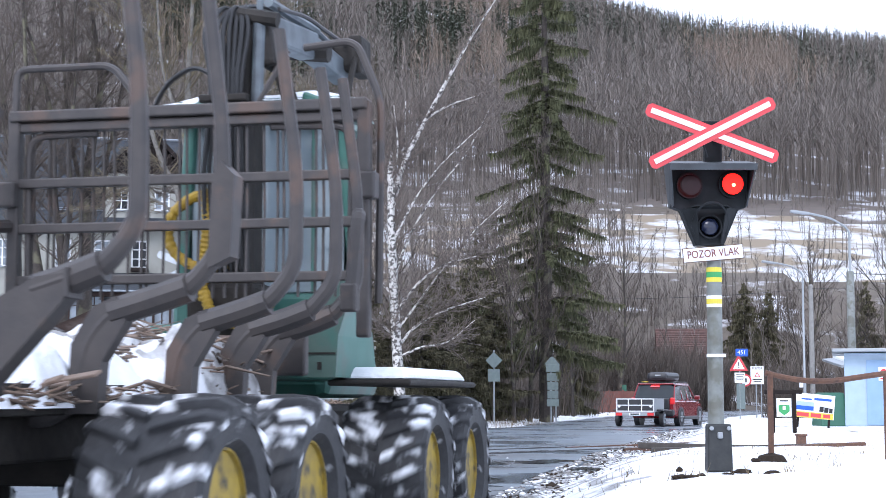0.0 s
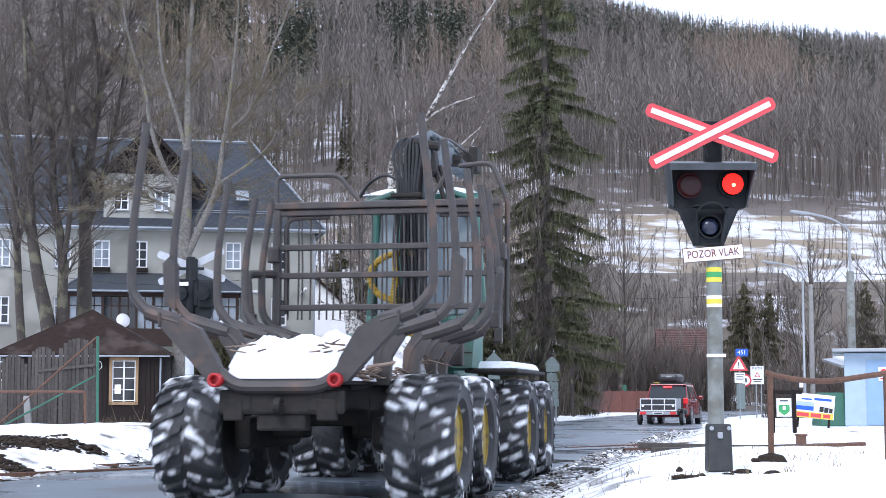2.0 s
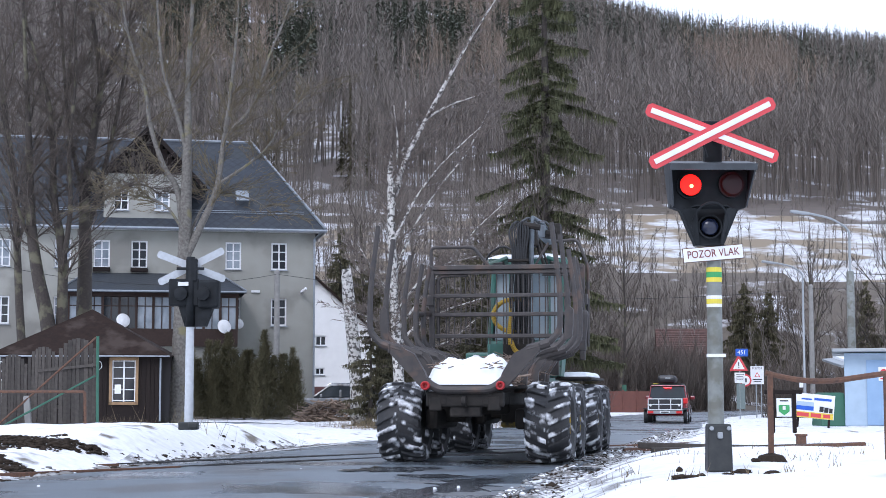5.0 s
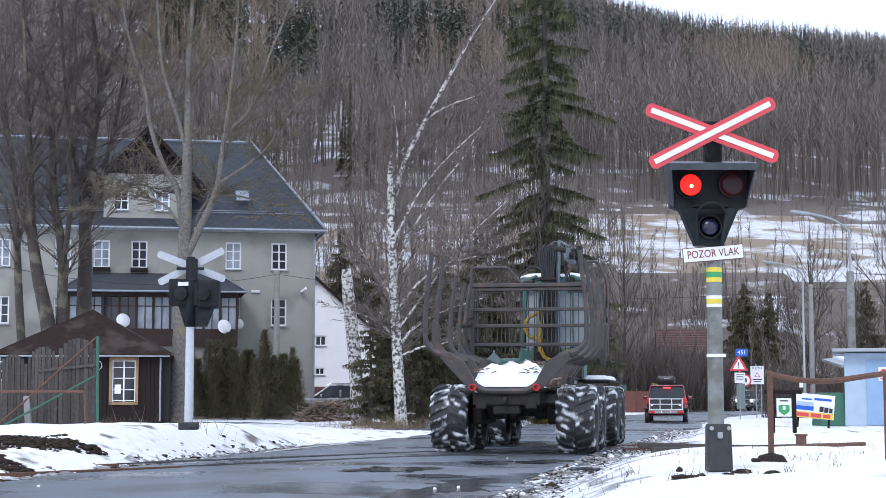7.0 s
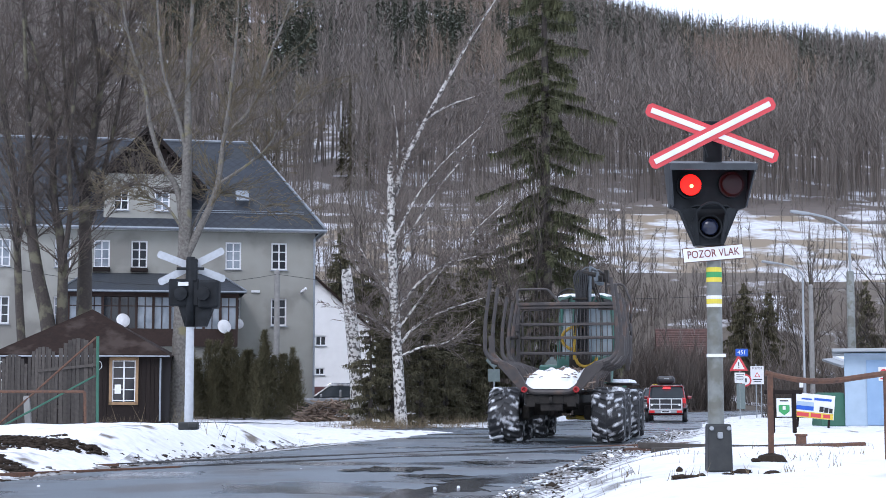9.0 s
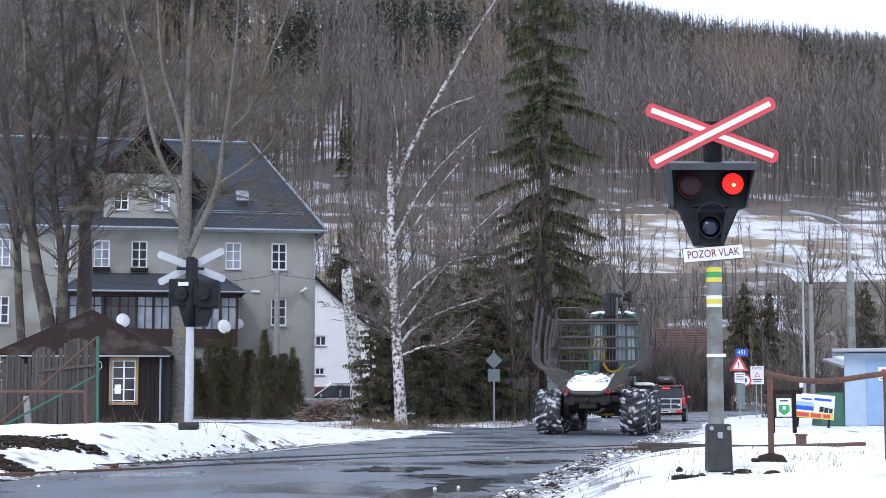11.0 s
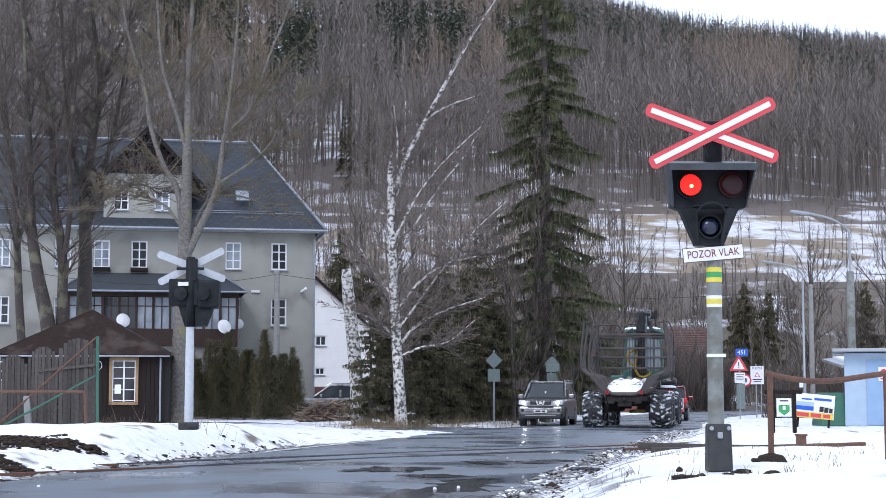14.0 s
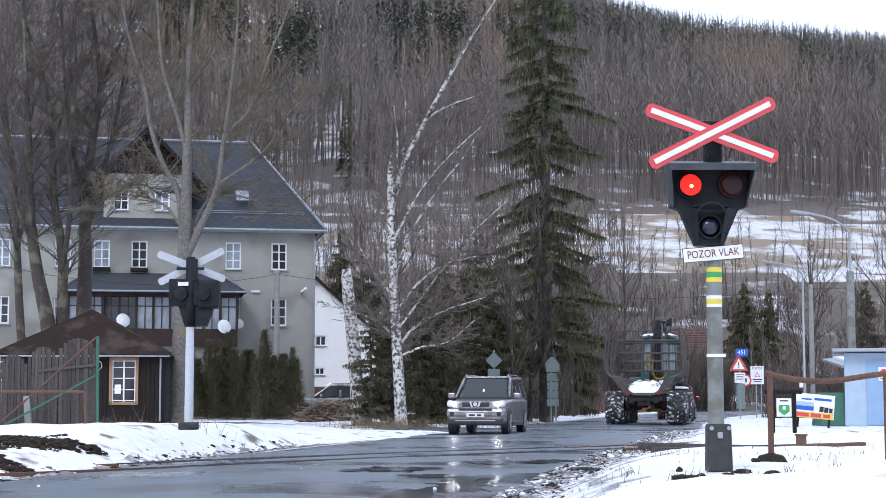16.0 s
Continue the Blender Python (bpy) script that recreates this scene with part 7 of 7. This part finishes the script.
wood("edge_firs", "dark firs at the lower edge of the woods", x[ok], y[ok], g.uniform(16, 24, ok.sum()), NEEDLE2, 520, 14, fir=True, wide=0.10, fat=0.06)


def scrub(name, label, xs, ys, hs, material, twigs, seed):
    """Low bare shrubs in one mesh, each a fan of thin rising twigs that fork."""
    g = np.random.default_rng(seed)
    n = len(xs)
    base = np.stack([xs, ys, lie(xs, ys) - 0.05], 1)
    tris = []
    for _ in range(twigs):
        a, L = g.uniform(0, 6.283, n), hs * g.uniform(0.45, 1.0, n)
        out = g.uniform(0.1, 0.75, n)
        d = np.stack([np.cos(a) * L * out, np.sin(a) * L * out, L], 1)
        p = base + g.normal(0, 1, (n, 3)) * np.stack([hs * 0.14, hs * 0.14, 0 * hs], 1)
        w = np.stack([-np.sin(a), np.cos(a), 0 * a], 1) * (0.011 + 0.0045 * hs)[:, None]
        tris.append(np.stack([p - w, p + w, p + d], 1))
        for _ in range(3):
            q = p + d * g.uniform(0.3, 0.8, (n, 1))
            e = d * 0.42 + g.normal(0, 1, (n, 3)) * (hs * 0.13)[:, None]
            tris.append(np.stack([q - w * 0.7, q + w * 0.7, q + e], 1))
    v = np.concatenate(tris).reshape(-1, 3)
    return tagged(raw(name, v, np.arange(len(v)).reshape(-1, 3), material), label, "scrub", kind="stuff")


g = np.random.default_rng(15)
x, y = g.uniform(-70, 95, 3600), g.uniform(112, 222, 3600)
off = x - road_x(y)
ok = (np.abs(off) > 7) & ((x < 6) | (g.random(3600) < 0.50) & (y < 205)) & ~((x > -14) & (x < -2) & (y < 125)) & ~((np.abs(x - 22.6) < 6) & (y > 149) & (y < 162)) & ~((x > 9) & (x < 16) & (y < 124))
wood("valley_trees", "brown leafless trees along the valley road", x[ok], y[ok], g.uniform(4, 9.5, ok.sum()), WOODS, 50, 16)
ok &= (y < 200) & (g.random(len(y)) < 0.55)
scrub("valley_scrub", "tangled brown leafless scrub along the valley road", x[ok], y[ok], g.uniform(2.0, 5.0, ok.sum()), TWIG, 26, 17)
x, y = g.uniform(-6, 13, 260), g.uniform(70, 112, 260)
off = x - road_x(y)
ok = (off < -5.2) & (off > -12) & (x > 0.5)
scrub("roadside_scrub", "dense brown scrub at the road's edge", x[ok], y[ok], g.uniform(1.2, 3.4, ok.sum()), TWIG, 34, 18)
x, y = g.uniform(14, 40, 700), g.uniform(92, 124, 700)
off = x - road_x(y)
ok = off > 6.5
scrub("roadside_scrub", "dense brown scrub at the road's edge", x[ok], y[ok], g.uniform(1.4, 3.6, ok.sum()), TWIG, 30, 19)
x, y = g.uniform(12, 25, 420), g.uniform(126, 149, 420)
ok = (x - road_x(y) < -4.5)
scrub("roadside_scrub", "dense brown scrub before the red-roofed house", x[ok], y[ok], g.uniform(2.5, 6.0, ok.sum()), TWIG, 22, 23)
x, y = g.uniform(-60, 90, 2000), g.uniform(225, 292, 2000)
ok = (g.random(2000) < 0.10 + 0.75 * ((x > -30) & (x < 27))) | (np.abs(y - 222) < 6) & (g.random(2000) < 0.7)
wood("meadow_trees", "scattered leafless trees on the snowy meadow", x[ok], y[ok], g.uniform(5, 10, ok.sum()), WOODS, 50, 20, bare_to=0.2)


# ---- the crossing's rails, puddles and litter ----
rail_dir = Vector((0.645, 0.764, 0)).normalized()
rails = thing("railway_track", "worn rails set across the road, rusty beyond it", "railway track", kind="structure")
for off in (0.0, -1.5):
    side = Vector((-rail_dir.y, rail_dir.x, 0)) * off * -1
    for a, b, mm, zz, h in ((-5.6, 6.6, RAILTOP, 0.066, 0.02), (-30, -5.6, RUST, 0.062, 0.10), (6.6, 22, RUST, 0.055, 0.10)):
        p, q = Vector((-0.45, 30.0, 0)) + side + rail_dir * a, Vector((-0.45, 30.0, 0)) + side + rail_dir * b
        c = (p + q) / 2
        quick("rail", mm, rails, bx((c.x, c.y, zz - h / 2), ((q - p).length, 0.07, h), rot=(0, 0, math.degrees(math.atan2(rail_dir.y, rail_dir.x))), bevel=0.01 if h > 0.05 else 0))
    for d in (0.07, 0.13):
        p = Vector((-0.45, 30.0, 0)) + side + Vector((-rail_dir.y, rail_dir.x, 0)) * d
        quick("joint", TEXTBLK, rails, bx((p.x - 0.3, p.y - 0.3, 0.0645), (9.0, 0.045, 0.006), rot=(0, 0, math.degrees(math.atan2(rail_dir.y, rail_dir.x)))))
beams = thing("wooden_beams", "weathered wooden beams lying half under snow by the track", "beam", pose(5.3, 31.5, 0.12, 0, 0, 6))
quick("beam", FENCEWOOD, beams, bx((0.4, 0, 0.02), (3.6, 0.16, 0.14), rot=(0, -1.2, 3), bevel=0.02))
quick("beam", FENCEWOOD, beams, bx((-0.3, 0.5, 0.05), (2.4, 0.14, 0.12), rot=(0, 1.5, -4), bevel=0.02))
quick("beam", RUST, beams, bx((1.6, -0.4, 0.06), (2.2, 0.12, 0.12), rot=(0, -2, 9), bevel=0.02))


def puddle(x, y, rx, ry, seed, turn=0.0):
    """A shallow pool with a ragged outline on the road."""
    g = random.Random(seed)
    ph = [g.uniform(0, 6.28) for _ in range(14)]
    bm = bmesh.new()
    pts = []
    for k in range(120):
        a = 2 * math.pi * k / 120
        r = max(0.3, 1 + sum(0.20 / (j + 1) ** 0.4 * math.sin((j * 2 + 2) * a + ph[j]) for j in range(14)))
        u, v = rx * r * math.cos(a), ry * r * math.sin(a)
        c, s = math.cos(turn), math.sin(turn)
        px, py = x + u * c - v * s, y + u * s + v * c
        pts.append((px, py, float(road_z(py)) + 0.02 + 0.05 * max(0, 1 - abs(px - float(road_x(py))) / 3.4) + 0.006))
    bm.faces.new([bm.verts.new(p) for p in pts])
    bmesh.ops.triangulate(bm, faces=bm.faces)
    return tagged(part("puddle", bm, PUDDLE), "still dark puddle on the wet asphalt", "puddle", "puddles on the road", "structure")


for k, (x, y, rx, ry, tn) in enumerate(((0.25, 20.6, 0.42, 1.3, -0.1), (-0.75, 24.6, 0.45, 0.9, -0.3), (1.75, 28.3, 0.42, 0.8, -0.2), (2.2, 25.6, 0.22, 0.5, 0), (-0.1, 22.8, 0.35, 0.5, -0.4), (0.7, 27.4, 0.3, 0.5, 0), (-0.35, 18.8, 0.3, 0.6, 0))):
    puddle(x, y, rx, ry, k, tn)

lines = thing("road_markings", "worn white edge lines on wet asphalt", "road marking", kind="structure")
for off, y0, y1 in ((-3.25, 33, 43), (-3.2, 70, 104)):
    for k in range(int((y1 - y0) / 1.0)):
        ya, yb = y0 + k, y0 + k + 1.0
        za = float(road_z(ya)) + 0.034
        xa, xb = float(np.interp(ya, cly, clx)) + off, float(np.interp(yb, cly, clx)) + off
        quick("line", LINE, lines, (panel, ([(xa - 0.07, ya, za), (xa + 0.07, ya, za), (xb + 0.07, yb, za), (xb - 0.07, yb, za)], 0.003), {}))


def clod(name, label, cat, x, y, s, seed, material, sink=0.3, group=""):
    """A rough lump resting in the ground."""
    bm = bmesh.new()
    bmesh.ops.create_icosphere(bm, subdivisions=3, radius=1.0)
    for v in bm.verts:
        f = 1 + (0.5 * noise.noise(v.co * 9 + Vector((seed, 0, 2))) if s[0] > 0.09 else 0) + 0.35 * noise.noise(v.co * 1.6 + Vector((seed * 3.1, 0, 0))) + 0.22 * noise.noise(v.co * 4.2 + Vector((0, seed, 0)))
        v.co = Vector((v.co.x * s[0] * f, v.co.y * s[1] * f, v.co.z * s[2] * f))
    ob = part(name, bm, material, None, label, m=pose(x, y, float(lie(x, y)) + s[2] * (1 - sink) * 0.25, 0, 0, seed * 37))
    return tagged(ob, label, cat, group)


# thawed patches of soil on both banks
def soil_patch(x, y, rx, ry, count, size, seed):
    """A flat ragged patch of crumbled soil lying on the bank."""
    g = np.random.default_rng(seed)
    bm = bmesh.new()
    bmesh.ops.create_icosphere(bm, subdivisions=1, radius=1.0)
    base = np.array([v.co[:] for v in bm.verts])
    face = np.array([[v.index for v in f.verts] for f in bm.faces])
    bm.free()
    a, r = g.uniform(0, 6.283, count), g.random(count) ** 0.55
    r = r * (1 + 0.28 * np.sin(a * 3 + seed) + 0.2 * np.sin(a * 7 + 2 * seed))
    px, py = x + rx * r * np.cos(a), y + ry * r * np.sin(a)
    s = size * g.lognormal(0, 0.45, count) * (1.25 - 0.5 * np.clip(r, 0, 1))
    pz = lie(px, py) + s * 0.15 + 0.05 * np.clip(1 - r, 0, 1)
    v = base[None] * (1 + g.normal(0, 0.26, (count, len(base), 1))) * (s[:, None] * np.stack([g.uniform(0.9, 1.9, count), g.uniform(0.9, 1.9, count), g.uniform(0.4, 0.8, count)], 1))[:, None] + np.stack([px, py, pz], 1)[:, None]
    f = face[None] + (np.arange(count) * len(base))[:, None, None]
    tagged(raw("soil_patch", v.reshape(-1, 3), f.reshape(-1, 3), DIRT), "patch of dark crumbled thawed soil on the snow bank", "soil", kind="stuff")


for k, (x, y, rx, ry, n) in enumerate(((-7.55, 27.3, 1.15, 0.95, 900), (-6.35, 26.9, 0.62, 0.5, 320), (-5.70, 27.2, 0.22, 0.25, 60), (-5.0, 26.3, 0.30, 0.3, 90), (-6.75, 24.3, 0.62, 0.5, 320), (-6.1, 24.0, 0.35, 0.3, 90))):
    soil_patch(x, y, rx, ry, n * 2, 0.021, 11 + k)
for k, (x, y, a, b, c) in enumerate(((2.72, 15.2, 0.16, 0.10, 0.035), (2.95, 14.9, 0.15, 0.12, 0.045), (2.30, 14.85, 0.10, 0.06, 0.03), (2.18, 15.35, 0.05, 0.05, 0.05), (2.05, 14.2, 0.17, 0.12, 0.04), (2.20, 14.7, 0.12, 0.05, 0.03), (3.25, 17.3, 0.10, 0.08, 0.04), (2.55, 14.9, 0.2, 0.05, 0.02))):
    clod("soil_clod", "dark clod of soil lying on the snow", "soil clod", x, y, (a * 0.6, b * 0.6, c * 0.75), 20 + k, DIRT, group="soil clods")
g = random.Random(77)
for k in range(130):
    y = g.uniform(19, 50)
    x = float(road_x(y)) + 3.42 + abs(g.gauss(0, 0.40))
    s = g.uniform(0.012, 0.038)
    dark = g.random() < 0.6
    clod("slush_lump", "dark gritty lump of frozen slush by the road" if dark else "grey lump of ploughed snow by the road", "slush lump", x, y, (s * 1.5, s, s * 0.7), 40 + k, DIRT if dark else SLUSH, group="slush lumps")
for k in range(16):
    y = g.uniform(19, 45)
    x = float(road_x(y)) + g.uniform(-2.4, 3.0)
    s = g.uniform(0.008, 0.018)
    ob = clod("snow_crumb", "small white lump of snow dropped on the road", "snow lump", x, y, (s * 1.4, s, s), 90 + k, SNOW, group="snow crumbs")
    ob.location.z = float(road_z(y)) + 0.045


def grit(name, label, count, side, y0, y1, spread, size, seed, material):
    """A ragged crust of small lumps along the road's edge."""
    g = np.random.default_rng(seed)
    bm = bmesh.new()
    bmesh.ops.create_icosphere(bm, subdivisions=1, radius=1.0)
    base = np.array([v.co[:] for v in bm.verts])
    face = np.array([[v.index for v in f.verts] for f in bm.faces])
    bm.free()
    y = g.uniform(y0, y1, count)
    bay = 0.25 * np.sin(y * 1.9) + 0.2 * np.sin(y * 4.3 + 1)
    off = side * (3.40 + np.abs(g.normal(0, spread, count)) * (1 + bay))
    x = np.interp(y, cly, clx) + off
    z = np.maximum(lie(x, y), road_z(y) + 0.02 * (np.abs(off) < 3.6))
    s = size * g.lognormal(0, 0.5, count)
    v = base[None] * (1 + g.normal(0, 0.28, (count, len(base), 1))) * (s[:, None] * np.stack([g.uniform(0.8, 1.8, count), g.uniform(0.8, 1.8, count), g.uniform(0.35, 0.8, count)], 1))[:, None]
    v = v + np.stack([x, y, z], 1)[:, None]
    f = face[None] + (np.arange(count) * len(base))[:, None, None]
    return tagged(raw(name, v.reshape(-1, 3), f.reshape(-1, 3), material), label, "slush", kind="stuff")


grit("slush_crust", "grey ploughed slush crusted along the road's edge", 5000, 1, 14, 56, 0.40, 0.0115, 3, CRUST)
grit("slush_crust", "grey ploughed slush crusted along the road's edge", 2000, -1, 16, 40, 0.24, 0.020, 4, CRUST)
grit("soil_grit", "dark soil and grit scattered on the road's edge", 1100, 1, 14, 52, 0.45, 0.013, 5, DIRT)
grit("soil_grit", "dark soil and grit scattered on the road's edge", 500, -1, 16, 38, 0.28, 0.020, 6, DIRT)
grit("snow_crumbs", "white crumbs of snow along the road's edge", 700, 1, 14, 54, 0.6, 0.014, 7, SNOW)
man = thing("stone_block", "small brown concrete block standing in the snow", "stone block", pose(7.75, 36, 0.12))
quick("block", RUST, man, bx((0, 0, 0.08), (0.2, 0.18, 0.2), bevel=0.02), bx((0, 0, 0.19), (0.24, 0.22, 0.04), bevel=0.01))


# log pile before the white house
pile = thing("log_pile", "untidy pile of split logs dusted with snow", "log pile", pose(-5.0, 75, 0.0))
g = random.Random(8)
log_me = None
for k in range(280):
    lay = g.random() ** 1.6
    m = pose(g.uniform(-1.6, 1.5) * (1 - 0.5 * lay), g.uniform(-0.7, 0.7), 0.10 + lay * 0.85, g.uniform(-30, 30), g.uniform(-25, 25), g.uniform(0, 360))
    if log_me is None:
        log_me = quick("log", LOGS, pile, (lathe, ([(0.028, -0.30), (0.036, 0.0), (0.030, 0.30)], 7, pose(0, 0, 0, 90)), {}), m=m).data
    else:
        piece("log", log_me, pile, m)
seg = []
for k in range(260):
    x, y, z = g.uniform(-1.7, 1.6), g.uniform(-0.8, 0.7), g.uniform(0.05, 0.85)
    a, t, L = g.uniform(0, 6.283), g.uniform(-0.4, 0.7), g.uniform(0.3, 0.9)
    seg.append((x, y, z * (1 - 0.3 * abs(x) / 1.7), 0.012, x + L * math.cos(a) * math.cos(t), y + L * math.sin(a) * math.cos(t), max(0.02, z * (1 - 0.3 * abs(x) / 1.7) + L * math.sin(t) * 0.6), 0.006))
tagged(rods("branch", seg, BRUSH, pile, n=4), "thin cut branches on the logs", kind="stuff")
lumpy("snow_cap", SNOW, pile, (0.9, 0.1, 0.30), (0.7, 0.6, 0.3), 5, "snow on the logs")


def tufts(name, label, spots, seed, h, material):
    g = np.random.default_rng(seed)
    tri = []
    for x, y, n, r in spots:
        px, py = x + g.normal(0, r, n), y + g.normal(0, r, n)
        pz = lie(px, py)
        for a, b, c in zip(px, py, pz):
            t, L = g.uniform(0, 6.283), h * g.uniform(0.4, 1.1)
            d = np.array([g.normal(0, 0.35) * L, g.normal(0, 0.35) * L, L])
            w = np.array([math.cos(t), math.sin(t), 0]) * 0.006
            p = np.array([a, b, c - 0.02])
            tri += [p - w, p + w, p + d]
    v = np.array(tri)
    return tagged(raw(name, v, np.arange(len(v)).reshape(-1, 3), material), label, "grass", kind="stuff")


g = random.Random(3)
tufts("dry_grass", "dry grass stalks poking through the snow", [(2.7, 15.0, 14, 0.2), (2.1, 14.3, 22, 0.12), (3.9, 19, 30, 0.3), (5.1, 29.5, 50, 0.4), (6.3, 30.5, 50, 0.4), (6.9, 31.5, 50, 0.35), (7.9, 30.5, 40, 0.3), (4.4, 24, 24, 0.3), (5.0, 22, 24, 0.4), (4.4, 20, 12, 0.3), (3.3, 21, 14, 0.4), (1.6, 17, 20, 0.3), (3.05, 14.6, 7, 0.10), (3.7, 15.6, 6, 0.08), (1.35, 14.8, 12, 0.2), (1.8, 16.0, 14, 0.3), (2.9, 19.5, 16, 0.3), (5.6, 25, 14, 0.25), (4.9, 20, 10, 0.12)], 4, 0.13, DRYGRASS)
tufts("dry_grass", "dry brown grass and litter at the foot of the birch", [(-1.6 + g.gauss(0, 1.1), 60.5 + g.gauss(0, 0.6), 40, 0.3) for _ in range(30)] + [(g.uniform(-1, 4), g.uniform(62, 72), 24, 0.4) for _ in range(26)] + [(-5 + g.gauss(0, 1.2), 33.8, 6, 0.3) for _ in range(8)] + [(-10.2 + g.gauss(0, 1.6), 56.5, 18, 0.3) for _ in range(14)], 5, 0.55, DRYGRASS)


# ---- what moves ----
FW_ROWS = [(0.0, 9.72, -2.58), (0.5, 11.53, -2.22), (1.0, 13.50, -1.95), (1.5, 15.62, -1.62), (2.0, 17.66, -1.27), (2.5, 19.62, -0.87), (3.0, 21.62, -0.54), (3.5, 23.50, -0.14), (4.0, 25.34, 0.20), (5.2, 28.2, 0.71), (6.5, 31.14, 1.25), (7.0, 32.64, 1.47), (8.0, 36.14, 2.11), (9.0, 39.74, 2.78), (11.5, 50.84, 4.81), (12.5, 54.84, 5.60), (14.5, 62.04, 7.1), (16.0, 66.84, 8.2)]
FW_TURN = [(0.0, 12.8), (1.0, 12.0), (1.5, 11.7), (2.5, 11.1), (3.5, 10.7), (7.0, 10.7), (9.0, 10.7), (12.0, 11.0), (16.0, 11.0)]


TR_ROWS = [(0.0, 232, 74.5), (3.0, 194, 55.4), (5.0, 168, 41.0), (7.0, 141, 26.3), (7.5, 133.5, 22.2), (8.0, 127, 19.4), (9.0, 114, 14.6), (10.2, 100, 11.5), (11.5, 86.3, 8.75), (12.8, 75.2, 6.35), (13.6, 69.0, 4.8), (14.5, 62.4, 3.55), (15.2, 56.8, 2.55), (16.0, 51.0, 1.4)]
DU_ROWS = [(0.0, 62.4, 7.42), (1.5, 65.4, 8.45), (3.5, 69.4, 9.25), (7.0, 72.4, 9.73), (9.0, 73.6, 9.88), (12.3, 76.5, 10.24), (14.0, 79.0, 10.72), (15.0, 80.5, 11.24), (16.0, 82.4, 11.58)]


def glide(rows, t):
    ts = [r[0] for r in rows]
    return [float(np.interp(t, ts, [r[k] for r in rows])) for k in range(1, len(rows[0]))]


def motions():
    rows = []
    for t, y, x in FW_ROWS:
        yaw = glide(FW_TURN, t)[0]
        rows.append((t, pose(x, y, float(road_z(y)) + 0.045, 0, 0, -yaw)))
    walk(fw, rows)
    for w, place, sx in FW_WHEELS:
        wr = []
        for k in range(81):
            t = k * 0.2
            s = glide(FW_ROWS, t)[0]
            wr.append((t, place @ pose(0, 0, 0, -sx * math.degrees((s - FW_ROWS[0][1]) / R_TYRE) + 17 * FW_WHEELS.index((w, place, sx)))))
        walk(w, wr)
    # the two red lamps shine in turn
    for lamp, on, x, z in ((LAMPS[0], True, -0.185, 0.0), (LAMPS[1], False, 0.205, 0.01)):
        face = (lambda a: pose(x, -0.11, z, 0, 0, a))
        lr = [(0.0, face(180 if on else 0))]
        for n in range(18):
            t1, t2 = 0.27 + 0.908 * n, 0.27 + 0.908 * n + 0.52
            for tt, a0, a1 in ((t1, 180, 360), (t2, 0, 180)):
                if tt > 15.8:
                    continue
                late = math.ceil(tt * 2) / 2 - tt
                if late < 0.1:
                    tt += late - (0.1 if late > 0.05 else 0)
                if not on:
                    a0, a1 = (a0 + 180) % 360, (a0 + 180) % 360 + 180
                for j in range(4):
                    lr.append((tt + j / 30, face(a0 + (a1 - a0) * j / 3)))
        lr.append((16.0, face(0 if on else 180)))
        walk(lamp, lr)
    # the approaching car
    rows = []
    for t, y, x in TR_ROWS:
        (y0, x0), (y1, x1) = glide(TR_ROWS, max(0, t - 0.5)), glide(TR_ROWS, min(16, t + 0.5))
        rows.append((t, pose(x, y, 0.045, 0, 0, 180 - math.degrees(math.atan2(x0 - x1, y0 - y1)))))
    walk(tr, rows)
    # the red car and its trailer pull up behind the queue
    car_rows, trailer_rows = [], []
    for t, y, x in DU_ROWS:
        lean = float(np.interp(t, [0, 1.5, 3.5, 7, 16], [21, 16, 12, 8.5, 8.5]))
        trailer_rows.append((t, pose(x, y, 0.045, 0, 0, -lean)))
        g = math.radians(lean + float(np.interp(t, [0, 2, 5, 16], [3, 2, 0, 1])))
        a = math.radians(lean)
        hx, hy = x + 1.75 * math.sin(a), y + 1.75 * math.cos(a)
        car_rows.append((t, pose(hx + 2.3 * math.sin(g), hy + 2.3 * math.cos(g), 0.045, 0, 0, -math.degrees(g))))
    walk(trailer, trailer_rows)
    walk(du, car_rows)
    for wheels, rows, r, step, sgn in ((TR_WHEELS, TR_ROWS, 0.36, 1 / 30, -1), (DU_WHEELS, DU_ROWS, 0.34, 0.2, 1), (TL_WHEELS, DU_ROWS, 0.29, 0.2, 1)):
        for w, place in wheels:
            n = int(round(16 / step))
            walk(w, [(k * step, place @ pose(0, 0, 0, -sgn * math.degrees((glide(rows, k * step)[0] - rows[0][1]) / r))) for k in range(n + 1)])


motions()
